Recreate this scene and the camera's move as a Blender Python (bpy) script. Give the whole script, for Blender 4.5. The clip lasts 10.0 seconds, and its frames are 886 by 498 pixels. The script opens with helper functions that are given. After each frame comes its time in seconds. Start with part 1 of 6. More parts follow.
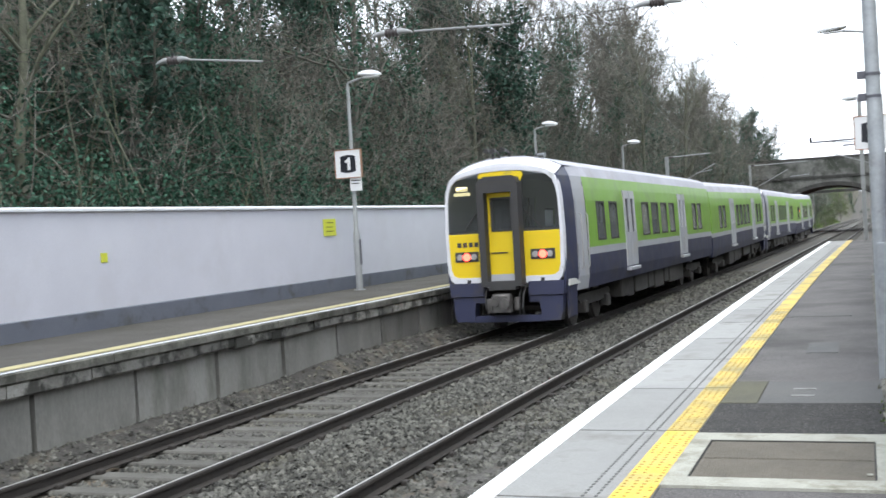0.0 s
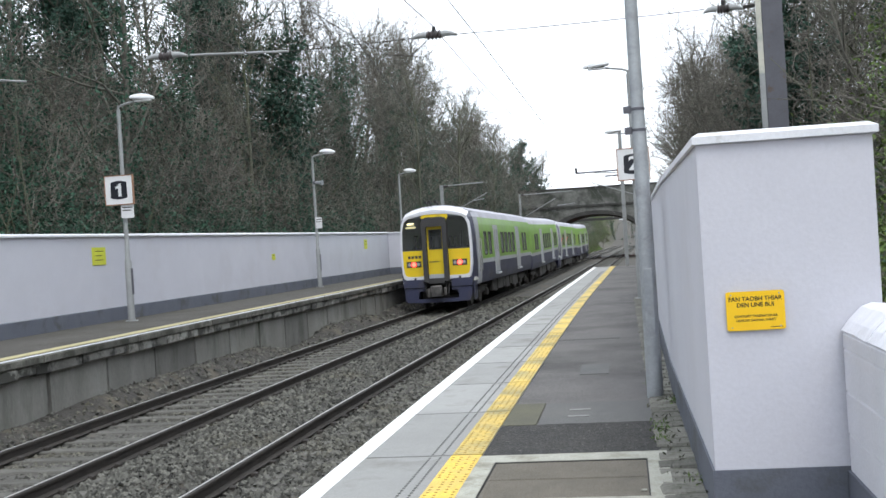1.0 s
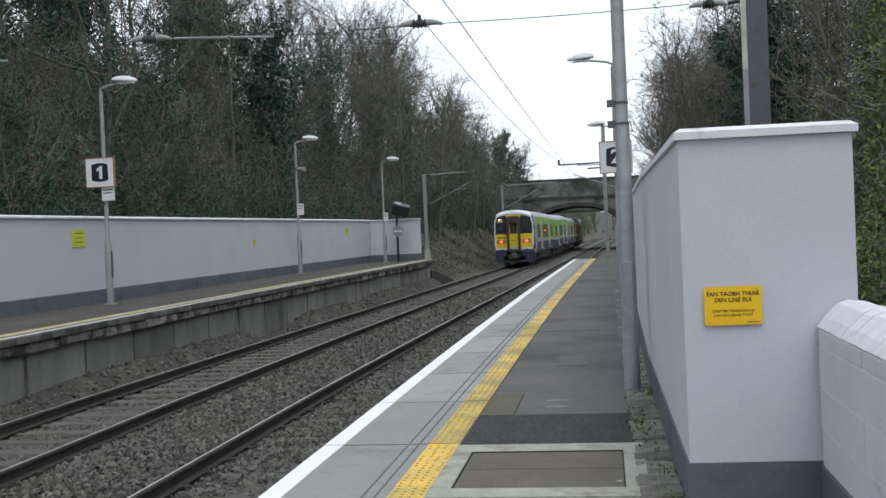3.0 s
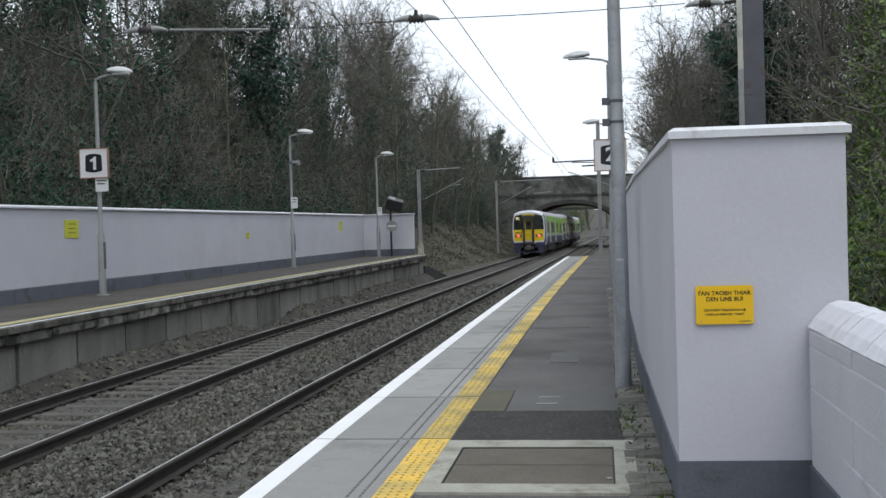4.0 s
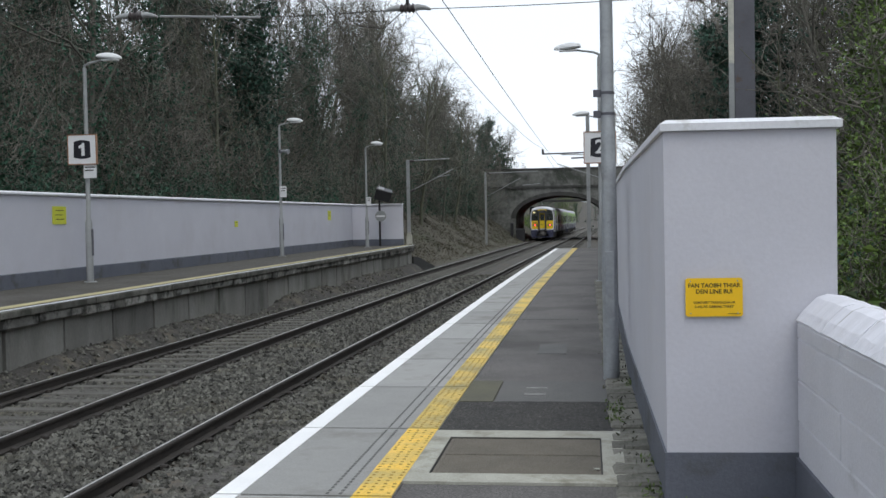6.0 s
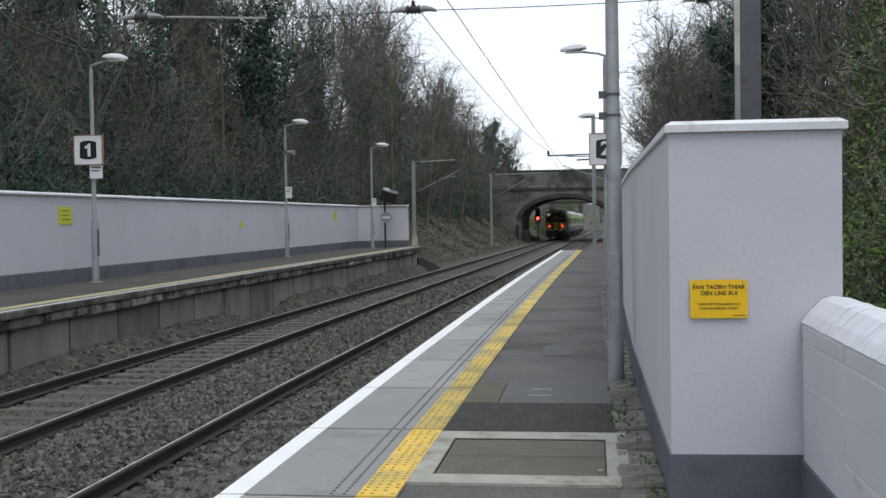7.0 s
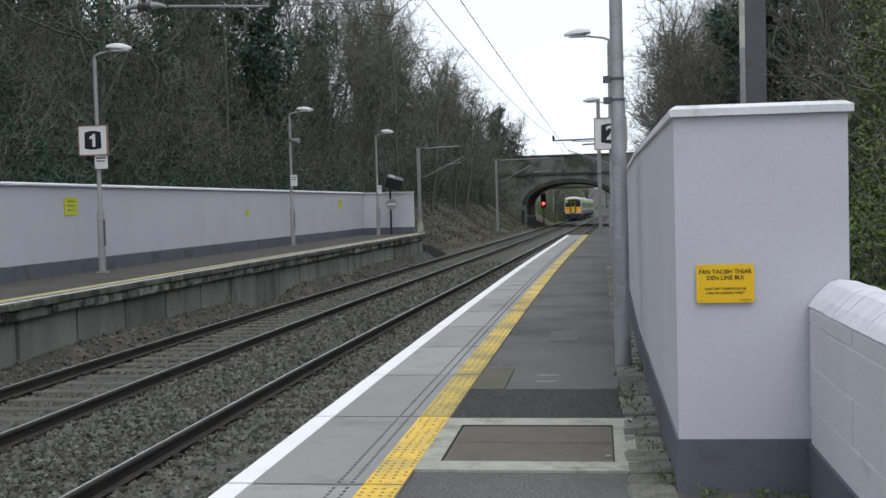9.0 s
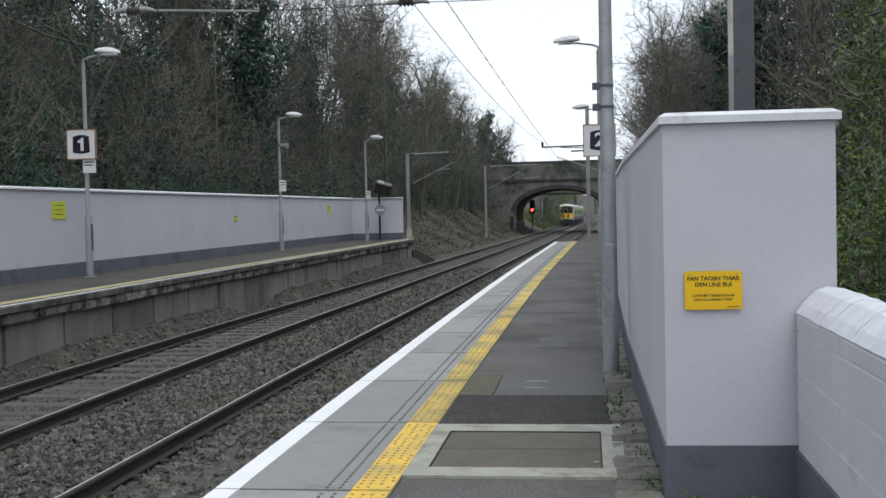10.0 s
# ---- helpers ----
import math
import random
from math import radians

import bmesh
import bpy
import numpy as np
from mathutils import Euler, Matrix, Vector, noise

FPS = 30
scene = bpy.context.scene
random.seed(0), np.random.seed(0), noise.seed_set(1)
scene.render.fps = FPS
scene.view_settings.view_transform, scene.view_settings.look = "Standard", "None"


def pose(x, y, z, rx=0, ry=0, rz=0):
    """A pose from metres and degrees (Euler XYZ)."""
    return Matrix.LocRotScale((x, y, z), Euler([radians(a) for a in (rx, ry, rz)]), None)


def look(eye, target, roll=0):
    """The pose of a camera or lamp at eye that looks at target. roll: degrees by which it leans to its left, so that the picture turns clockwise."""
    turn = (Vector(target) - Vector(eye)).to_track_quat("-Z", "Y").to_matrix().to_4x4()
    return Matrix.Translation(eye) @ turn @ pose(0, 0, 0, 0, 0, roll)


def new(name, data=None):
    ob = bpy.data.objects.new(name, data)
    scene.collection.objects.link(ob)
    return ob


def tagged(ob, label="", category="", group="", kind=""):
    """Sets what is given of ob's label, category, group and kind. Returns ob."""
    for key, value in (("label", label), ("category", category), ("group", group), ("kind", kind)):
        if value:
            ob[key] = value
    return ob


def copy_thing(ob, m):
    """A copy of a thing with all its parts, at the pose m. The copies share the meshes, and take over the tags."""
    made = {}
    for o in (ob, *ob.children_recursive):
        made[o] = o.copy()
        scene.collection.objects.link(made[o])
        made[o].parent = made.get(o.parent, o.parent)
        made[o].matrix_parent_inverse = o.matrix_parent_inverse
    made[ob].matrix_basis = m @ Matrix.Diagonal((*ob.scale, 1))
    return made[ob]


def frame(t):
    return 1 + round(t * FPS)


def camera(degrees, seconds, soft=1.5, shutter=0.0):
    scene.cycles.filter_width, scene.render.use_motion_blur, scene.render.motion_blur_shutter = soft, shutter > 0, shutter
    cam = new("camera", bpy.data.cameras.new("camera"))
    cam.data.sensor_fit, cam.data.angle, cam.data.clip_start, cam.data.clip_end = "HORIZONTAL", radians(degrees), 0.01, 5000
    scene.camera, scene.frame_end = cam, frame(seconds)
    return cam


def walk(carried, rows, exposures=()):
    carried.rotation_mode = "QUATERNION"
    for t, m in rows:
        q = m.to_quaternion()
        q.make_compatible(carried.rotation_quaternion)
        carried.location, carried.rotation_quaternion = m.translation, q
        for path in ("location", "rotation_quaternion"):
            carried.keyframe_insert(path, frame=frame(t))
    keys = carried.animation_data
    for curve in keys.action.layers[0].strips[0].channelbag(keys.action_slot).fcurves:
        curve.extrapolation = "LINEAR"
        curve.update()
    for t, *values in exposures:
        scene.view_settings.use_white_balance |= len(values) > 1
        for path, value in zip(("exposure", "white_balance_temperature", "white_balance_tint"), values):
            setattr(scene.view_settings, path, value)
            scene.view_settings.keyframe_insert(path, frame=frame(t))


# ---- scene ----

cam = camera(43.8, 10.0, soft=1.5, shutter=0.3)
PATH = [
    (0, (0.067, 0.015, 1.416), (-0.6514, 1.8812, 1.3803), -3.43),
    (0.2, (0.075, -0.014, 1.416), (-0.602, 1.868, 1.381), -2.8),
    (0.5, (0.073, 0.025, 1.425), (-0.5367, 1.9299, 1.3807), -2.40),
    (0.7, (0.037, 0.039, 1.409), (-0.447, 1.980, 1.380), -2.6),
    (0.8, (0.030, 0.052, 1.414), (-0.385, 2.009, 1.395), -2.9),
    (1, (0.002, 0.024, 1.421), (-0.3248, 1.9967, 1.4105), -3.62),
    (1.2, (-0.018, 0.031, 1.423), (-0.319, 2.009, 1.400), -2.9),
    (1.5, (-0.014, 0.030, 1.425), (-0.2983, 2.0088, 1.371), -1.74),
    (2, (0.006, 0.017, 1.422), (-0.2795, 1.9959, 1.3907), -2.32),
    (2.5, (0.004, 0.009, 1.425), (-0.2927, 1.9866, 1.3939), -2.62),
    (4, (0.006, -0.009, 1.425), (-0.2767, 1.971, 1.3843), -1.70),
    (4.5, (0.000, -0.004, 1.422), (-0.2764, 1.976, 1.3577), -1.13),
    (5, (-0.002, -0.002, 1.420), (-0.265, 1.98, 1.3646), -0.56),
    (5.5, (-0.007, -0.011, 1.421), (-0.2644, 1.9711, 1.363), -1.10),
    (7, (-0.003, -0.010, 1.416), (-0.2744, 1.9704, 1.361), -0.91),
    (7.5, (-0.001, -0.009, 1.420), (-0.2811, 1.9703, 1.3705), -1.49),
    (8, (0.001, -0.004, 1.419), (-0.2712, 1.9767, 1.3646), -1.28),
    (8.5, (0.003, -0.003, 1.418), (-0.2816, 1.9759, 1.3784), -1.15),
    (9, (-0.000, -0.000, 1.422), (-0.2827, 1.9783, 1.3422), -1.54),
    (9.5, (0.000, 0.002, 1.421), (-0.263, 1.9826, 1.3436), -1.44),
    (10, (-0.001, -0.001, 1.421), (-0.2632, 1.9804, 1.3514), -1.28),
]
walk(cam, [(t, look(eye, target, roll)) for t, eye, target, roll in PATH], exposures=[(0, 1.2), (0.5, 1.12), (1, 0.92), (1.5, 0.64), (2, 0.42), (2.5, 0.32), (4, 0.22), (10, 0.2)])

# ---- light: bright overcast winter sky ----
world = bpy.data.worlds.new("overcast")
scene.world = world
world.use_nodes = True
wn, wl = world.node_tree.nodes, world.node_tree.links
bg = wn["Background"]
sky = wn.new("ShaderNodeTexSky")
sky.sky_type, sky.sun_disc = "NISHITA", False
sky.sun_elevation, sky.sun_rotation = radians(28), radians(160)
dim = wn.new("ShaderNodeVectorMath")
dim.operation = "SCALE"
dim.inputs["Scale"].default_value = 0.06
cloud = wn.new("ShaderNodeMix")
cloud.data_type = "RGBA"
cloud.inputs["Factor"].default_value = 0.88
cloud.inputs["B"].default_value = (0.862, 0.935, 1.025, 1)
wl.new(sky.outputs["Color"], dim.inputs[0])
wl.new(dim.outputs["Vector"], cloud.inputs["A"])
wl.new(cloud.outputs["Result"], bg.inputs["Color"])
bg.inputs["Strength"].default_value = 1.1
sun = new("sun", bpy.data.lights.new("sun", "SUN"))
sun.data.energy, sun.data.angle, sun.data.color = 0.7, radians(25), (1.0, 0.97, 0.92)
sun.matrix_world = look((0, 0, 30), (-6, 14, 0))


# ---- materials ----
def rgb(c):
    return (*c, 1) if len(c) == 3 else c


def surf(name, a, b=None, scale=6.0, rough=0.8, bump=0.0, bscale=60.0, metal=0.0, fine=0.25, stain=None, stain_scale=1.5,
         stain_low=0.52, stain_high=0.68, island=0.0, each=0.0, stretch=(1, 1, 1), spec=0.4, coat=0.0, wob=0.0):
    """A weathered surface: two colours mixed by broad and fine noise, an optional stain, bump, and variation per piece."""
    m = bpy.data.materials.new(name)
    m.use_nodes = True
    n, l = m.node_tree.nodes, m.node_tree.links
    p = n["Principled BSDF"]
    p.inputs["Roughness"].default_value, p.inputs["Metallic"].default_value = rough, metal
    p.inputs["Specular IOR Level"].default_value = spec
    p.inputs["Coat Weight"].default_value = coat
    tc, mp = n.new("ShaderNodeTexCoord"), n.new("ShaderNodeMapping")
    mp.inputs["Scale"].default_value = stretch
    l.new(tc.outputs["Object"], mp.inputs["Vector"])

    def noisy(sc, detail=5.0, rg=0.6):
        t = n.new("ShaderNodeTexNoise")
        t.inputs["Scale"].default_value, t.inputs["Detail"].default_value, t.inputs["Roughness"].default_value = sc, detail, rg
        l.new(mp.outputs["Vector"], t.inputs["Vector"])
        return t.outputs["Fac"]

    def ramp(src, lo, hi):
        r = n.new("ShaderNodeMapRange")
        r.inputs["From Min"].default_value, r.inputs["From Max"].default_value = lo, hi
        l.new(src, r.inputs["Value"])
        return r.outputs["Result"]

    def mix(fac, x, y, mode="MIX"):
        k = n.new("ShaderNodeMix")
        k.data_type, k.blend_type = "RGBA", mode
        for sock, v in (("Factor", fac), ("A", x), ("B", y)):
            if isinstance(v, (tuple, list)):
                k.inputs[sock].default_value = rgb(v)
            elif isinstance(v, float):
                k.inputs[sock].default_value = v
            else:
                l.new(v, k.inputs[sock])
        return k.outputs["Result"]

    b = b or tuple(min(1, v * 0.75) for v in a)
    col = mix(ramp(noisy(scale), 0.3, 0.7), a, b)
    if fine:
        grain = ramp(noisy(bscale, 3.0, 0.7), 0.25, 0.75)
        lo, hi = 1 - fine, 1 + fine * 0.6
        g = n.new("ShaderNodeMapRange")
        g.inputs["To Min"].default_value, g.inputs["To Max"].default_value = lo, hi
        l.new(grain, g.inputs["Value"])
        v = n.new("ShaderNodeVectorMath")
        v.operation = "SCALE"
        l.new(col, v.inputs[0])
        l.new(g.outputs["Result"], v.inputs["Scale"])
        col = v.outputs["Vector"]
    if stain:
        col = mix(ramp(noisy(stain_scale, 6.0, 0.65), stain_low, stain_high), col, stain)
    for amount, node, out in ((island, "ShaderNodeNewGeometry", "Random Per Island"), (each, "ShaderNodeObjectInfo", "Random")):
        if amount:
            src = n.new(node)
            g = n.new("ShaderNodeMapRange")
            g.inputs["To Min"].default_value, g.inputs["To Max"].default_value = 1 - amount, 1 + amount
            l.new(src.outputs[out], g.inputs["Value"])
            v = n.new("ShaderNodeVectorMath")
            v.operation = "SCALE"
            l.new(col, v.inputs[0])
            l.new(g.outputs["Result"], v.inputs["Scale"])
            col = v.outputs["Vector"]
    l.new(col, p.inputs["Base Color"])
    rr = n.new("ShaderNodeMapRange")
    rr.inputs["To Min"].default_value, rr.inputs["To Max"].default_value = max(0.02, rough - 0.08), min(1, rough + 0.08)
    l.new(noisy(scale * 2.3), rr.inputs["Value"])
    l.new(rr.outputs["Result"], p.inputs["Roughness"])
    if bump:
        bp = n.new("ShaderNodeBump")
        bp.inputs["Strength"].default_value, bp.inputs["Distance"].default_value = bump, 0.01
        l.new(noisy(bscale, 4.0, 0.6), bp.inputs["Height"])
        if wob:
            b2 = n.new("ShaderNodeBump")
            b2.inputs["Strength"].default_value, b2.inputs["Distance"].default_value = wob, 0.04
            l.new(noisy(scale), b2.inputs["Height"])
            l.new(bp.outputs["Normal"], b2.inputs["Normal"])
            l.new(b2.outputs["Normal"], p.inputs["Normal"])
        else:
            l.new(bp.outputs["Normal"], p.inputs["Normal"])
    return m


def glow(name, colour, strength):
    m = bpy.data.materials.new(name)
    m.use_nodes = True
    p = m.node_tree.nodes["Principled BSDF"]
    p.inputs["Base Color"].default_value = rgb(colour)
    p.inputs["Emission Color"].default_value = rgb(colour)
    p.inputs["Emission Strength"].default_value = strength
    return m


def glassy(name, tint, rough=0.02, through_light=0.6, sheen=0.0):
    """Thin tinted pane: sees through and reflects the sky; a share of flat grey paints in the glancing reflection of
    sky and trees.
    """
    m = bpy.data.materials.new(name)
    m.use_nodes = True
    n, l = m.node_tree.nodes, m.node_tree.links
    out = n["Material Output"]
    tr, gl, mx, fr = n.new("ShaderNodeBsdfTransparent"), n.new("ShaderNodeBsdfGlossy"), n.new("ShaderNodeMixShader"), n.new("ShaderNodeFresnel")
    tr.inputs["Color"].default_value = rgb(tuple(t * through_light for t in tint))
    gl.inputs["Roughness"].default_value = rough
    fr.inputs["IOR"].default_value = 1.5
    l.new(fr.outputs["Fac"], mx.inputs["Fac"])
    l.new(tr.outputs["BSDF"], mx.inputs[1])
    l.new(gl.outputs["BSDF"], mx.inputs[2])
    df, top = n.new("ShaderNodeBsdfDiffuse"), n.new("ShaderNodeMixShader")
    df.inputs["Color"].default_value = (0.34, 0.37, 0.35, 1)
    top.inputs["Fac"].default_value = sheen
    l.new(mx.outputs["Shader"], top.inputs[1])
    l.new(df.outputs["BSDF"], top.inputs[2])
    l.new(top.outputs["Shader"], out.inputs["Surface"])
    return m


M = {
    "asphalt": surf("platform asphalt", (0.122, 0.115, 0.112), (0.168, 0.159, 0.152), 1.3, 0.85, 0.7, 70, fine=0.75, stain=(0.068, 0.066, 0.062), stain_scale=0.55, stain_low=0.47, stain_high=0.66),
    "asphalt_far": surf("damp mossy asphalt", (0.094, 0.086, 0.077), (0.066, 0.062, 0.053), 1.1, 0.9, 0.6, 60, fine=0.5, stain=(0.054, 0.050, 0.036), stain_scale=0.7),
    "asphalt_dark": surf("fresh asphalt patch", (0.040, 0.039, 0.038), (0.062, 0.059, 0.054), 3.5, 0.9, 1.0, 45, fine=0.85, stain=(0.20, 0.19, 0.17), stain_scale=34, stain_low=0.6, stain_high=0.7),
    "asphalt_grey": surf("worn asphalt patch", (0.12, 0.12, 0.12), (0.15, 0.148, 0.14), 1.5, 0.9, 0.4, 150, fine=0.35),
    "mossy": surf("mossy screed", (0.135, 0.130, 0.090), (0.11, 0.107, 0.082), 4, 0.95, 0.4, 90, fine=0.35),
    "slab": surf("platform concrete slab", (0.285, 0.284, 0.275), (0.355, 0.354, 0.343), 1.6, 0.85, 0.3, 90, fine=0.2, stain=(0.215, 0.21, 0.195), stain_scale=1.6, each=0.10),
    "concrete": surf("weathered concrete", (0.30, 0.29, 0.27), (0.20, 0.195, 0.18), 2.2, 0.92, 0.5, 60, fine=0.3, stain=(0.10, 0.10, 0.085), stain_scale=1.3, each=0.12),
    "concrete_light": surf("pale concrete surround", (0.47, 0.47, 0.41), (0.36, 0.35, 0.30), 5, 0.92, 0.5, 80, fine=0.25, stain=(0.21, 0.20, 0.15), stain_scale=4.0, stain_low=0.5, stain_high=0.7),
    "shoulder": surf("dark ballast and silt", (0.088, 0.082, 0.074), (0.050, 0.047, 0.043), 5, 0.96, 1.0, 24, fine=0.6, stain=(0.12, 0.105, 0.08), stain_scale=1.1),
    "edge_slab": surf("mossy platform edge slab", (0.20, 0.195, 0.17), (0.10, 0.097, 0.082), 2.6, 0.95, 0.7, 45, fine=0.4, stain=(0.055, 0.056, 0.045), stain_scale=1.6, stain_low=0.46, stain_high=0.6, each=0.25),
    "coping_peel": surf("peeling white coping paint", (0.80, 0.80, 0.86), (0.70, 0.70, 0.75), 3, 0.7, 0.5, 40, fine=0.1, stain=(0.36, 0.35, 0.34), stain_scale=3.2, stain_low=0.63, stain_high=0.72, stretch=(0.35, 3.0, 0.6), wob=0.3),
    "coping": surf("lichened coping stone", (0.40, 0.39, 0.36), (0.20, 0.19, 0.17), 2.2, 0.95, 0.8, 45, fine=0.35, stain=(0.065, 0.064, 0.056), stain_scale=1.7, stain_low=0.47, stain_high=0.56, each=0.35),
    "panel": surf("platform wall concrete", (0.285, 0.277, 0.255), (0.20, 0.193, 0.176), 1.6, 0.93, 0.4, 40, fine=0.2, stain=(0.095, 0.098, 0.078), stain_scale=1.5, stain_low=0.52, stain_high=0.75, each=0.22, stretch=(1, 1, 0.3)),
    "white_line": surf("white platform paint", (0.90, 0.90, 0.90), (0.84, 0.84, 0.84), 3, 0.6, 0.2, 90, fine=0.05, stain=(0.55, 0.55, 0.53), stain_scale=5, stain_low=0.66, stain_high=0.8),
    "yellow_line": surf("worn yellow paint", (0.88, 0.56, 0.06), (0.82, 0.54, 0.11), 3, 0.65, 0.35, 60, fine=0.25, stain=(0.42, 0.34, 0.13), stain_scale=1.9, stain_low=0.44, stain_high=0.66),
    "yellow_worn": surf("dirty trodden yellow paint", (0.76, 0.53, 0.10), (0.62, 0.46, 0.15), 2.4, 0.7, 0.4, 60, fine=0.3, stain=(0.34, 0.29, 0.13), stain_scale=1.7, stain_low=0.44, stain_high=0.62, each=0.1),
    "yellow_dull": surf("dull yellow platform paint", (0.47, 0.41, 0.22), (0.39, 0.35, 0.20), 2, 0.8, 0.2, 60, fine=0.15),
    "stud": surf("shade between the studs", (0.36, 0.22, 0.03), (0.26, 0.17, 0.04), 9, 0.9, fine=0.2),
    "joint": surf("dark joint", (0.05, 0.05, 0.05), (0.035, 0.035, 0.033), 8, 0.95, fine=0.2),
    "wall": surf("lilac white render", (0.60, 0.60, 0.655), (0.555, 0.555, 0.61), 0.9, 0.85, 0.12, 45, fine=0.05, stain=(0.54, 0.535, 0.58), stain_scale=0.7, wob=0.02),
    "wall_top": surf("white coping paint", (0.80, 0.81, 0.85), (0.72, 0.73, 0.76), 2, 0.7, 0.2, 60, fine=0.08, stain=(0.45, 0.44, 0.42), stain_scale=4, stain_low=0.6, stain_high=0.75),
    "plinth": surf("slate grey painted plinth", (0.115, 0.125, 0.155), (0.14, 0.15, 0.18), 1.4, 0.75, 0.4, 55, fine=0.12, stain=(0.085, 0.09, 0.09), stain_scale=2),
    "block": surf("white painted block", (0.68, 0.68, 0.73), (0.62, 0.62, 0.66), 2.5, 0.75, 0.3, 50, fine=0.07, stain=(0.46, 0.46, 0.47), stain_scale=4, stain_low=0.62, stain_high=0.78, wob=0.1),
    "ballast": surf("stone ballast", (0.125, 0.118, 0.106), (0.065, 0.061, 0.056), 14, 0.95, 1.0, 26, fine=0.6, stain=(0.13, 0.105, 0.075), stain_scale=0.8),
    "stone": surf("ballast stones", (0.140, 0.137, 0.120), (0.068, 0.067, 0.058), 5, 0.85, 0.3, 70, fine=0.25, island=0.75, stain=(0.098, 0.092, 0.070), stain_scale=0.5),
    "sleeper": surf("dusty concrete sleeper", (0.135, 0.130, 0.116), (0.085, 0.081, 0.072), 3, 0.93, 0.4, 60, fine=0.25, each=0.15),
    "rail_side": surf("rusty rail", (0.050, 0.042, 0.036), (0.034, 0.030, 0.027), 5, 0.8, 0.3, 60, fine=0.3),
    "rail_top": surf("worn rail head with sky highlight", (0.60, 0.59, 0.58), (0.48, 0.47, 0.46), 4, 0.42, metal=0.6, fine=0.1),
    "earth": surf("bank earth and leaf litter", (0.122, 0.108, 0.082), (0.078, 0.072, 0.056), 1.6, 0.97, 0.8, 20, fine=0.5, stain=(0.045, 0.06, 0.025), stain_scale=0.5),
    "galv": surf("galvanised steel", (0.42, 0.44, 0.46), (0.34, 0.36, 0.38), 6, 0.55, metal=0.35, fine=0.12, bscale=30, stain=(0.30, 0.31, 0.32), stain_scale=9),
    "galv_old": surf("weathered grey post", (0.36, 0.37, 0.37), (0.28, 0.29, 0.29), 3, 0.6, metal=0.25, fine=0.1, stain=(0.22, 0.2, 0.17), stain_scale=4, stain_low=0.6),
    "steel_dark": surf("grey painted steel column", (0.115, 0.115, 0.135), (0.09, 0.09, 0.105), 3, 0.6, 0.1, 40, fine=0.1, stain=(0.10, 0.075, 0.06), stain_scale=5, stain_low=0.6),
    "black": surf("black paint", (0.02, 0.02, 0.022), (0.03, 0.03, 0.032), 4, 0.45, fine=0.1),
    "grate": surf("brown cast grating", (0.188, 0.168, 0.134), (0.138, 0.124, 0.100), 4, 0.8, 0.4, 70, fine=0.3, metal=0.1),
    "sign_white": surf("white sign face", (0.78, 0.78, 0.79), (0.72, 0.72, 0.73), 3, 0.4, fine=0.03),
    "sign_black": surf("black sign field", (0.012, 0.013, 0.02), (0.016, 0.017, 0.024), 3, 0.4, fine=0.05),
    "sign_yellow": surf("yellow notice", (0.93, 0.57, 0.012), (0.89, 0.54, 0.015), 3, 0.45, fine=0.03),
    "sign_lime": surf("faded lime notice", (0.66, 0.68, 0.05), (0.58, 0.60, 0.06), 5, 0.6, fine=0.08),
    "sign_edge": surf("rusted sign frame", (0.40, 0.20, 0.11), (0.3, 0.18, 0.12), 9, 0.7, fine=0.2),
    "ink": surf("black sign ink", (0.03, 0.03, 0.02), fine=0.0),
    "lamp_head": surf("pale lantern housing", (0.70, 0.71, 0.72), (0.62, 0.63, 0.64), 5, 0.4, fine=0.05),
    "brick": surf("grey edging brick", (0.235, 0.228, 0.20), (0.15, 0.146, 0.125), 9, 0.95, 0.6, 60, fine=0.35, each=0.28, stain=(0.06, 0.065, 0.035), stain_scale=3, stain_low=0.46),
    "stone_bridge": surf("sooty bridge masonry", (0.20, 0.20, 0.185), (0.125, 0.127, 0.118), 0.7, 0.95, 0.6, 3, fine=0.4, stain=(0.055, 0.060, 0.050), stain_scale=0.4, stain_low=0.48, stain_high=0.6),
    "bridge_edge": surf("dark masonry band", (0.075, 0.073, 0.068), (0.045, 0.044, 0.042), 1.2, 0.95, 0.4, 5, fine=0.3),
    "wood_post": surf("peeling cream batten", (0.62, 0.60, 0.50), (0.45, 0.45, 0.42), 2.5, 0.7, fine=0.15, stain=(0.22, 0.25, 0.24), stain_scale=1.2),
    "wire": surf("overhead wire", (0.06, 0.055, 0.05), fine=0.0, rough=0.6),
    "groove": surf("shallow worn grooves", (0.075, 0.075, 0.072), (0.13, 0.13, 0.125), 6, 0.95, fine=0.3),
    "faded": surf("faded white paint", (0.30, 0.30, 0.29), (0.19, 0.19, 0.18), 14, 0.9, fine=0.3),
    "insulator": surf("brown porcelain and grey fittings", (0.06, 0.042, 0.042), (0.10, 0.095, 0.095), 9, 0.35, fine=0.1),
}


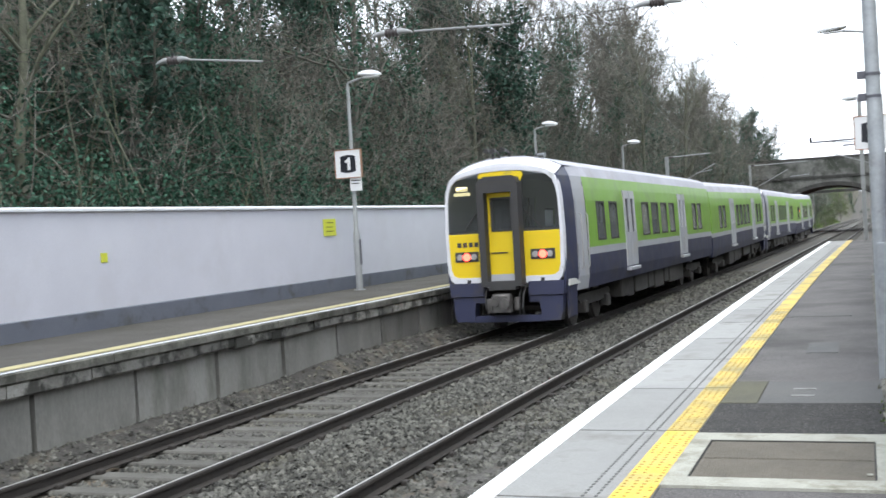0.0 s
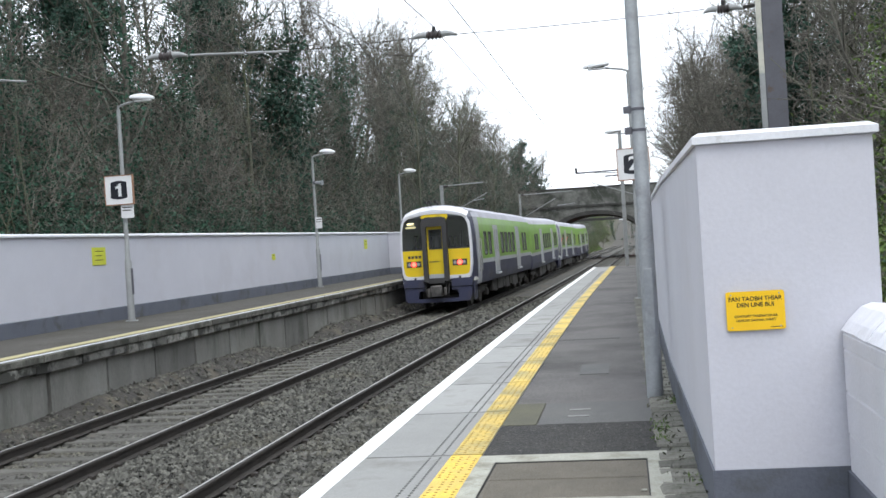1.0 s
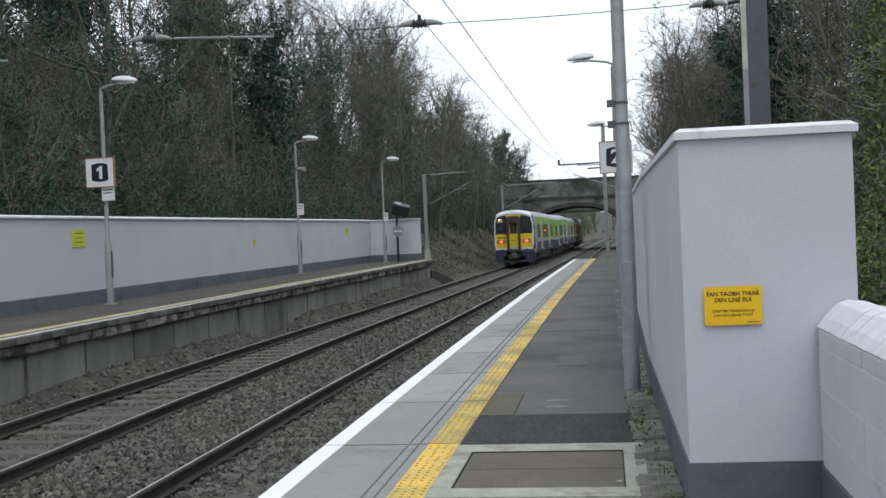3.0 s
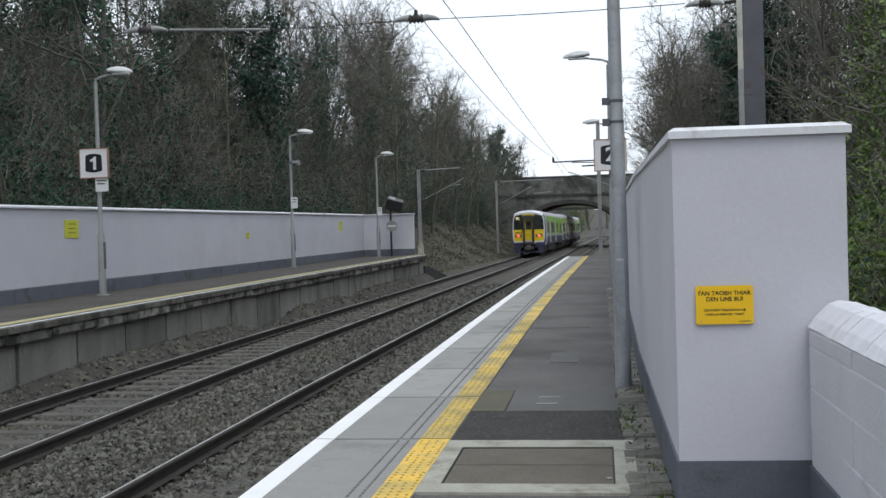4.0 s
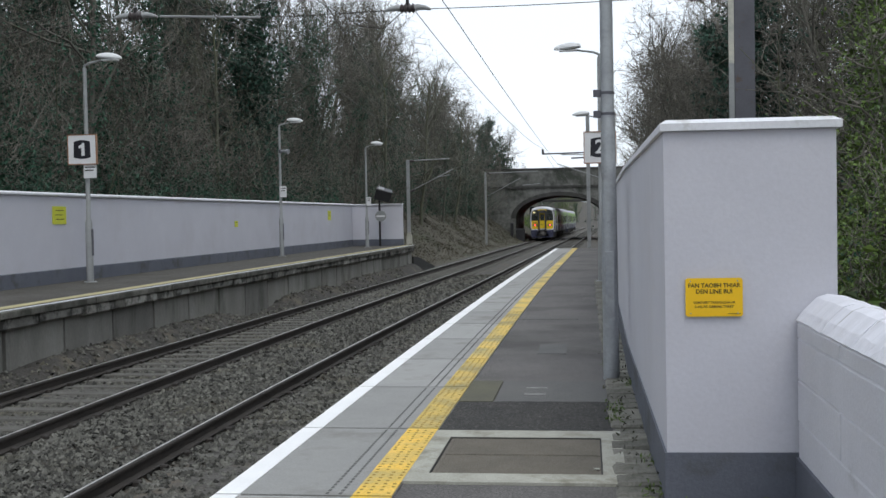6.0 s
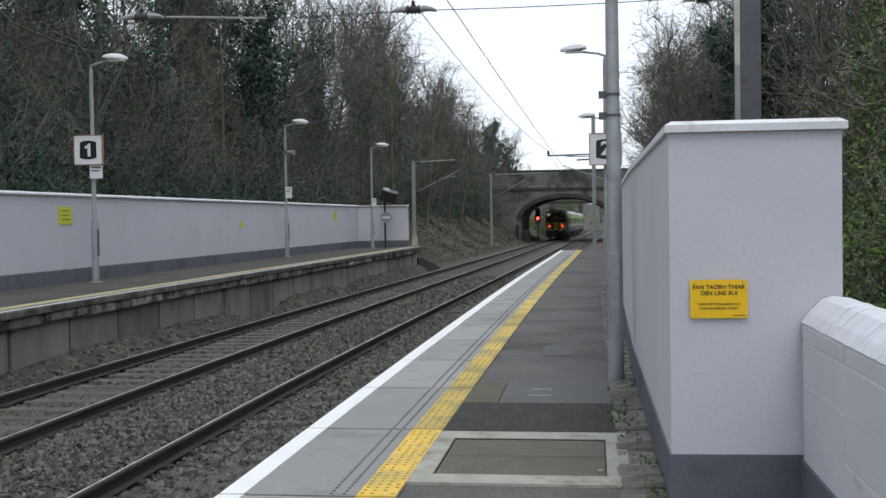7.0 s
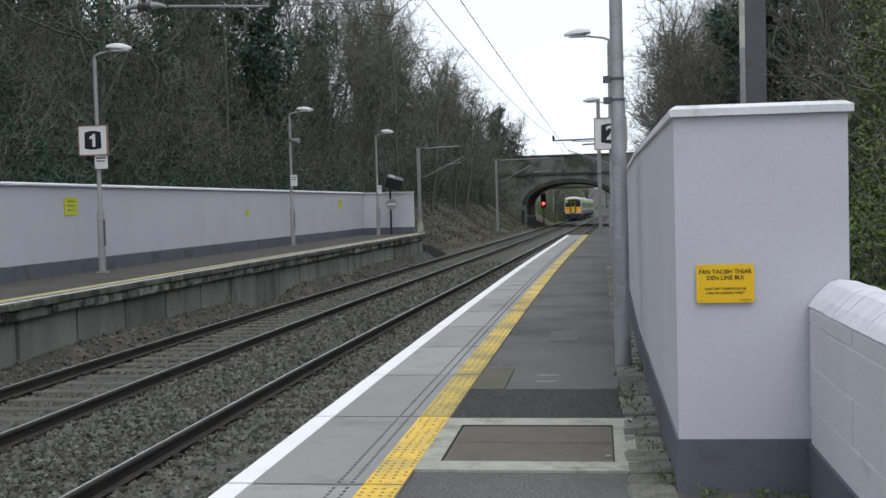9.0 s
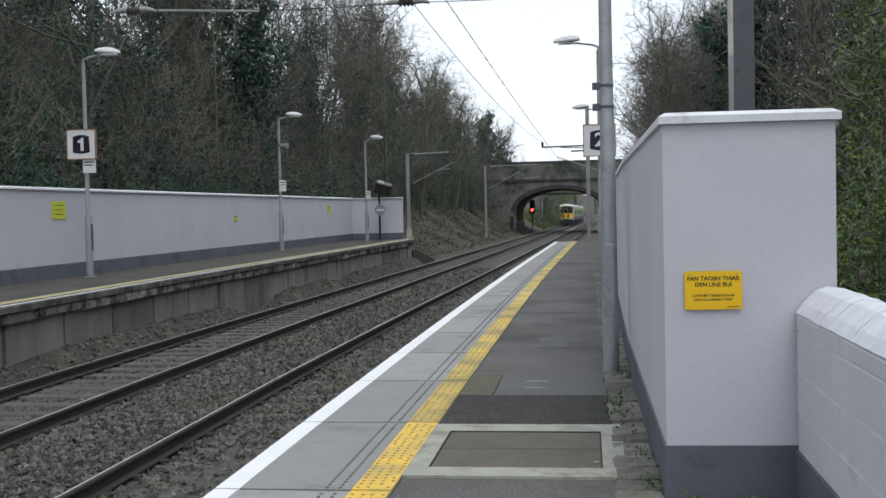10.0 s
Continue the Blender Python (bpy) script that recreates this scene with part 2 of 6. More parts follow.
# ---- mesh helpers ----
class Bits:
    """Collects vertices and faces of one mesh."""

    def __init__(self):
        self.v, self.f, self.mi = [], [], []

    def add(self, verts, faces, mi=0):
        n = len(self.v)
        self.v.extend(verts)
        self.f.extend([tuple(i + n for i in q) for q in faces])
        self.mi.extend([mi] * len(faces))
        return self

    def box(self, x0, x1, y0, y1, z0, z1, mi=0, ch=0.0):
        x0, x1, y0, y1, z0, z1 = min(x0, x1), max(x0, x1), min(y0, y1), max(y0, y1), min(z0, z1), max(z0, z1)
        if not ch:
            v = [(x, y, z) for z in (z0, z1) for y in (y0, y1) for x in (x0, x1)]
            return self.add(v, [(0, 2, 3, 1), (4, 5, 7, 6), (0, 1, 5, 4), (2, 6, 7, 3), (0, 4, 6, 2), (1, 3, 7, 5)], mi)
        # chamfered along every upper and upright edge
        ring = lambda a, z: [(x0 + a, y0, z), (x1 - a, y0, z), (x1, y0 + a, z), (x1, y1 - a, z), (x1 - a, y1, z), (x0 + a, y1, z), (x0, y1 - a, z), (x0, y0 + a, z)]
        top = [(x0 + ch, y0 + ch, z1), (x1 - ch, y0 + ch, z1), (x1 - ch, y0 + ch, z1), (x1 - ch, y1 - ch, z1), (x1 - ch, y1 - ch, z1), (x0 + ch, y1 - ch, z1), (x0 + ch, y1 - ch, z1), (x0 + ch, y0 + ch, z1)]
        v = ring(ch, z0) + ring(ch, z1 - ch) + [top[0], top[1], top[3], top[5]]
        f = [(7, 6, 5, 4, 3, 2, 1, 0)] + [(i, (i + 1) % 8, 8 + (i + 1) % 8, 8 + i) for i in range(8)]
        f += [(8, 9, 17, 16), (9, 10, 17), (10, 11, 18, 17), (11, 12, 18), (12, 13, 19, 18), (13, 14, 19), (14, 15, 16, 19), (15, 8, 16), (16, 17, 18, 19)]
        return self.add(v, f, mi)

    def tube(self, points, radii, n=10, mi=0, caps=True):
        """A round bar through points with a radius at each."""
        if not isinstance(radii, (list, tuple)):
            radii = [radii] * len(points)
        P = [Vector(p) for p in points]
        rings, up = [], None
        for i, p in enumerate(P):
            d = (P[min(i + 1, len(P) - 1)] - P[max(i - 1, 0)]).normalized()
            if up is None:
                up = d.orthogonal().normalized()
            a = (up - d * up.dot(d)).normalized()
            up, b = a, d.cross(a)
            rings.append([tuple(p + (a * math.cos(6.28319 * k / n) + b * math.sin(6.28319 * k / n)) * radii[i]) for k in range(n)])
        v = [q for r in rings for q in r]
        f = [(i * n + k, i * n + (k + 1) % n, (i + 1) * n + (k + 1) % n, (i + 1) * n + k) for i in range(len(P) - 1) for k in range(n)]
        if caps:
            f += [tuple(range(n - 1, -1, -1)), tuple((len(P) - 1) * n + k for k in range(n))]
        return self.add(v, f, mi)

    def prism(self, poly, fn, a, b, mi=0):
        """A flat outline carried from a to b: fn(u, v, s) gives the place."""
        n = len(poly)
        v = [fn(u, w, a) for u, w in poly] + [fn(u, w, b) for u, w in poly]
        f = [tuple(range(n - 1, -1, -1)), tuple(range(n, 2 * n))] + [(i, (i + 1) % n, n + (i + 1) % n, n + i) for i in range(n)]
        return self.add(v, f, mi)

    def mesh(self, name, mats, smooth=False, weld=False):
        me = bpy.data.meshes.new(name)
        me.from_pydata(self.v, [], self.f)
        for m in mats if isinstance(mats, (list, tuple)) else [mats]:
            me.materials.append(m)
        if any(self.mi):
            me.polygons.foreach_set("material_index", self.mi)
        bm = bmesh.new()
        bm.from_mesh(me)
        if weld:
            bmesh.ops.remove_doubles(bm, verts=bm.verts, dist=0.0005)
        bmesh.ops.recalc_face_normals(bm, faces=bm.faces)
        bm.to_mesh(me)
        bm.free()
        if smooth:
            me.polygons.foreach_set("use_smooth", [True] * len(me.polygons))
            me.set_sharp_from_angle(angle=radians(40))
        return me


def part(name, bits, material, parent=None, label="", smooth=False, weld=False):
    ob = new(name, bits.mesh(name, material, smooth, weld))
    ob.parent = parent
    return tagged(ob, label)


def thing(name, label, category, at=None, group="", kind=""):
    ob = tagged(new(name), label, category, group, kind)
    ob.empty_display_size = 0.2
    if at is not None:
        ob.matrix_basis = at
    return ob


def piece(name, mesh, parent, m=None):
    ob = new(name, mesh)
    ob.parent = parent
    if m is not None:
        ob.matrix_basis = m
    return ob


# ---- the line of the railway ----
def bend(y):
    """How far the line has swung to the right at y."""
    if y < 6:
        return 0.0
    return 0.019 * (y - 6) ** 2 / 48 if y < 30 else 0.019 * (y - 18)


def heading(y):
    return math.atan(0.0 if y < 6 else 0.019 * min(1, (y - 6) / 24))


def rail_z(y):
    return -0.87 - 0.0046 * max(0.0, y - 15)


def along(u, y, z=0.0):
    return (u + bend(y), y, z)


TRACK_FAR, TRACK_NEAR, GAUGE = -7.16, -3.54, 1.67
EDGE = -1.96        # edge of this platform
EDGE_FAR = -8.9     # edge of the platform opposite
END_NEAR, END_FAR = 47.0, 52.2
FAR_Z = 0.10


def sweep(bits, poly, y0, y1, step, zfun=None, mi=0, cap=True):
    """Carries a section (offset, height) along the line."""
    n = max(1, round((y1 - y0) / step))
    ys = [y0 + (y1 - y0) * i / n for i in range(n + 1)]
    k = len(poly)
    v = [along(u, y, z + (zfun(y) if zfun else 0)) for y in ys for u, z in poly]
    f = [(i * k + j, i * k + (j + 1) % k, (i + 1) * k + (j + 1) % k, (i + 1) * k + j) for i in range(n) for j in range(k)]
    if cap:
        f += [tuple(range(k - 1, -1, -1)), tuple(n * k + j for j in range(k))]
    return bits.add(v, f, mi)


def step01(a, b, x):
    t = min(1, max(0, (x - a) / (b - a)))
    return t * t * (3 - 2 * t)


def ground_z(x, y):
    """Height of the ground: track bed in a wooded cutting."""
    u = x - bend(y)
    rz = rail_z(y) - 0.2
    lump = 0.35 * noise.noise((x * 0.23, y * 0.23, 0)) + 0.12 * noise.noise((x * 0.9, y * 0.9, 3))
    open_l = step01(49, 55, y)       # the bank comes forward beyond the far platform
    toe_l = -12.35 + open_l * 3.1
    base_l = (1 - open_l) * FAR_Z + open_l * rz
    rise_l = 9.5 * step01(-1.5, 14, toe_l - u) - 0.2 + 5.0 * step01(8, 34, toe_l - u)
    open_r = step01(46, 52, y)
    toe_r = 1.75 - open_r * 1.0
    base_r = (1 - open_r) * 0.05 + open_r * rz
    rise_r = 8.5 * step01(-0.5, 12, u - toe_r) - 0.04 + 2.5 * step01(8, 40, u - toe_r)
    far = 9 * step01(300, 420, y)    # the cutting ends in rising woodland
    back = 6 * step01(-40, -70, y) if y < -40 else 0
    if u < toe_l:
        z = base_l + rise_l + lump * step01(0, 2.0, toe_l - u)
    elif u > toe_r:
        z = base_r + rise_r + lump * step01(0, 2.0, u - toe_r)
    elif u < -9.3:
        z = (-1.25 if y < END_FAR - 0.3 else rz + 0.02)
        if y > END_FAR - 0.3:
            z = rz
    elif u > -1.7:
        z = -1.25 if y < END_NEAR else rz
    else:
        z = rz + 0.05 * noise.noise((x * 0.7, y * 0.7, 9))
    return z + far + back


# ---- ground: one sheet to the horizon ----
def build_ground():
    b = Bits()
    us = [-400, -220, -120, -80, -60, -48, -40, -34, -30, -27, -24.5, -22.5, -21, -19.5, -18.2, -17, -16, -15, -14.2, -13.4, -12.8, -12.36, -12.3, -11, -10.2, -9.4, -9.25,
          -8.8, -8.3, -7.5, -6.5, -5.5, -4.5, -3.6, -2.8, -2.2, -1.75, -1.6, -0.6, 0.2, 0.7, 1.0, 1.7, 1.8, 2.4, 3.1, 4, 5, 6, 7.2, 8.4, 9.8, 11.4, 13, 15, 18, 22, 27, 34, 44, 60, 90, 140, 240, 400]
    ys, y = [], -90.0
    while y < 420:
        ys.append(y)
        y += 6 if y < -20 else 2.5 if y < 0 else 1.2 if y < 60 else 2.0 if y < 150 else 6 if y < 250 else 15
    ys += [480, 600, 900, 1600, 2600]
    v = [(u + bend(min(y, 450)), y, ground_z(u + bend(min(y, 450)), min(y, 450))) for y in ys for u in us]
    k = len(us)
    f, mi = [], []
    for i in range(len(ys) - 1):
        for j in range(k - 1):
            f.append((i * k + j, i * k + j + 1, (i + 1) * k + j + 1, (i + 1) * k + j))
            mi.append(1 if -9.3 <= us[j] and us[j + 1] <= 0.75 else 0)
    b.v, b.f, b.mi = v, f, mi
    ob = new("ground", b.mesh("ground", [M["earth"], M["ballast"]], True))
    tagged(ob, "earth banks and ballasted track bed of a railway cutting", "ground", kind="structure")


build_ground()


# ---- track ----
def build_track(name, u, label, near):
    track = thing(name, label, "railway track", group="running lines")
    for side in (-1, 1):
        c0 = u + side * GAUGE / 2
        foot = [(c0 - 0.07, -0.155), (c0 + 0.07, -0.155), (c0 + 0.07, -0.145), (c0 + 0.012, -0.125), (c0 + 0.012, -0.045), (c0 + 0.036, -0.035), (c0 + 0.036, -0.012), (c0 - 0.036, -0.012), (c0 - 0.036, -0.035), (c0 - 0.012, -0.045), (c0 - 0.012, -0.125), (c0 - 0.07, -0.145)]
        b = Bits()
        sweep(b, foot, -25, 60, 1.2, rail_z)
        sweep(b, foot, 60, 330, 5, rail_z)
        r = part("rail", b, M["rail_side"], track)
        b = Bits()
        # sky highlight painted as a bright left half of the worn head, right half dark
        head = [(c0 - 0.036, -0.0115), (c0 - 0.004, -0.0115), (c0 - 0.004, 0.0), (c0 - 0.03, 0.0)]
        dull = [(c0 - 0.003, -0.0115), (c0 + 0.036, -0.0115), (c0 + 0.03, -0.0005), (c0 - 0.003, -0.0005)]
        sweep(b, dull, -25, 60, 1.2, rail_z, 1)
        sweep(b, dull, 60, 330, 5, rail_z, 1)
        sweep(b, head, -25, 60, 1.2, rail_z)
        sweep(b, head, 60, 330, 5, rail_z)
        part("railhead", b, [M["rail_top"], M["rail_side"]], r, "worn running surface with a bright highlight painted on its left half")
    # sleepers with the pads under the rails
    s = Bits()
    s.box(-1.3, 1.3, -0.125, 0.125, -0.34, -0.165, ch=0.02)
    me = s.mesh("sleeper", M["sleeper"])
    c = Bits()
    for side in (-1, 1):
        for q in (-0.11, 0.11):
            c.box(side * GAUGE / 2 + q - 0.035, side * GAUGE / 2 + q + 0.035, -0.05, 0.05, -0.166, -0.115, ch=0.012)
    clips = Bits()
    y, count, rest = -6.0, 0, Bits()
    while y < 320:
        m = pose(*along(u, y, rail_z(y) - (0.022 if near else 0.0)), 0, 0, -math.degrees(heading(y)) + random.uniform(-0.5, 0.5))
        if count < 115:
            piece("sleeper", me, track, m)
            clips.add([tuple(m @ Vector(p)) for p in c.v], c.f)
        else:
            x = u + bend(y)
            rest.box(x - 1.3, x + 1.3, y - 0.125, y + 0.125, rail_z(y) - 0.34, rail_z(y) - 0.165)
        count += 1
        y += 0.66
    ob = part("far_sleeper", rest, M["sleeper"], track)
    tagged(ob, kind="stuff")
    tagged(part("rail_clip", clips, M["rail_side"], track), kind="stuff")


build_track("track", TRACK_FAR, "worn rails on dusty concrete sleepers beside the far platform", False)
build_track("track", TRACK_NEAR, "worn rails half buried in ballast beside the near platform", True)


def shoulder_z(y):
    """Height of the heaped ballast against the far platform: two hollows along it."""
    hollow = 0.27 * (step01(25.2, 27.6, y) - step01(28.8, 31.6, y)) + 0.17 * (step01(35.6, 37.2, y) - step01(37.4, 39.5, y))
    return -0.80 - hollow - 0.10 * step01(18, 15, y) if y < 18 else -0.79 - hollow


def build_shoulder():
    b = Bits()
    us = [-9.2, -9.05, -8.95, -8.85, -8.75, -8.65, -8.55, -8.45, -8.35, -8.25]
    ys = [6 + 0.3 * k for k in range(155)]
    for y in ys:
        for u in us:
            f = step01(-8.25, -9.0, u) if u > -9.0 else 1.0
            low = rail_z(y) - 0.22
            z = low + (shoulder_z(y) - low) * f + 0.035 * noise.noise((u * 4, y * 1.7, 5)) + 0.02 * noise.noise((u * 9, y * 6, 8))
            b.v.append(along(u, y, z))
    k = len(us)
    b.f = [(i * k + j, i * k + j + 1, (i + 1) * k + j + 1, (i + 1) * k + j) for i in range(len(ys) - 1) for j in range(k - 1)]
    b.mi = [0] * len(b.f)
    tagged(new("ballast_shoulder", b.mesh("ballast_shoulder", M["shoulder"], True)), "dark silty ballast heaped against the far platform face", "ballast", kind="stuff")


def build_ballast():
    """Loose stones of the track bed, many sizes, thinner further away."""
    rng = np.random.default_rng(4)
    octa = np.array([(1, 0, 0), (-1, 0, 0), (0, 1, 0), (0, -1, 0), (0, 0, 1), (0, 0, -1)], float)
    tri = np.array([(0, 2, 4), (2, 1, 4), (1, 3, 4), (3, 0, 4)])
    V, F, base = [], [], 0
    for y0, y1, per, size in ((5.8, 9, 560, 0.028), (9, 16, 400, 0.033), (16, 28, 190, 0.043), (28, 48, 70, 0.062)):
        n = int((y1 - y0) * 7.4 * per)
        ys = rng.uniform(y0, y1, n)
        us = rng.uniform(-9.2, -1.75, n)
        # fewer on the sleepers of the far track, whose tops are swept clear
        ph = np.mod((ys + 6.0) / 0.66 + 0.5, 1.0) - 0.5
        on = (np.abs(us - TRACK_FAR) < 1.25) & (np.abs(ph) < 0.035)
        on |= (np.abs(us - TRACK_NEAR) < 1.25) & (np.abs(ph) < 0.1) & (rng.random(n) < 0.35)
        rail = np.zeros(n, bool)
        for c0 in (TRACK_FAR - GAUGE / 2, TRACK_FAR + GAUGE / 2, TRACK_NEAR - GAUGE / 2, TRACK_NEAR + GAUGE / 2):
            rail |= np.abs(us - c0) < 0.085
        sparse = (us < -8.35) & (rng.random(n) < 0.5)
        keep = ~(on | rail | sparse)
        ys, us = ys[keep], us[keep]
        n = len(ys)
        deep = np.abs(us - TRACK_FAR) < 0.75
        inside = (np.abs(us - TRACK_FAR) < 0.75) | (np.abs(us - TRACK_NEAR) < 0.75)
        hump = 0.05 * np.exp(-((us + 5.35) / 0.7) ** 2) + 0.05 * np.exp(-((us + 2.1) / 0.4) ** 2)
        zb = np.array([rail_z(t) for t in ys]) - 0.185 - 0.012 * inside - 0.016 * deep + hump + rng.uniform(-0.012, 0.02, n)
        heap = np.clip((-8.25 - us) / 0.75, 0, 1)
        heap = heap * heap * (3 - 2 * heap)
        zb = zb + heap * (np.array([shoulder_z(t) for t in ys]) - 0.006 - zb)
        xb = us + np.array([bend(t) for t in ys])
        s = size * rng.uniform(0.55, 1.35, (n, 1, 1)) * rng.uniform(0.6, 1.2, (n, 1, 3))
        pts = octa[None] * s * rng.uniform(0.75, 1.25, (n, 6, 1))
        a = rng.uniform(0, 6.283, n)
        t = rng.uniform(-0.6, 0.6, n)
        ca, sa, ct, st = np.cos(a)[:, None], np.sin(a)[:, None], np.cos(t)[:, None], np.sin(t)[:, None]
        x, y, z = pts[..., 0], pts[..., 1], pts[..., 2]
        y, z = y * ct - z * st, y * st + z * ct
        x, y = x * ca - y * sa, x * sa + y * ca
        pts = np.stack([x + xb[:, None], y + ys[:, None], z + zb[:, None]], -1)
        V.append(pts.reshape(-1, 3))
        F.append((tri[None] + (np.arange(n) * 6 + base)[:, None, None]).reshape(-1, 3))
        base += n * 6
    V, F = np.concatenate(V), np.concatenate(F)
    me = bpy.data.meshes.new("ballast")
    me.vertices.add(len(V))
    me.vertices.foreach_set("co", V.ravel())
    me.loops.add(F.size)
    me.loops.foreach_set("vertex_index", F.ravel())
    me.polygons.add(len(F))
    me.polygons.foreach_set("loop_start", np.arange(0, F.size, 3))
    me.update(calc_edges=True)
    me.shade_flat()
    me.materials.append(M["stone"])
    tagged(new("ballast", me), "loose grey and brown crushed stone ballast between the rails", "ballast", kind="stuff")


build_shoulder()
build_ballast()


# ---- the near platform ----
def build_near_platform():
    b = Bits()
    sweep(b, [(EDGE + 0.07, -1.25), (0.75, -1.25), (0.75, -0.012), (EDGE + 0.945, -0.012), (EDGE + 0.945, -0.09), (EDGE + 0.07, -0.09)], -30, END_NEAR, 1.0)
    plat = tagged(new("pavement_near_platform", b.mesh("pavement", M["asphalt"])), "dark worn asphalt platform with concrete edge slabs", "platform", kind="structure")
    # edge slabs, 1.8 m long, with open joints
    y = 5.47 - 1.8 * 18
    while y < END_NEAR - 0.2:
        b = Bits()
        y1 = min(y + 1.788, END_NEAR)
        sweep(b, [(EDGE, -0.088), (EDGE + 0.941, -0.088), (EDGE + 0.941, -0.003), (EDGE + 0.931, 0.002), (EDGE + 0.012, 0.002), (EDGE, -0.008)], y + 0.022, y1, 0.9)
        part("slab", b, M["slab"], plat)
        # paint on the slab
        b = Bits()
        sweep(b, [(EDGE - 0.002, -0.05), (EDGE + 0.14 + random.uniform(-0.004, 0.004), -0.05), (EDGE + 0.14, 0.0055), (EDGE + 0.01, 0.0055), (EDGE - 0.002, -0.006)], y + 0.014, y1 - 0.002, 0.9)
        part("white_edge_line", b, M["white_line"], plat)
        # yellow strip with rows of dark dots painted as the shade between raised studs
        b = Bits()
        sweep(b, [(EDGE + 0.735, -0.01), (EDGE + 0.938, -0.01), (EDGE + 0.938, 0.0060), (EDGE + 0.735, 0.0060)], y + 0.014, y1 - 0.002, 0.9)
        part("yellow_line", b, M["yellow_worn" if y > 7 else "yellow_line"], plat)
        b = Bits()
        if y < 16:
            yy = y + 0.06
            while yy < y1 - 0.04:
                for q in range(4):
                    u = EDGE + 0.76 + q * 0.052 + random.uniform(-0.004, 0.004)
                    x, yq, _ = along(u, yy)
                    if random.random() < 0.85:
                        b.add([(x - 0.009, yq - 0.012, 0.0062), (x + 0.009, yq - 0.012, 0.0062), (x + 0.009, yq + 0.012, 0.0062), (x - 0.009, yq + 0.012, 0.0062), (x, yq, 0.0095)], [(0, 1, 4), (1, 2, 4), (2, 3, 4), (3, 0, 4)])
                yy += 0.066
            tagged(part("stud", b, M["stud"], plat), kind="stuff")
        # two rows of short grooves beside the yellow strip
        if y < 40:
            b = Bits()
            yy = y + 0.04
            while yy < y1 - 0.05:
                for q in (0.595, 0.665):
                    x, yq, _ = along(EDGE + q, yy)
                    b.box(x - 0.008, x + 0.008, yq, yq + 0.03, 0.0, 0.0042)
                yy += 0.062
            part("groove_marks", b, M["groove"], plat)
        y += 1.8
    # facing wall under the slabs
    b = Bits()
    sweep(b, [(EDGE + 0.075, -1.25), (EDGE + 0.2, -1.25), (EDGE + 0.2, -0.09), (EDGE + 0.075, -0.09)], -30, END_NEAR, 1.0)
    part("platform_face", b, M["panel"], plat)

    # asphalt patches
    def patch(name, x0, x1, y0, y1, mat, z=0.0, wob=0.012):
        b = Bits()
        n = 10
        lo = [(x0 + (x1 - x0) * k / n, y0 + random.uniform(-wob, wob)) for k in range(n + 1)]
        hi = [(x0 + (x1 - x0) * k / n, y1 + random.uniform(-wob, wob)) for k in range(n, -1, -1)]
        pts = lo + hi
        m = len(pts)
        b.add([(x, y, z) for x, y in pts] + [(x, y, -0.03) for x, y in pts], [tuple(range(m))] + [(k, m + k, m + (k + 1) % m, (k + 1) % m) for k in range(m)])
        return part(name, b, mat, plat)

    patch("dark_patch", -1.02, 0.15, 7.24, 8.38, M["asphalt_dark"], -0.004)
    # loose chippings on the rough patch
    b = Bits()
    for _ in range(140):
        x, y, r = random.uniform(-1.0, 0.13), random.uniform(7.27, 8.35), random.choice((0.0025, 0.003, 0.004, 0.008))
        k = random.uniform(0, 2)
        b.add([(x + r * math.cos(k + a), y + r * 1.2 * math.sin(k + a), -0.005) for a in (0, 1.6, 3.1, 4.7)] + [(x, y, r * 0.8)], [(0, 1, 4), (1, 2, 4), (2, 3, 4), (3, 0, 4)])
    tagged(part("chippings", b, M["asphalt_grey"], plat), kind="stuff")
    patch("grey_patch", -0.74, 0.12, 8.39, 9.42, M["asphalt_grey"], -0.003)
    patch("mossy_patch", -1.03, -0.755, 8.4, 9.46, M["mossy"], -0.002)
    patch("grey_patch", -0.55, -0.25, 11.35, 12.2, M["asphalt_grey"], -0.007)
    for yy in (8.72, 9.04):
        b = Bits()
        b.box(-0.53, -0.36, yy - 0.035, yy + 0.035, -0.01, 0.0015)
        part("painted_dash", b, M["faded"], plat, "faded white painted dash")
    # drain row
    b = Bits()
    for k in range(13):
        b.box(-0.98 + k * 0.065, -0.945 + k * 0.065, 15.1, 15.45, -0.01, -0.004)
    part("drain_slots", b, M["asphalt_grey"], plat)
    # grey brick edging along the wall, uneven and mossy
    s = Bits()
    s.box(-0.035, 0.21, 0, 0.212, -0.08, 0.024, ch=0.016)
    me = s.mesh("brick", M["brick"])
    y = 4.2
    while y < 24:
        piece("brick", me, plat, pose(0.155 + random.uniform(-0.012, 0.006) - 0.0009 * max(0, y - 8), y, -0.012 + random.uniform(-0.012, 0.006), random.uniform(-2, 2), random.uniform(-2, 2), random.uniform(-2, 2)))
        y += 0.222 + random.uniform(0, 0.008)
    return plat


near_platform = build_near_platform()
b = Bits()
b.box(0.752, 0.966, -30, 5.43, -0.6, -0.012)
part("asphalt_margin", b, M["asphalt"], near_platform)


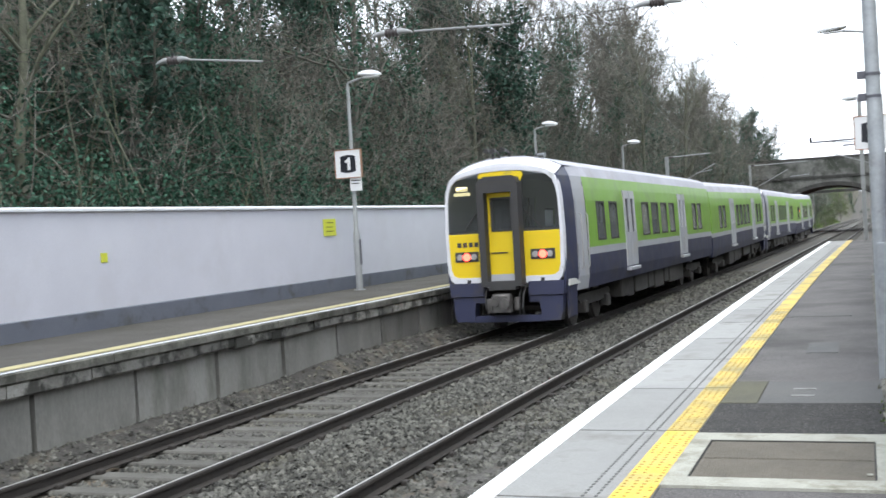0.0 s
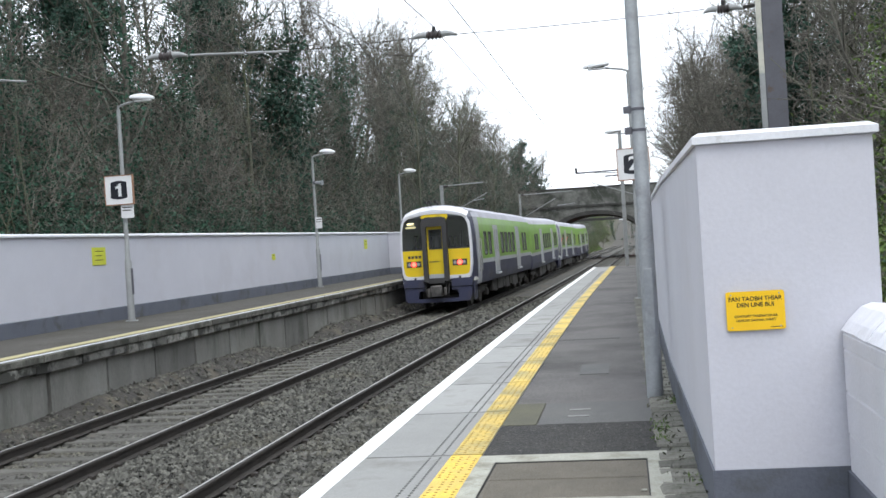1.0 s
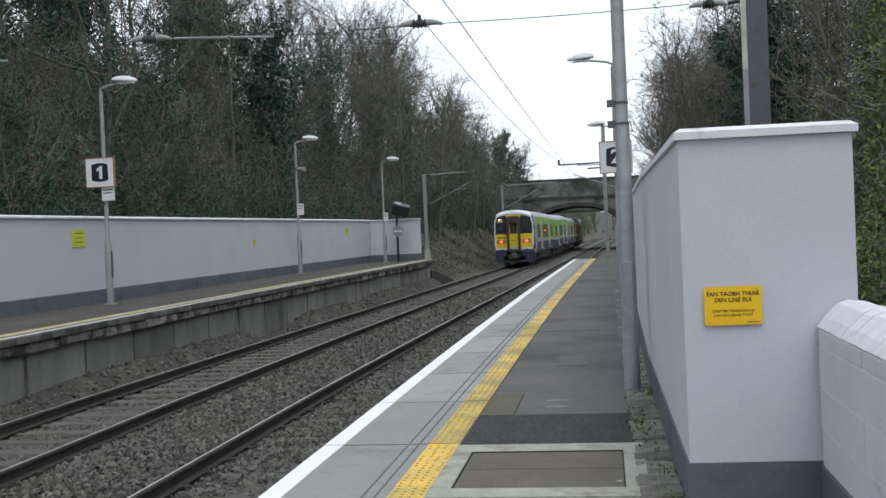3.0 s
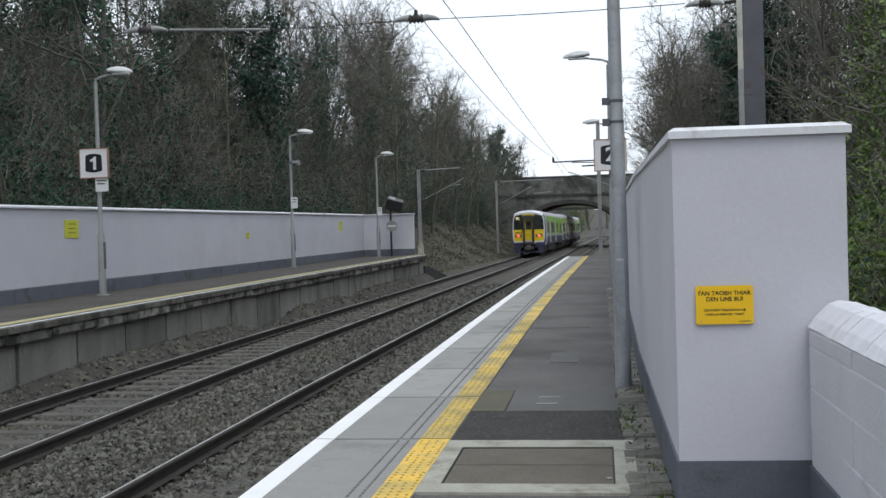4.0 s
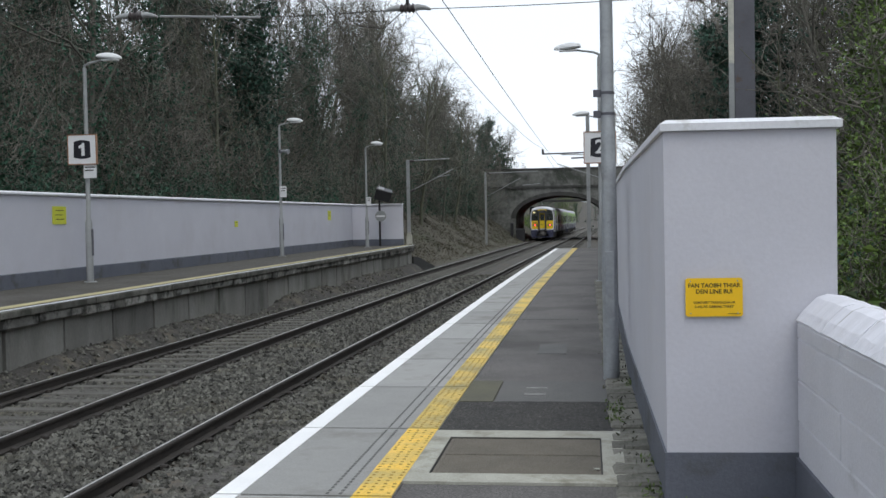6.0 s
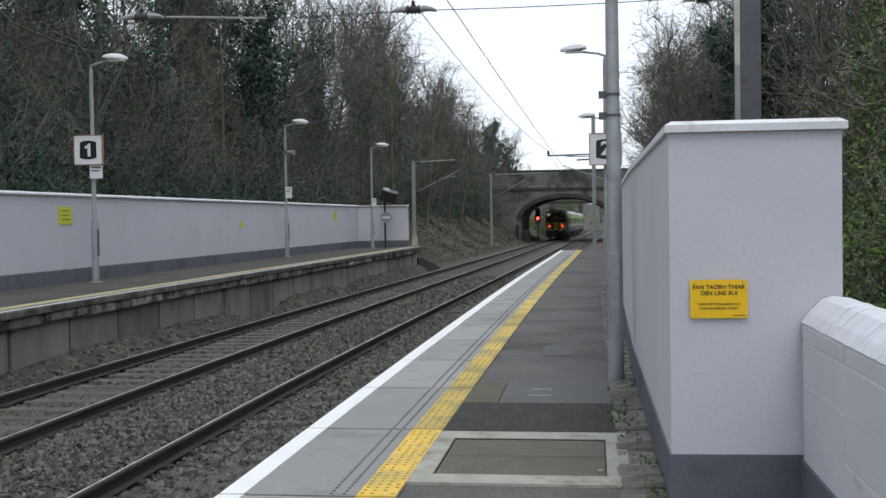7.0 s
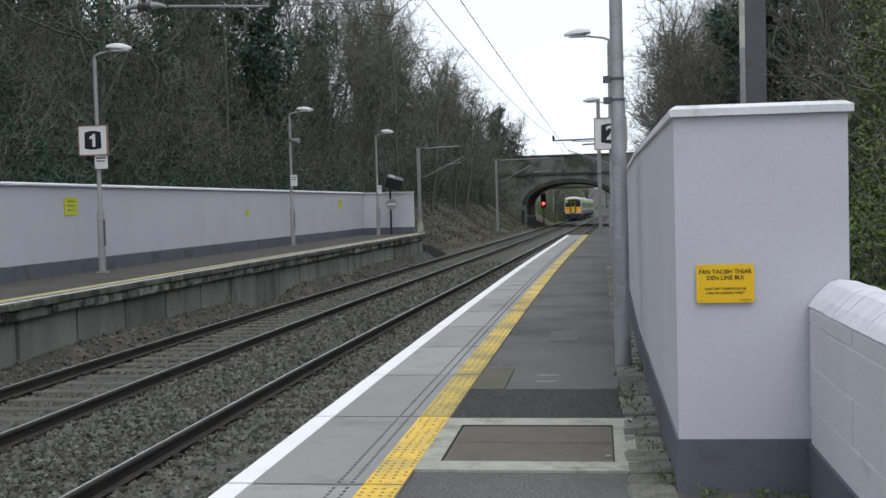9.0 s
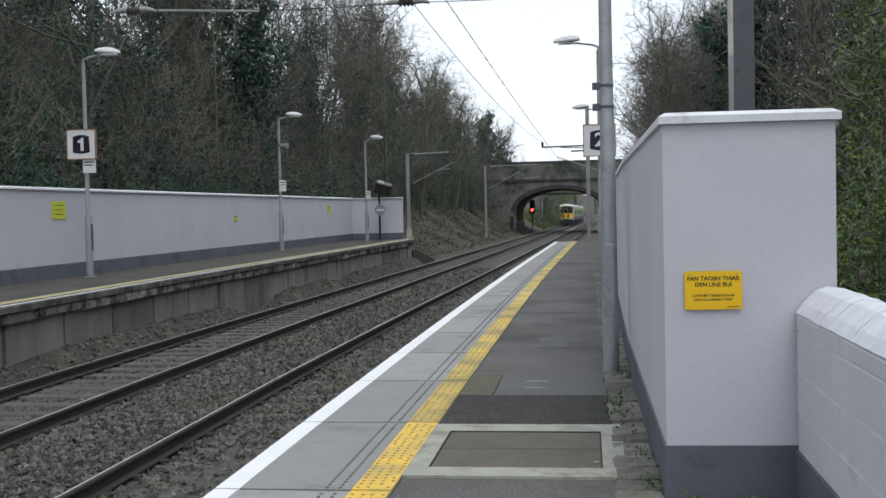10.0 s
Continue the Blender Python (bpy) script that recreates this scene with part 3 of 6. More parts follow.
def build_grating():
    g = thing("drain_cover", "brown ribbed metal access cover set in a pale concrete surround", "drain cover", pose(-0.42, 6.5, 0))
    for x0, x1, y0, y1 in ((-0.62, 0.6, 0.5, 0.72), (-0.62, 0.6, -0.7, -0.5), (-0.62, -0.485, -0.5, 0.5), (0.475, 0.6, -0.5, 0.5)):
        b = Bits()
        b.box(x0, x1, y0, y1, -0.03, 0.004)
        part("surround", b, M["concrete_light"], g)
    for y0, y1 in ((-0.49, -0.005), (0.005, 0.49)):
        b = Bits()
        b.box(-0.475, 0.465, y0, y1, -0.03, -0.006)
        lid = part("lid", b, M["grate"], g)
        b = Bits()
        k = -0.46
        while k < 0.45:
            b.box(k, k + 0.011, y0 + 0.012, y1 - 0.012, -0.007, -0.0025)
            k += 0.0175
        part("ribs", b, M["grate"], lid)
    b = Bits()
    for x0, x1, y0, y1 in ((-0.483, 0.473, 0.492, 0.5), (-0.483, 0.473, -0.5, -0.492), (-0.484, -0.476, -0.5, 0.5), (0.466, 0.474, -0.5, 0.5)):
        b.box(x0, x1, y0, y1, -0.03, 0.0005)
    part("rim", b, M["joint"], g)
    b = Bits()
    b.tube([(0.44, -0.36, 0), (0.44, -0.36, 0.006)], 0.017, 8)
    part("lifting_eye", b, M["concrete_light"], g)


build_grating()


# ---- the far platform ----
def build_far_platform():
    fz = FAR_Z
    b = Bits()
    sweep(b, [(-12.4, -1.3), (EDGE_FAR - 0.34, -1.3), (EDGE_FAR - 0.34, fz - 0.24), (EDGE_FAR - 0.62, fz - 0.24), (EDGE_FAR - 0.62, fz), (-12.4, fz)], -30, END_FAR, 1.0)
    plat = tagged(new("pavement_far_platform", b.mesh("pavement", M["asphalt_far"])), "far platform with weathered coping stones and concrete panel face", "platform", kind="structure")
    # thin edge slabs over an uneven corbel course
    y = -12.0
    while y < END_FAR - 0.3:
        y1 = min(y + random.uniform(1.5, 2.1), END_FAR)
        b = Bits()
        j = random.uniform(-0.015, 0.015)
        sec = [(EDGE_FAR - 0.6, fz - 0.125), (EDGE_FAR - 0.02 + j, fz - 0.125), (EDGE_FAR + j, fz - 0.11), (EDGE_FAR + j, fz - 0.02), (EDGE_FAR + j - 0.02, fz), (EDGE_FAR - 0.6, fz + 0.002)]
        sweep(b, sec, y + 0.014, y1, 0.6)
        part("edge_slab", b, M["edge_slab"], plat)
        y = y1
    y = -12.0
    while y < END_FAR - 0.3:
        y1 = min(y + random.choice((0.55, 0.9, 1.0, 1.1, 1.4)), END_FAR)
        b = Bits()
        j, t = random.uniform(-0.03, 0.01), random.uniform(-0.015, 0.02)
        sec = [(EDGE_FAR - 0.6, fz - 0.30 + t), (EDGE_FAR - 0.07 + j, fz - 0.30 + t), (EDGE_FAR - 0.045 + j, fz - 0.275 + t), (EDGE_FAR - 0.04 + j, fz - 0.145), (EDGE_FAR - 0.06 + j, fz - 0.127), (EDGE_FAR - 0.6, fz - 0.127)]
        sweep(b, sec, y + 0.016, y1, 0.6)
        part("coping_stone", b, M["coping"], plat)
        y = y1
    y = 16.02 - 1.95 * 13
    while y < END_FAR - 0.5:
        y1 = min(y + 1.95, END_FAR)
        b = Bits()
        d = random.uniform(0, 0.03)
        sweep(b, [(EDGE_FAR - 0.345, -1.3), (EDGE_FAR - 0.20 + d, -1.3), (EDGE_FAR - 0.20 + d, fz - 0.22), (EDGE_FAR - 0.345, fz - 0.22)], y + 0.055, y1 - 0.035, 1.0)
        part("wall_panel", b, M["panel"], plat)
        y = y1
    for nm, u0, u1, mat in (("white_edge_line", -0.085, -0.03, "wall_top"), ("yellow_line", -0.50, -0.25, "yellow_dull")):
        b = Bits()
        sweep(b, [(EDGE_FAR + u0, fz - 0.01), (EDGE_FAR + u1, fz - 0.01), (EDGE_FAR + u1, fz + 0.011), (EDGE_FAR + u0, fz + 0.011)], -30, END_FAR, 1.0)
        part(nm, b, M[mat], plat)


build_far_platform()
b = Bits()
b.prism([(END_FAR + 0.02, -1.4), (END_FAR + 0.02, -0.45), (END_FAR + 1.2, -0.5), (END_FAR + 6.5, -1.2), (END_FAR + 6.5, -1.4)], lambda u, w, q: (q + bend(u), u, w), EDGE_FAR - 0.1, EDGE_FAR - 2.4)
tagged(new("pavement_ramp", b.mesh("ramp", M["joint"])), "dark earthen ramp at the end of the far platform", "ramp", kind="structure")


# ---- walls ----
FAR_WALL = -11.9


def build_far_wall():
    b = Bits()
    sweep(b, [(FAR_WALL - 0.22, FAR_Z + 0.31), (FAR_WALL, FAR_Z + 0.31), (FAR_WALL, 2.06), (FAR_WALL - 0.22, 2.06)], -28, END_FAR, 2.0)
    x0, y1 = FAR_WALL + bend(END_FAR), END_FAR
    b.box(x0 + 0.0, x0 + 2.45, y1 - 0.2, y1, FAR_Z + 0.31, 2.06)
    w = tagged(new("wall_far_platform", b.mesh("wall", M["wall"])), "long lilac-white rendered wall behind the far platform", "wall", kind="structure")
    b = Bits()
    sweep(b, [(FAR_WALL - 0.25, FAR_Z - 0.05), (FAR_WALL + 0.025, FAR_Z - 0.05), (FAR_WALL + 0.025, FAR_Z + 0.3), (FAR_WALL, FAR_Z + 0.315), (FAR_WALL - 0.25, FAR_Z + 0.315)], -28, END_FAR - 0.2, 2.0)
    b.box(x0 + 0.02, x0 + 2.46, y1 - 0.225, y1 + 0.02, FAR_Z - 0.05, FAR_Z + 0.312)
    part("plinth", b, M["plinth"], w, "slate grey painted plinth")
    b = Bits()
    sweep(b, [(FAR_WALL - 0.29, 2.062), (FAR_WALL + 0.06, 2.062), (FAR_WALL + 0.06, 2.1), (FAR_WALL - 0.1, 2.135), (FAR_WALL - 0.29, 2.1)], -28, END_FAR, 2.0)
    b.box(x0 + 0.06, x0 + 2.48, y1 - 0.25, y1 + 0.04, 2.062, 2.105, ch=0.01)
    part("coping", b, M["wall_top"], w)
    return w


far_wall = build_far_wall()


def build_near_wall():
    """The tall wall beside the near platform: it ends in a broad pier."""
    b = Bits()
    out = [(0.36, 5.44), (1.175, 5.47), (1.175, 6.2), (0.62, 6.25), (0.62, 26), (0.47, 26), (0.335, 10)]
    n = len(out)

    def block(z0, z1, grow=0.0):
        q = Bits()
        lo, hi = [], []
        for x, y in out:
            gx = -grow if x < 0.5 else grow
            gy = -grow if y < 5.5 else 0
            lo.append((x + gx, y + gy, z0))
            hi.append((x + gx, y + gy, z1))
        q.add(lo + hi, [tuple(range(n - 1, -1, -1)), tuple(range(n, 2 * n))] + [(i, (i + 1) % n, n + (i + 1) % n, n + i) for i in range(n)])
        return q

    w = tagged(new("wall_near_platform", block(0.245, 1.812).mesh("wall", M["wall"])), "tall lilac-white rendered wall ending in a broad pier", "wall", kind="structure")
    part("plinth", block(-0.05, 0.25, 0.012), M["plinth"], w, "slate grey painted plinth")
    q = Bits()
    top = [(0.342, 5.415), (1.2, 5.445), (1.205, 6.24), (0.66, 6.29), (0.66, 26), (0.45, 26), (0.317, 10)]
    ins = [(0.375, 5.46), (1.165, 5.485), (1.165, 6.2), (0.62, 6.26), (0.62, 26), (0.48, 26), (0.35, 10)]
    q.add([(x, y, 1.814) for x, y in top] + [(x, y, 1.850) for x, y in top] + [(x, y, 1.870) for x, y in ins],
          [tuple(range(n - 1, -1, -1)), tuple(range(2 * n, 3 * n))] + [(r * n + i, r * n + (i + 1) % n, (r + 1) * n + (i + 1) % n, (r + 1) * n + i) for r in (0, 1) for i in range(n)])
    part("coping", q, M["wall_top"], w, "white painted rounded coping")
    q = Bits()
    q.box(0.352, 0.361, 7.0, 7.05, 0.26, 1.803)
    part("render_joint", q, M["wall_top"], w)
    return w


near_wall = build_near_wall()


def build_low_wall():
    w = thing("wall_low", "low white painted block wall with sloping coping stones", "wall", kind="structure")
    courses = [(0.235, 0.41), (0.414, 0.61), (0.614, 0.81), (0.814, 0.885)]
    for k, (z0, z1) in enumerate(courses):
        y = 5.436
        ln = 1.8
        first = ln * (0.5 if k % 2 else 1)
        while y > -1.5:
            y1 = y - (first if y > 5.4 else ln)
            b = Bits()
            b.box(0.98 + random.uniform(-0.0015, 0.0015), 1.2, y1 + 0.0015, y, z0, z1, ch=0.009)
            part("block", b, M["block"], w)
            y = y1
    b = Bits()
    b.box(0.967, 1.22, -1.5, 5.438, -0.05, 0.233)
    part("plinth", b, M["plinth"], w, "slate grey painted plinth")
    y, i = 5.45, 0
    while y > -1.5:
        ln = random.uniform(0.5, 0.62)
        b = Bits()
        dz = random.uniform(-0.006, 0.006)
        poly = [(0.981, 0.886), (0.979, 0.893), (1.01, 0.938 + dz), (1.075, 1.0 + dz), (1.12, 1.014 + dz), (1.2, 1.005 + dz), (1.25, 0.93 + dz), (1.25, 0.886)]
        cuts = [y - 0.002 - (ln - 0.004) * q / 6 for q in range(7)]
        n = len(poly)
        chip = [[(u + (random.uniform(-0.004, 0.002) if 0 < i < n - 1 else 0), yy, v + (random.uniform(-0.0035, 0.0035) if 0 < i < n - 1 else 0)) for i, (u, v) in enumerate(poly)] for yy in cuts]
        b.add([p for r in chip for p in r], [(r * n + i, r * n + (i + 1) % n, (r + 1) * n + (i + 1) % n, (r + 1) * n + i) for r in range(6) for i in range(n)] + [tuple(range(n - 1, -1, -1)), tuple(6 * n + i for i in range(n))])
        part("coping_stone", b, M["coping_peel"], w)
        y -= ln
    return w


build_low_wall()


# ---- the road bridge ----
def build_bridge():
    Y0, Y1 = 130.0, 148.0
    cx, a, bz, spring = -3.3, 5.2, 2.6, 1.1
    top = 6.1
    br = tagged(new("bridge"), "sooty stone road bridge with a low arch over both tracks", "bridge", kind="structure")
    n = 24
    arch = [(cx - a * math.cos(math.pi * i / n), spring + bz * math.sin(math.pi * i / n)) for i in range(n + 1)]
    b = Bits()
    for yy in (Y0, Y1):
        for i in range(n):
            (x0, z0), (x1, z1) = arch[i], arch[i + 1]
            b.add([(x0, yy, z0), (x1, yy, z1), (x1, yy, top), (x0, yy, top)], [(0, 1, 2, 3)])
        for s in (-1, 1):
            xe = cx + s * a
            b.add([(xe, yy, -2.2), (xe + s * 34, yy, -2.2), (xe + s * 34, yy, top), (xe, yy, top)], [(0, 1, 2, 3)])
    full = [(cx - a, -2.2)] + arch + [(cx + a, -2.2)]
    for i in range(len(full) - 1):
        (x0, z0), (x1, z1) = full[i], full[i + 1]
        b.add([(x0, Y0, z0), (x1, Y0, z1), (x1, Y1, z1), (x0, Y1, z0)], [(0, 1, 2, 3)])
    b.box(cx - a - 34, cx + a + 34, Y0, Y1, top, top + 0.05)
    part("spandrel", b, M["stone_bridge"], br)
    for yy, s in ((Y0, 1), (Y1, -1)):
        b = Bits()
        b.box(cx - a - 34, cx + a + 34, yy - 0.02 * s, yy + 0.45 * s, top + 0.05, 6.75)
        p = part("parapet", b, M["stone_bridge"], br)
        b = Bits()
        b.box(cx - a - 34, cx + a + 34, yy - 0.12 * s, yy + 0.55 * s, 6.75, 6.95, ch=0.03)
        part("parapet_coping", b, M["bridge_edge"], p)
        b = Bits()
        b.box(cx - a - 34, cx + a + 34, yy - 0.16 * s, yy - 0.001 * s, 4.62, 4.86)
        part("string_course", b, M["bridge_edge"], br)
        # voussoirs
        for i in range(n):
            (x0, z0), (x1, z1) = arch[i], arch[i + 1]
            g = 1.1
            o = lambda x, z: (cx + (x - cx) * g, spring + (z - spring) * 1.17)
            b = Bits()
            poly = [(x0, z0), (x1, z1), o(x1, z1), o(x0, z0)]
            d = 0.1 if i % 2 else 0.07
            b.prism(poly, lambda u, v, q: (u, q, v), yy - d * s, yy - 0.001 * s)
            part("arch_stone", b, M["bridge_edge"], br)


build_bridge()
b = Bits()
b.box(-16, 9, 157, 158.2, 3.25, 3.6)
b.box(-16, -9.6, 157, 158.2, -2.2, 3.25)
b.box(3.2, 9, 157, 158.2, -2.2, 3.25)
tagged(new("far_girder", b.mesh("far_girder", M["bridge_edge"])), "flat dark girder of a second bridge", "bridge", kind="structure")


# ---- the train: two coupled two-car diesel sets ----
T = {
    "green": surf("lime green coach paint", (0.235, 0.455, 0.055), (0.21, 0.40, 0.055), 0.7, 0.34, fine=0.05, stain=(0.19, 0.33, 0.07), stain_scale=0.9),
    "navy": surf("navy coach paint", (0.038, 0.043, 0.092), (0.046, 0.049, 0.086), 1.0, 0.45, fine=0.08, stain=(0.07, 0.065, 0.07), stain_scale=1.5),
    "silver": surf("pale grey coach paint", (0.46, 0.47, 0.50), (0.40, 0.41, 0.44), 1.0, 0.42, fine=0.04, stain=(0.45, 0.44, 0.43), stain_scale=1.6),
    "white": surf("white cab paint", (0.74, 0.74, 0.78), (0.68, 0.68, 0.72), 1.0, 0.4, fine=0.03, stain=(0.5, 0.49, 0.47), stain_scale=2, stain_low=0.6),
    "roof": surf("grimy grey roof", (0.48, 0.48, 0.53), (0.38, 0.38, 0.42), 0.8, 0.6, fine=0.08, stain=(0.36, 0.34, 0.36), stain_scale=1.0),
    "yellow": surf("warning yellow cab paint", (0.82, 0.60, 0.012), (0.78, 0.56, 0.02), 1.5, 0.42, fine=0.04, stain=(0.55, 0.42, 0.06), stain_scale=2.5, stain_low=0.6),
    "black": surf("black rubber and gangway", (0.042, 0.041, 0.043), (0.055, 0.053, 0.052), 3, 0.6, fine=0.15),
    "under": surf("brake-dust brown underframe", (0.070, 0.064, 0.058), (0.046, 0.043, 0.040), 2.5, 0.85, 0.3, 20, fine=0.25),
    "inner": surf("coach interior panel", (0.66, 0.66, 0.62), (0.58, 0.58, 0.55), 2, 0.7, fine=0.05),
    "seat": surf("blue seat moquette", (0.05, 0.07, 0.16), (0.07, 0.08, 0.15), 9, 0.9, fine=0.2),
    "glass": glassy("tinted coach window", (0.80, 0.86, 0.82), 0.03, 0.62, 0.30),
    "cab_glass": glassy("dark cab window", (0.7, 0.75, 0.8), 0.03, 0.5, 0.10),
    "tail": glow("red tail lamp", (1.0, 0.048, 0.030), 5.0),
    "blind": glow("lit destination blind", (1.0, 0.86, 0.45), 1.0),
    "lens": surf("unlit lamp lens", (0.45, 0.44, 0.42), (0.3, 0.3, 0.3), 8, 0.2, fine=0.05),
    "steel": surf("worn coupler steel", (0.16, 0.15, 0.145), (0.09, 0.085, 0.08), 6, 0.55, metal=0.5, fine=0.2),
}
CAR, HALF = 19.6, 9.8
SIDE = [(0.85, 1.34), (1.15, 1.395), (1.46, 1.40), (1.58, 1.40), (1.74, 1.40), (1.87, 1.40), (2.77, 1.375), (3.05, 1.345), (3.31, 1.30), (3.54, 1.19)]
WINDOWS = [(2.5, 3.3), (3.75, 4.6), (7.45, 8.4), (8.75, 9.75), (10.1, 11.05), (11.4, 12.3), (15.6, 16.4), (16.7, 17.5)]
DOORS = [(5.3, 6.55), (12.95, 14.2)]


def side_x(z):
    for (z0, x0), (z1, x1) in zip(SIDE, SIDE[1:]):
        if z <= z1:
            return x0 + (x1 - x0) * max(0, (z - z0)) / (z1 - z0)
    return SIDE[-1][1]


def car_side(car, s):
    """One side wall with real window and door openings."""
    ys = sorted({0.0, 0.8, 1.6, CAR, *[v for w in WINDOWS + DOORS for v in w]})
    mats = [T["navy"], T["silver"], T["green"], T["roof"], T["inner"]]
    b = Bits()
    for ya, yb in zip(ys, ys[1:]):
        ym = (ya + yb) / 2
        win = any(a < ym < c for a, c in WINDOWS)
        door = any(a < ym < c for a, c in DOORS)
        for (z0, x0), (z1, x1) in zip(SIDE, SIDE[1:]):
            zm = (z0 + z1) / 2
            if win and 1.87 < zm < 2.77 or door and 1.15 < zm < 3.05:
                continue
            mi = 0 if zm < 1.58 else 1 if zm < 1.74 else 2 if zm < 3.31 else 3
            if ym < 0.8:
                mi = 0
            elif ym < 1.6 and mi <= 2:
                mi = 1
            o = 0.055
            ta, tb = 0.085 * max(0, 1 - ya / 1.5), 0.085 * max(0, 1 - yb / 1.5)   # drawn in towards the cab
            da, db = [0.17 * max(0, 1 - q / 0.8) if z1 > 3.5 else 0 for q in (ya, yb)]   # eaves fall to the cab
            v = [(s * (x0 - ta), ya, z0), (s * (x0 - tb), yb, z0), (s * (x1 - tb), yb, z1 - db), (s * (x1 - ta), ya, z1 - da)]
            v += [(s * (x0 - ta - o), ya, z0), (s * (x0 - tb - o), yb, z0), (s * (x1 - tb - o), yb, z1 - db), (s * (x1 - ta - o), ya, z1 - da)]
            b.add(v, [(0, 1, 2, 3), (0, 4, 5, 1), (3, 2, 6, 7), (0, 3, 7, 4), (1, 5, 6, 2)], mi)
            b.add(v, [(7, 6, 5, 4)], 4)
    wall = part("side_wall", b, mats, car, weld=True)
    for ya, yb in WINDOWS:
        b = Bits()
        x0, x1 = side_x(1.87) - 0.02, side_x(2.77) - 0.02
        b.add([(s * x0, ya, 1.87), (s * x0, yb, 1.87), (s * x1, yb, 2.77), (s * x1, ya, 2.77)], [(0, 1, 2, 3)])
        pane = part("window", b, T["glass"], car)
        pane.visible_shadow = False
        b = Bits()
        g = 0.045
        for (a, c, z0, z1) in ((ya, ya + g, 1.87, 2.77), (yb - g, yb, 1.87, 2.77), (ya + g, yb - g, 1.87, 1.87 + g), (ya + g, yb - g, 2.77 - g, 2.77)):
            xa, xb = side_x(z0), side_x(z1)
            v = [(s * (xa + 0.004), a, z0), (s * (xa + 0.004), c, z0), (s * (xb + 0.004), c, z1), (s * (xb + 0.004), a, z1)]
            v += [(s * (xa - 0.03), a, z0), (s * (xa - 0.03), c, z0), (s * (xb - 0.03), c, z1), (s * (xb - 0.03), a, z1)]
            b.add(v, [(0, 1, 2, 3), (7, 6, 5, 4), (0, 4, 5, 1), (3, 2, 6, 7), (0, 3, 7, 4), (1, 5, 6, 2)])
        # rounded inner corners of the rubber seal
        for cy, dy in ((ya + g, 1), (yb - g, -1)):
            for cz, dz in ((1.87 + g, 1), (2.77 - g, -1)):
                arc = [(cy + dy * 0.13 * (1 - math.sin(radians(q))), cz + dz * 0.13 * (1 - math.cos(radians(q)))) for q in (0, 22.5, 45, 67.5, 90)]
                rim = [(cy, cz)] + arc
                m = len(rim)
                v = [(s * (side_x(z) + 0.004), y, z) for y, z in rim] + [(s * (side_x(z) - 0.03), y, z) for y, z in rim]
                b.add(v, [tuple(range(m)), tuple(range(2 * m - 1, m - 1, -1))] + [(i, (i + 1) % m, m + (i + 1) % m, m + i) for i in range(m)])
        part("seal", b, T["black"], pane)
    for ya, yb in DOORS:
        # plug door standing a little proud, with two tall narrow lights
        b = Bits()
        zs, yy = [1.15, 1.5, 1.74, 2.0, 2.85, 3.05], [ya, ya + 0.17, ya + 0.49, (ya + yb) / 2 - 0.02, (ya + yb) / 2 + 0.02, yb - 0.49, yb - 0.17, yb]
        for j, (a, c) in enumerate(zip(yy, yy[1:])):
            for z0, z1 in zip(zs, zs[1:]):
                if j in (1, 5) and z0 == 2.0:
                    continue
                d = -0.012 if j == 3 else 0.03
                xa, xb = side_x(z0) + d, side_x(z1) + d
                v = [(s * xa, a, z0), (s * xa, c, z0), (s * xb, c, z1), (s * xb, a, z1)]
                v += [(s * (xa - 0.07), a, z0), (s * (xa - 0.07), c, z0), (s * (xb - 0.07), c, z1), (s * (xb - 0.07), a, z1)]
                b.add(v, [(0, 1, 2, 3), (7, 6, 5, 4), (0, 4, 5, 1), (3, 2, 6, 7), (0, 3, 7, 4), (1, 5, 6, 2)], 1 if j == 3 else 0)
        door = part("door", b, [T["silver"], T["black"]], car, "pale grey sliding plug door", weld=True)
        for a, c in ((yy[1], yy[2]), (yy[5], yy[6])):
            b = Bits()
            xa, xb = side_x(2.0), side_x(2.85)
            b.add([(s * xa, a, 2.0), (s * xa, c, 2.0), (s * xb, c, 2.85), (s * xb, a, 2.85)], [(0, 1, 2, 3)])
            part("door_light", b, T["cab_glass"], door)
        b = Bits()
        b.box(s * 1.36, s * 1.5, ya + 0.05, yb - 0.05, 1.04, 1.12, ch=0.01)
        part("footstep", b, T["silver"], door)
    # cab door lines and handrails
    for y in (0.84, 1.56):
        b = Bits()
        for z0, z1 in ((1.15, 1.74), (1.74, 2.77), (2.77, 3.2)):
            tp = 0.085 * max(0, 1 - y / 1.5)
            xa, xb = side_x(z0) + 0.003 - tp, side_x(z1) + 0.003 - tp
            v = [(s * xa, y, z0), (s * xa, y + 0.025, z0), (s * xb, y + 0.025, z1), (s * xb, y, z1), (s * (xa - 0.02), y, z0), (s * (xa - 0.02), y + 0.025, z0), (s * (xb - 0.02), y + 0.025, z1), (s * (xb - 0.02), y, z1)]
            b.add(v, [(0, 1, 2, 3), (7, 6, 5, 4), (0, 4, 5, 1), (3, 2, 6, 7), (0, 3, 7, 4), (1, 5, 6, 2)])
        part("cab_door_seal", b, T["black"], wall)
    for y in (0.95, 1.48):
        b = Bits()
        b.tube([(s * 1.40, y, 1.3), (s * 1.44, y, 1.35), (s * 1.44, y, 2.45), (s * 1.40, y, 2.5)], 0.016, 6)
        part("grab_rail", b, T["lens"], wall, smooth=True)


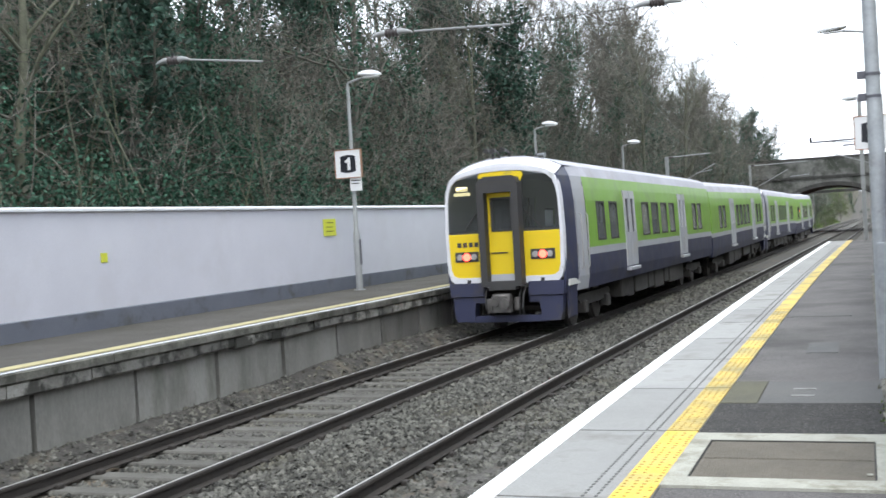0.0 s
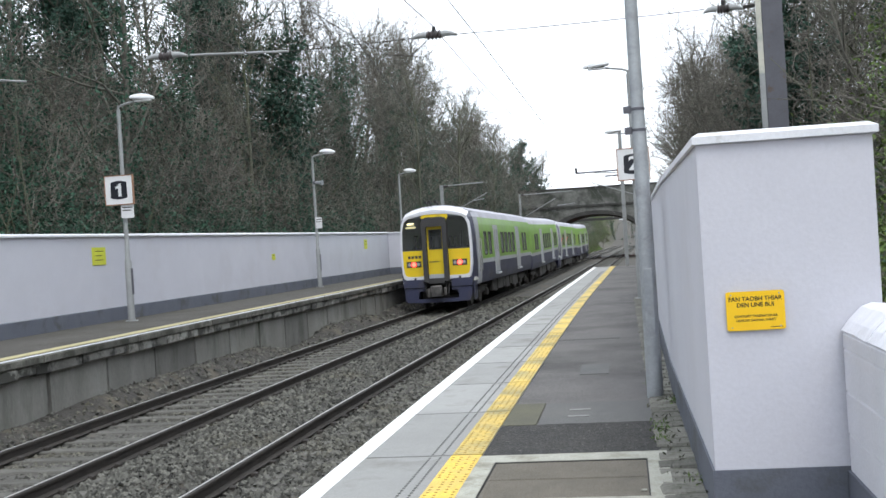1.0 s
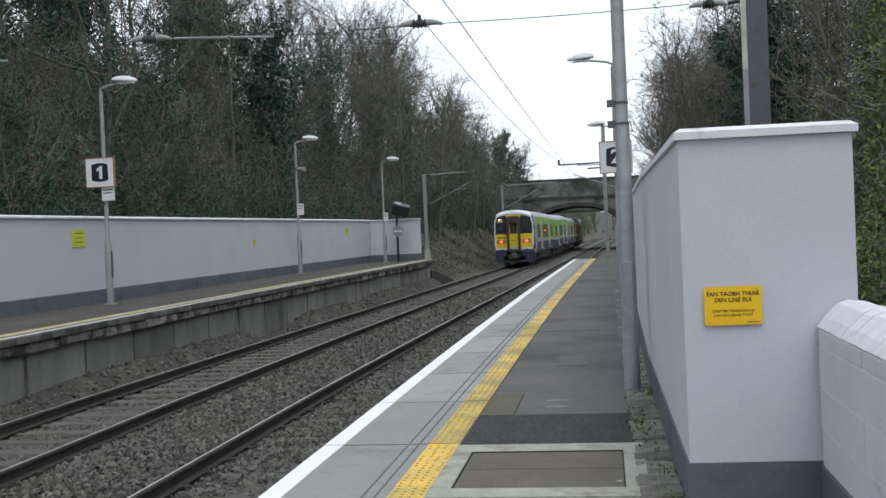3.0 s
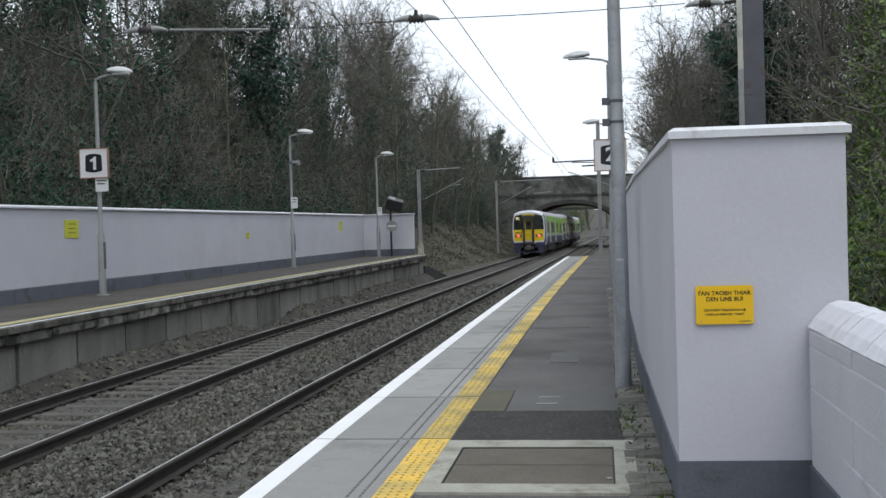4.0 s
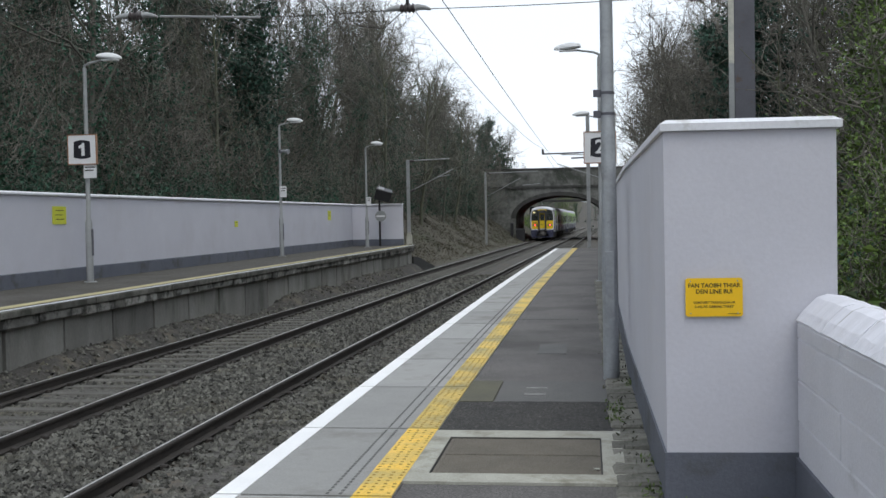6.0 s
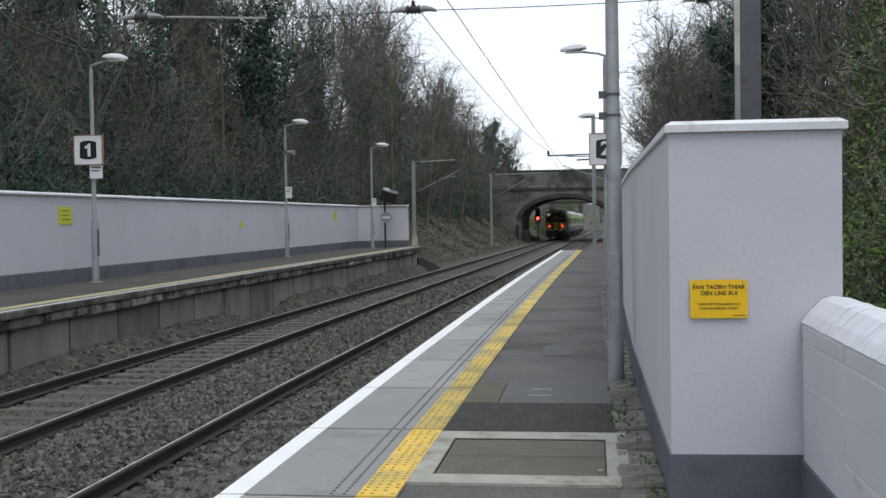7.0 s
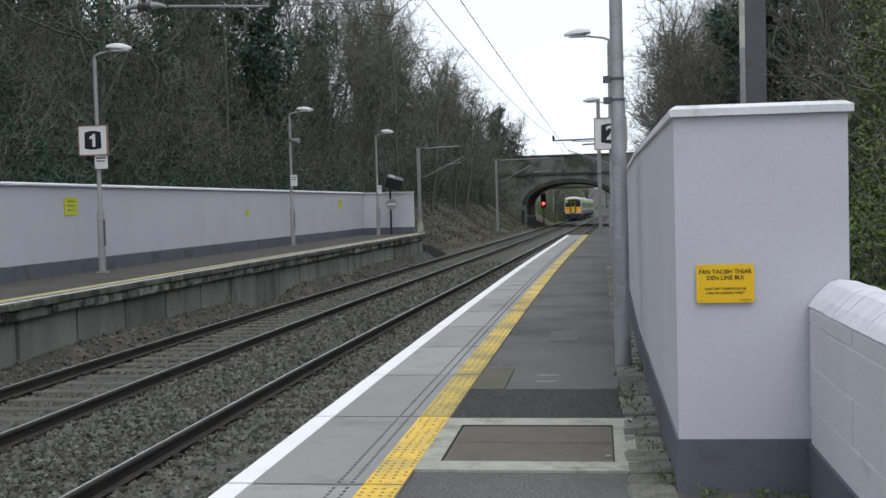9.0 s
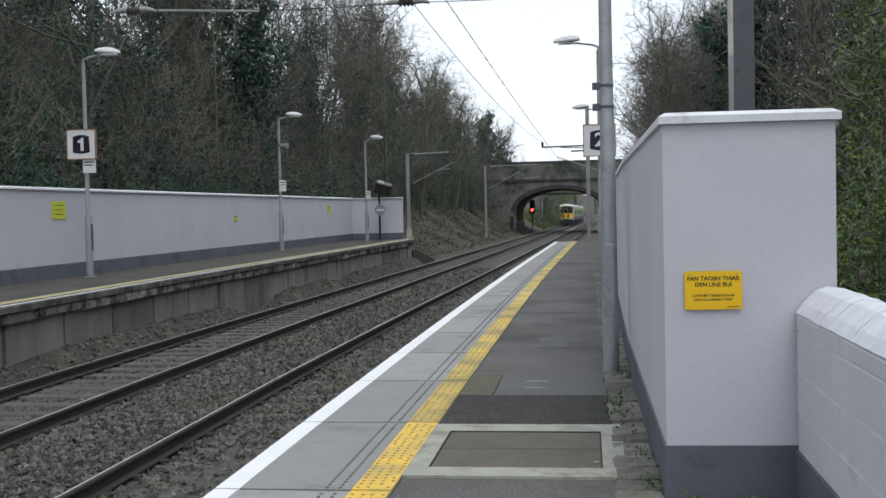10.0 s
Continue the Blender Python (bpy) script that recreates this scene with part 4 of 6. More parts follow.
def car_face(car):
    """The driving end, with the corridor gangway in the middle."""
    half_out = [(1.0, 1.10), (1.16, 1.125), (1.25, 1.20), (1.30, 1.36), (1.315, 1.6), (1.325, 2.2), (1.30, 2.85), (1.265, 3.12), (1.19, 3.32), (1.06, 3.44), (0.85, 3.51), (0.45, 3.57)]
    half_in = [(0.98, 1.245), (1.10, 1.262), (1.175, 1.32), (1.215, 1.45), (1.228, 1.65), (1.242, 2.2), (1.222, 2.85), (1.19, 3.07), (1.12, 3.24), (1.0, 3.345), (0.8, 3.41), (0.43, 3.465)]
    outer = half_out + [(0, 3.585)] + [(-x, z) for x, z in reversed(half_out)]
    inner = half_in + [(0, 3.48)] + [(-x, z) for x, z in reversed(half_in)]
    n = len(outer)
    b = Bits()
    v = [(x, -0.06, z) for x, z in inner] + [(x, -0.06, z) for x, z in [(x * 0.985, z - 0.01 if z > 2 else z) for x, z in outer]] + [(x * 1.008, 0.05, z) for x, z in outer] + [(x, 0.06, z) for x, z in inner]
    b.add(v, [(r * n + i, r * n + (i + 1) % n, ((r + 1) % 4) * n + (i + 1) % n, ((r + 1) % 4) * n + i) for r in range(4) for i in range(n)])
    face = part("cab_front", b, T["white"], car, "white moulded surround of the cab front", True)
    # roof cap that carries the white edge back into the body
    b = Bits()
    cap = [(-1.19, 3.54), (-0.9, 3.68), (-0.5, 3.77), (0, 3.81), (0.5, 3.77), (0.9, 3.68), (1.19, 3.54)]
    fr = [(x * 1.0, -0.02, z - 0.17 - 0.03 * abs(x)) for x, z in cap]
    bk = [(x, 0.55, z) for x, z in cap]
    m = len(cap)
    b.add(fr + bk, [(i, i + 1, m + i + 1, m + i) for i in range(m - 1)])
    lo = [(x * 0.98, 0.0, 3.36) for x, z in cap]
    b.add(fr + lo, [(i, m + i, m + i + 1, i + 1) for i in range(m - 1)])
    part("roof_cap", b, T["white"], face, smooth=True)
    # cab windows, lower panels and valance on either hand
    for s in (-1, 1):
        for z0, z1 in ((2.2, 3.3),):
            b2 = Bits()
            b2.add([(s * 0.40, -0.02, 2.23), (s * 1.28, -0.02, 2.23), (s * 1.26, -0.015, 3.08), (s * 1.16, -0.01, 3.30), (s * 0.40, -0.01, 3.46)], [(0, 1, 2, 3, 4)])
            pane = part("cab_window", b2, T["cab_glass"], car)
            b3 = Bits()
            b3.box(s * 0.40, s * 1.24, -0.035, 0.03, 2.185, 2.235)
            b3.box(s * 0.40, s * 0.43, -0.035, 0.03, 2.235, 3.4)
            part("seal", b3, T["black"], pane)
            b3 = Bits()
            b3.tube([(s * 0.85, -0.06, 2.2), (s * 0.82, -0.07, 2.3), (s * (0.5 if s > 0 else 0.56), -0.05, 2.62)], 0.012, 5)
            part("wiper", b3, T["black"], pane)
        # yellow lower panel with the lamp cluster
        b2 = Bits()
        b2.box(s * 0.40, s * 1.25, -0.045, 0.03, 1.24, 2.18, ch=0.012)
        yp = part("yellow_panel", b2, T["yellow"], car)
        b2 = Bits()
        b2.box(s * 0.58, s * 1.11, -0.058, -0.04, 1.585, 1.80)
        cl = part("lamp_cluster", b2, T["black"], yp)
        for q, mat, r in ((0.68, "lens", 0.07), (0.845, "tail", 0.085), (1.0, "lens", 0.07)):
            b2 = Bits()
            b2.tube([(s * q, -0.055, 1.69), (s * q, -0.085, 1.69)], [r, r * 0.9], 14)
            part("tail_lamp" if mat == "tail" else "headlamp", b2, T[mat], cl, "lit red tail lamp" if mat == "tail" else "unlit headlamp", True)
        b2 = Bits()
        b2.box(s * 0.78, s * 0.86, -0.066, -0.045, 1.12, 1.2)
        part("lamp_bracket", b2, T["black"], face)
        # navy valance
        b2 = Bits()
        pr = [(s * 0.5, 0.70), (s * 0.70, 0.70), (s * 0.74, 0.52), (s * 0.74, 0.3), (s * 1.15, 0.3), (s * 1.20, 0.5), (s * 1.22, 0.82), (s * 0.5, 0.82)]
        b2.prism(pr, lambda u, w, q: (u, q, w), -0.03, 0.25)
        b2.prism([(s * 0.5, 0.84), (s * 1.25, 0.84), (s * 1.28, 1.13), (s * 0.5, 1.13)], lambda u, w, q: (u, q, w), -0.07, 0.25)
        b2.prism([(s * 1.24, 0.3), (s * 1.29, 0.35), (s * 1.31, 1.1), (s * 1.25, 1.1)], lambda u, w, q: (u, q, w), 0.2, 0.8)
        part("valance", b2, T["navy"], car, "navy front valance")
    # destination blind and number bars
    b = Bits()
    b.box(-1.08, -0.72, -0.012, 0.05, 3.0, 3.07)
    b.box(-1.02, -0.78, -0.012, 0.05, 3.1, 3.19)
    part("destination_blind", b, T["blind"], car, "lit amber destination blind behind the cab glass")
    b = Bits()
    for k in range(4):
        b.box(-1.05 + k * 0.13, -0.96 + k * 0.13, -0.05, -0.044, 1.9, 2.0)
    part("number_bars", b, T["black"], car)
    b = Bits()
    b.prism([(-0.5, 3.37), (-0.42, 3.22), (0.42, 3.22), (0.5, 3.37), (0.46, 3.45), (0, 3.475), (-0.46, 3.45)], lambda u, w, q: (u, q, w), -0.05, 0.03)
    part("yellow_panel", b, T["yellow"], car)
    # gangway
    g = Bits()
    for s in (-1, 1):
        g.prism([(s * 0.30, 1.05), (s * 0.45, 1.05), (s * 0.45, 3.2), (s * 0.39, 3.33), (s * 0.30, 3.33)], lambda u, w, q: (u, q, w), -0.34, 0.03)
    g.box(-0.30, 0.30, -0.34, 0.03, 3.02, 3.36)
    g.box(-0.30, 0.30, -0.34, 0.03, 0.98, 1.16)
    gw = part("gangway", g, T["black"], car, "black rubber corridor gangway")
    d = Bits()
    for x0, x1, z0, z1 in ((-0.30, 0.30, 1.3, 2.22), (-0.30, -0.21, 2.22, 2.9), (0.21, 0.30, 2.22, 2.9), (-0.30, 0.30, 2.9, 3.02)):
        d.box(x0, x1, -0.10, -0.05, z0, z1)
    gd = part("gangway_door", d, T["yellow"], gw, "yellow gangway door with a small window")
    d = Bits()
    d.box(-0.30, 0.30, -0.105, -0.05, 1.16, 1.3)
    part("kick_plate", d, T["silver"], gd)
    d = Bits()
    d.box(-0.21, 0.21, -0.08, -0.075, 2.22, 2.9)
    part("door_window", d, T["cab_glass"], gd)
    d = Bits()
    for x0, x1, z0, z1 in ((-0.24, 0.24, 2.2, 2.245), (-0.24, 0.24, 2.88, 2.92), (-0.24, -0.195, 2.2, 2.92), (0.195, 0.24, 2.2, 2.92)):
        d.box(x0, x1, -0.112, -0.07, z0, z1)
    part("door_seal", d, T["black"], gd)
    d = Bits()
    d.box(-0.27, 0.1, -0.118, -0.098, 1.74, 1.765)
    part("door_handle", d, T["black"], gd)
    # coupler, hoses, plough beam
    b = Bits()
    b.tube([(0, 0.4, 0.72), (0, -0.25, 0.72)], 0.1, 10)
    b.box(-0.2, 0.2, -0.48, -0.22, 0.52, 0.9, ch=0.04)
    b.tube([(0.1, -0.46, 0.7), (0.1, -0.55, 0.7)], 0.11, 12)
    b.tube([(-0.1, -0.46, 0.74), (-0.1, -0.53, 0.74)], 0.09, 12)
    b.box(0.24, 0.34, -0.3, -0.2, 0.56, 0.82, ch=0.02)
    b.box(-0.36, -0.24, -0.3, -0.2, 0.5, 0.8, ch=0.02)
    part("coupler", b, T["steel"], car, "worn steel automatic coupler", True)
    for x in (-0.42, 0.42, 0.33):
        b = Bits()
        b.tube([(x, -0.05, 1.0), (x, -0.2, 0.85), (x * 0.95, -0.22, 0.6), (x * 0.9, -0.1, 0.45)], 0.025, 6)
        part("hose", b, T["black"], car)
    b = Bits()
    b.prism([(-0.9, 0.28), (0.9, 0.28), (0.95, 0.42), (-0.95, 0.42)], lambda u, w, q: (u, q, w), 0.0, 0.12)
    part("plough_beam", b, T["navy"], car)
    # horns and aerial on the roof
    for x in (-0.32, -0.18, 0.05):
        b = Bits()
        b.tube([(x, 0.5, 3.75), (x, 0.5, 3.88), (x, 0.25, 3.93), (x, 0.05, 3.92)], [0.025, 0.025, 0.03, 0.055], 8)
        part("horn", b, T["black"], car)


def build_car(flip):
    car = thing("railcar", "lime green, grey and navy diesel railcar with yellow cab end", "train car", group="cars of the train")
    for s in (-1, 1):
        car_side(car, s)
    b = Bits()
    cap = [(-1.19, 3.54), (-1.05, 3.62), (-0.75, 3.72), (-0.4, 3.79), (0, 3.81), (0.4, 3.79), (0.75, 3.72), (1.05, 3.62), (1.19, 3.54)]
    cap += [(1.1, 3.5), (0, 3.68), (-1.1, 3.5)]
    b.prism(cap, lambda u, w, q: (u, q, w), 0.5, CAR)
    part("roof", b, T["roof"], car, smooth=True)
    b = Bits()
    b.box(-1.34, 1.34, 0.15, CAR, 1.0, 1.13)
    part("floor", b, T["inner"], car)
    # inner end wall around the corridor
    b = Bits()
    for x0, x1, z0, z1 in ((-1.3, -0.42, 1.0, 3.3), (0.42, 1.3, 1.0, 3.3), (-0.42, 0.42, 3.0, 3.5), (-1.2, 1.2, 3.3, 3.55)):
        b.box(x0, x1, CAR - 0.06, CAR, z0, z1)
    part("end_wall", b, T["silver"], car)
    b = Bits()
    for x0, x1, z0, z1 in ((-0.5, -0.42, 1.1, 3.1), (0.42, 0.5, 1.1, 3.1), (-0.5, 0.5, 3.0, 3.1), (-0.5, 0.5, 1.0, 1.1)):
        b.box(x0, x1, CAR, CAR + 0.1, z0, z1)
    part("gangway", b, T["black"], car)
    car_face(car)
    # seats in pairs either side of the aisle
    s = Bits()
    s.box(-0.46, 0.46, 0.0, 0.45, 1.5, 1.62, ch=0.03)
    s.box(-0.46, 0.46, 0.0, 0.12, 1.6, 2.28, ch=0.05)
    s.box(-0.4, 0.4, 0.05, 0.4, 1.13, 1.5)
    me = s.mesh("seat", T["seat"])
    for x in (-0.86, 0.86):
        for y in (2.6, 3.7, 7.6, 8.7, 9.8, 10.9, 11.9, 15.5, 16.6):
            piece("seat", me, car, pose(x, y, 0))
    # underframe boxes
    rng = random.Random(3)
    y = 5.2
    while y < 14.2:
        ln = rng.uniform(0.7, 1.7)
        for sd in (-1, 1):
            b = Bits()
            b.box(sd * 0.55, sd * rng.uniform(1.18, 1.3), y, min(y + ln - 0.12, 14.4), rng.uniform(0.3, 0.45), 0.86, ch=0.03)
            part("equipment_box", b, T["under"], car)
        y += ln
    b = Bits()
    b.box(-1.2, 1.2, 0.4, CAR - 0.2, 0.84, 0.99)
    part("underframe", b, T["under"], car)
    for yb in (2.9, 16.7):
        f = Bits()
        for sd in (-1, 1):
            f.prism([(-1.5, 0.62), (-1.2, 0.5), (-0.5, 0.45), (0.5, 0.45), (1.2, 0.5), (1.5, 0.62), (1.4, 0.72), (-1.4, 0.72)], lambda u, w, q, y0=yb: (q, y0 + u, w), sd * 1.02, sd * 1.14)
        f.box(-1.0, 1.0, yb - 0.2, yb + 0.2, 0.5, 0.8)
        bogie = part("bogie", f, T["under"], car, "dusty brown bogie")
        for dy in (-1.05, 1.05):
            w = Bits()
            for sd in (-1, 1):
                w.tube([(sd * 0.76, 0, 0), (sd * 0.83, 0, 0), (sd * 0.835, 0, 0), (sd * 0.9, 0, 0)], [0.45, 0.45, 0.42, 0.42], 20)
            w.tube([(-0.95, 0, 0), (0.95, 0, 0)], 0.08, 10)
            ws = part("wheelset", w, T["steel"], bogie, "worn steel wheelset", True)
            ws.matrix_basis = pose(0, yb + dy, 0.425)
            for sd in (-1, 1):
                a = Bits()
                a.box(sd * 1.0, sd * 1.22, yb + dy - 0.16, yb + dy + 0.16, 0.3, 0.56, ch=0.03)
                part("axlebox", a, T["under"], bogie)
    # local origin in the middle of the car
    for ch in car.children:
        ch.matrix_basis = pose(0, -HALF, 0) @ ch.matrix_basis
    return car


first = build_car(False)
cars = [first] + [copy_thing(first, pose(0, 0, 0)) for _ in range(3)]
REAR, SPEED = 22.1, 17.1


def car_pose(i, t):
    y = REAR + SPEED * t + 0.1 + HALF + i * (CAR + 0.2)
    turn = 0 if i % 2 == 0 else 180
    tilt = -0.26 if y > 15 else 0.0
    return pose(*along(TRACK_FAR, y, rail_z(y)), 0, 0, -math.degrees(heading(y))) @ pose(0, 0, 0, tilt, 0, turn)


for i, c in enumerate(cars):
    c.matrix_basis = car_pose(i, 0)


# ---- vegetation ----
V = {
    "bark": surf("damp bark", (0.150, 0.142, 0.120), (0.105, 0.100, 0.086), 3, 0.95, 0.6, 25, fine=0.35, stain=(0.05, 0.065, 0.03), stain_scale=0.8),
    "bark_pale": surf("pale lichened bark", (0.155, 0.158, 0.112), (0.10, 0.104, 0.078), 3, 0.95, 0.5, 25, fine=0.3, stain=(0.09, 0.11, 0.05), stain_scale=1.1),
    "twig": surf("bare winter twigs", (0.205, 0.185, 0.160), (0.125, 0.122, 0.106), 0.8, 0.95, fine=0.2, island=0.35),
    "ivy": surf("dark ivy leaves", (0.050, 0.118, 0.074), (0.034, 0.082, 0.056), 0.7, 0.7, fine=0.25, island=0.5, spec=0.25),
    "bramble": surf("withered bramble leaves", (0.092, 0.085, 0.062), (0.062, 0.070, 0.050), 0.6, 0.8, fine=0.25, island=0.6),
    "laurel": surf("fresh green leaves", (0.150, 0.220, 0.045), (0.050, 0.088, 0.028), 1.6, 0.55, fine=0.2, island=0.6, spec=0.35),
    "pine": surf("dark evergreen sprays", (0.038, 0.088, 0.060), (0.027, 0.062, 0.045), 0.9, 0.7, fine=0.2, island=0.5),
    "grass": surf("rough winter grass", (0.108, 0.098, 0.066), (0.072, 0.066, 0.045), 0.7, 0.9, fine=0.25, island=0.5),
}


def np_mesh(name, verts, faces, material, flat=False):
    me = bpy.data.meshes.new(name)
    k = faces.shape[1]
    me.vertices.add(len(verts))
    me.vertices.foreach_set("co", np.ascontiguousarray(verts, dtype=np.float32).ravel())
    me.loops.add(faces.size)
    me.loops.foreach_set("vertex_index", np.ascontiguousarray(faces, dtype=np.int32).ravel())
    me.polygons.add(len(faces))
    me.polygons.foreach_set("loop_start", np.arange(0, faces.size, k, dtype=np.int32))
    me.update(calc_edges=True)
    if flat:
        me.shade_flat()
    me.materials.append(material)
    return me


def leaf_mesh(name, at, size, material, rng, droop=0.3, slim=0.6):
    """Folded kite-shaped leaves at the given places, turned every way."""
    n = len(at)
    d = rng.normal(size=(n, 3))
    d[:, 2] -= droop
    d /= np.linalg.norm(d, axis=1)[:, None]
    s = np.cross(d, rng.normal(size=(n, 3)))
    s /= np.linalg.norm(s, axis=1)[:, None] + 1e-9
    up = np.cross(s, d)
    L = (size * rng.uniform(0.6, 1.4, n))[:, None]
    tip, mid = at + d * L, at + d * L * 0.45
    W = L * slim * 0.5
    quad = np.stack([at, mid + s * W + up * W * 0.3, tip, mid - s * W + up * W * 0.3], 1).reshape(-1, 3)
    idx = np.arange(n)[:, None] * 4
    return np_mesh(name, quad, np.concatenate([idx + [0, 1, 2], idx + [0, 2, 3]]), material, True)


def spikes(segments):
    """Twigs as slim three-sided points. segments: rows of start, end, start radius, end radius."""
    S = np.array(segments, float)
    a, b, ra = S[:, :3], S[:, 3:6], S[:, 6:7]
    d = b - a
    d /= np.linalg.norm(d, axis=1)[:, None] + 1e-9
    ref = np.where(np.abs(d[:, 2:3]) > 0.9, [[1.0, 0, 0]], [[0, 0, 1.0]])
    p = np.cross(d, ref)
    p /= np.linalg.norm(p, axis=1)[:, None]
    q = np.cross(d, p)
    ring = [a + (p * math.cos(2.0944 * k) + q * math.sin(2.0944 * k)) * ra * 1.15 for k in range(3)] + [b + d * 0.05]
    base = np.arange(len(S))[:, None] * 4
    return np.stack(ring, 1).reshape(-1, 3), np.concatenate([base + [k, (k + 1) % 3, 3] for k in range(3)])


def bars(segments, sides):
    """Tapered bars as arrays. segments: rows of start, end, start radius, end radius."""
    S = np.array(segments, float)
    a, b, ra, rb = S[:, :3], S[:, 3:6], S[:, 6:7], S[:, 7:8]
    d = b - a
    d /= np.linalg.norm(d, axis=1)[:, None] + 1e-9
    ref = np.where(np.abs(d[:, 2:3]) > 0.9, [[1.0, 0, 0]], [[0, 0, 1.0]])
    p = np.cross(d, ref)
    p /= np.linalg.norm(p, axis=1)[:, None]
    q = np.cross(d, p)
    n = len(S)
    ring = []
    for c, r in ((a, ra), (b, rb)):
        for k in range(sides):
            t = 6.28319 * k / sides
            ring.append(c + (p * math.cos(t) + q * math.sin(t)) * r)
    verts = np.stack(ring, 1).reshape(-1, 3)
    base = np.arange(n)[:, None] * 2 * sides
    faces = np.concatenate([base + [k, (k + 1) % sides, sides + (k + 1) % sides, sides + k] for k in range(sides)])
    return verts, faces


def grow(rng, height, spread, limbs, subs, twigs, fine, lean=0.1, low=0.3, r0=0.16, wiggle=0.25):
    """Segments of a bare tree in three classes: trunk and limbs, branches, twigs."""
    big, mid, small = [], [], []

    def line(p, d, length, r, n, out, up, wig):
        pts = [np.array(p)]
        d = np.array(d, float)
        for i in range(n):
            d = d + rng.normal(size=3) * wig + np.array([0, 0, up])
            d /= np.linalg.norm(d)
            q = pts[-1] + d * length / n
            out.append([*pts[-1], *q, r * (1 - 0.75 * i / n), r * (1 - 0.75 * (i + 1) / n)])
            pts.append(q)
        return pts, d

    trunk, _ = line((0, 0, -0.3), (rng.normal() * lean, rng.normal() * lean, 1), height * 0.85, r0, 7, big, 0.12, 0.08)
    for i in range(limbs):
        f = low + (1 - low) * (i + rng.random()) / limbs
        k = min(6.99, f * 7)
        p = trunk[int(k)] + (trunk[int(k) + 1] - trunk[int(k)]) * (k % 1)
        az = rng.uniform(0, 6.283)
        tilt = rng.uniform(0.35, 1.0) * (1.1 - 0.5 * f)
        d = (math.cos(az) * tilt, math.sin(az) * tilt, 1 - 0.4 * tilt)
        ln = spread * (1.15 - 0.55 * f) * rng.uniform(0.7, 1.2)
        lp, _ = line(p, d, ln, r0 * 0.42 * (1.15 - 0.6 * f), 4, big, 0.08, wiggle * 0.7)
        for _ in range(subs):
            g = rng.uniform(0.25, 1.0) * 3.99
            p2 = lp[int(g)] + (lp[min(4, int(g) + 1)] - lp[int(g)]) * (g % 1)
            d2 = rng.normal(size=3) + np.array(d) * 0.8 + np.array([0, 0, 0.35])
            d2 /= np.linalg.norm(d2)
            sp, _ = line(p2, d2, ln * rng.uniform(0.3, 0.6), 0.019, 3, mid, 0.1, wiggle)
            for _ in range(twigs):
                g2 = rng.uniform(0.2, 1.0) * 2.99
                p3 = sp[int(g2)] + (sp[min(3, int(g2) + 1)] - sp[int(g2)]) * (g2 % 1)
                d3 = rng.normal(size=3) * 0.8 + d2 + np.array([0, 0, 0.2])
                d3 /= np.linalg.norm(d3)
                tp, _ = line(p3, d3, rng.uniform(0.4, 0.9), 0.0115, 2, small, 0.05, wiggle)
                for _ in range(fine):
                    d4 = rng.normal(size=3) * 0.7 + d3
                    d4 /= np.linalg.norm(d4)
                    line(tp[1], d4, rng.uniform(0.25, 0.6), 0.008, 1, small, 0, 0.1)
    return trunk, big, mid, small


def tree_thing(name, label, category, rng, ivy=0.0, ivy_top=0.75, ivy_r=0.55, bark="bark", leafmat="ivy", group="trees of the cutting", leaf=0.13, crown_leaves=0, limb_ivy=0, limb_top=8.0, **kw):
    t = thing(name, label, category, group=group)
    trunk, big, mid, small = grow(rng, **kw)
    v, f = bars(big, 6)
    ob = new("trunk", np_mesh("trunk", v, f, V[bark]))
    ob.parent = t
    v1, f1 = bars(mid, 3)
    ob = new("branch_work", np_mesh("branch_work", v1, f1, V[bark]))
    ob.parent = t
    tagged(ob, kind="stuff")
    if small:
        v2, f2 = spikes(small)
        ob = new("crown", np_mesh("crown", v2, f2, V["twig"]))
        ob.parent = t
        tagged(ob, "bare crown of fine twigs", kind="stuff")
    spots = []
    if ivy:
        n = int(ivy)
        k = rng.uniform(0, ivy_top, n) ** 0.9 * 6.99
        tr = np.array(trunk)
        i = k.astype(int)
        c = tr[i] + (tr[np.minimum(i + 1, 7)] - tr[i]) * (k % 1)[:, None]
        az = rng.uniform(0, 6.283, n)
        lumps = 0.6 + 0.4 * np.sin(k * 2.1 + 3 * np.sin(az * 2)) + 0.3 * np.sin(az * 3 + k * 4)
        rad = ivy_r * np.clip(lumps, 0.15, 1.6) * rng.uniform(0.5, 1.05, n) * (1.1 - 0.5 * k / 7)
        spots.append(c + np.stack([np.cos(az) * rad, np.sin(az) * rad, rng.normal(size=n) * 0.15], 1))
    if limb_ivy:
        S = np.array(big[7:])
        S = S[S[:, 2] < limb_top]
        i = rng.integers(0, len(S), limb_ivy)
        g = rng.random(limb_ivy)[:, None]
        spots.append(S[i, :3] * (1 - g) + S[i, 3:6] * g + rng.normal(size=(limb_ivy, 3)) * 0.2)
    if crown_leaves:
        S = np.array(mid)
        i = rng.integers(0, len(S), crown_leaves)
        g = rng.random(crown_leaves)[:, None]
        spots.append(S[i, :3] * (1 - g) + S[i, 3:6] * g + rng.normal(size=(crown_leaves, 3)) * 0.14)
    if spots:
        ob = new("foliage", leaf_mesh("foliage", np.concatenate(spots), leaf, V[leafmat], rng))
        ob.parent = t
        tagged(ob, "dark ivy climbing the trunk" if leafmat == "ivy" else "dense green leaves", kind="stuff")
    return t


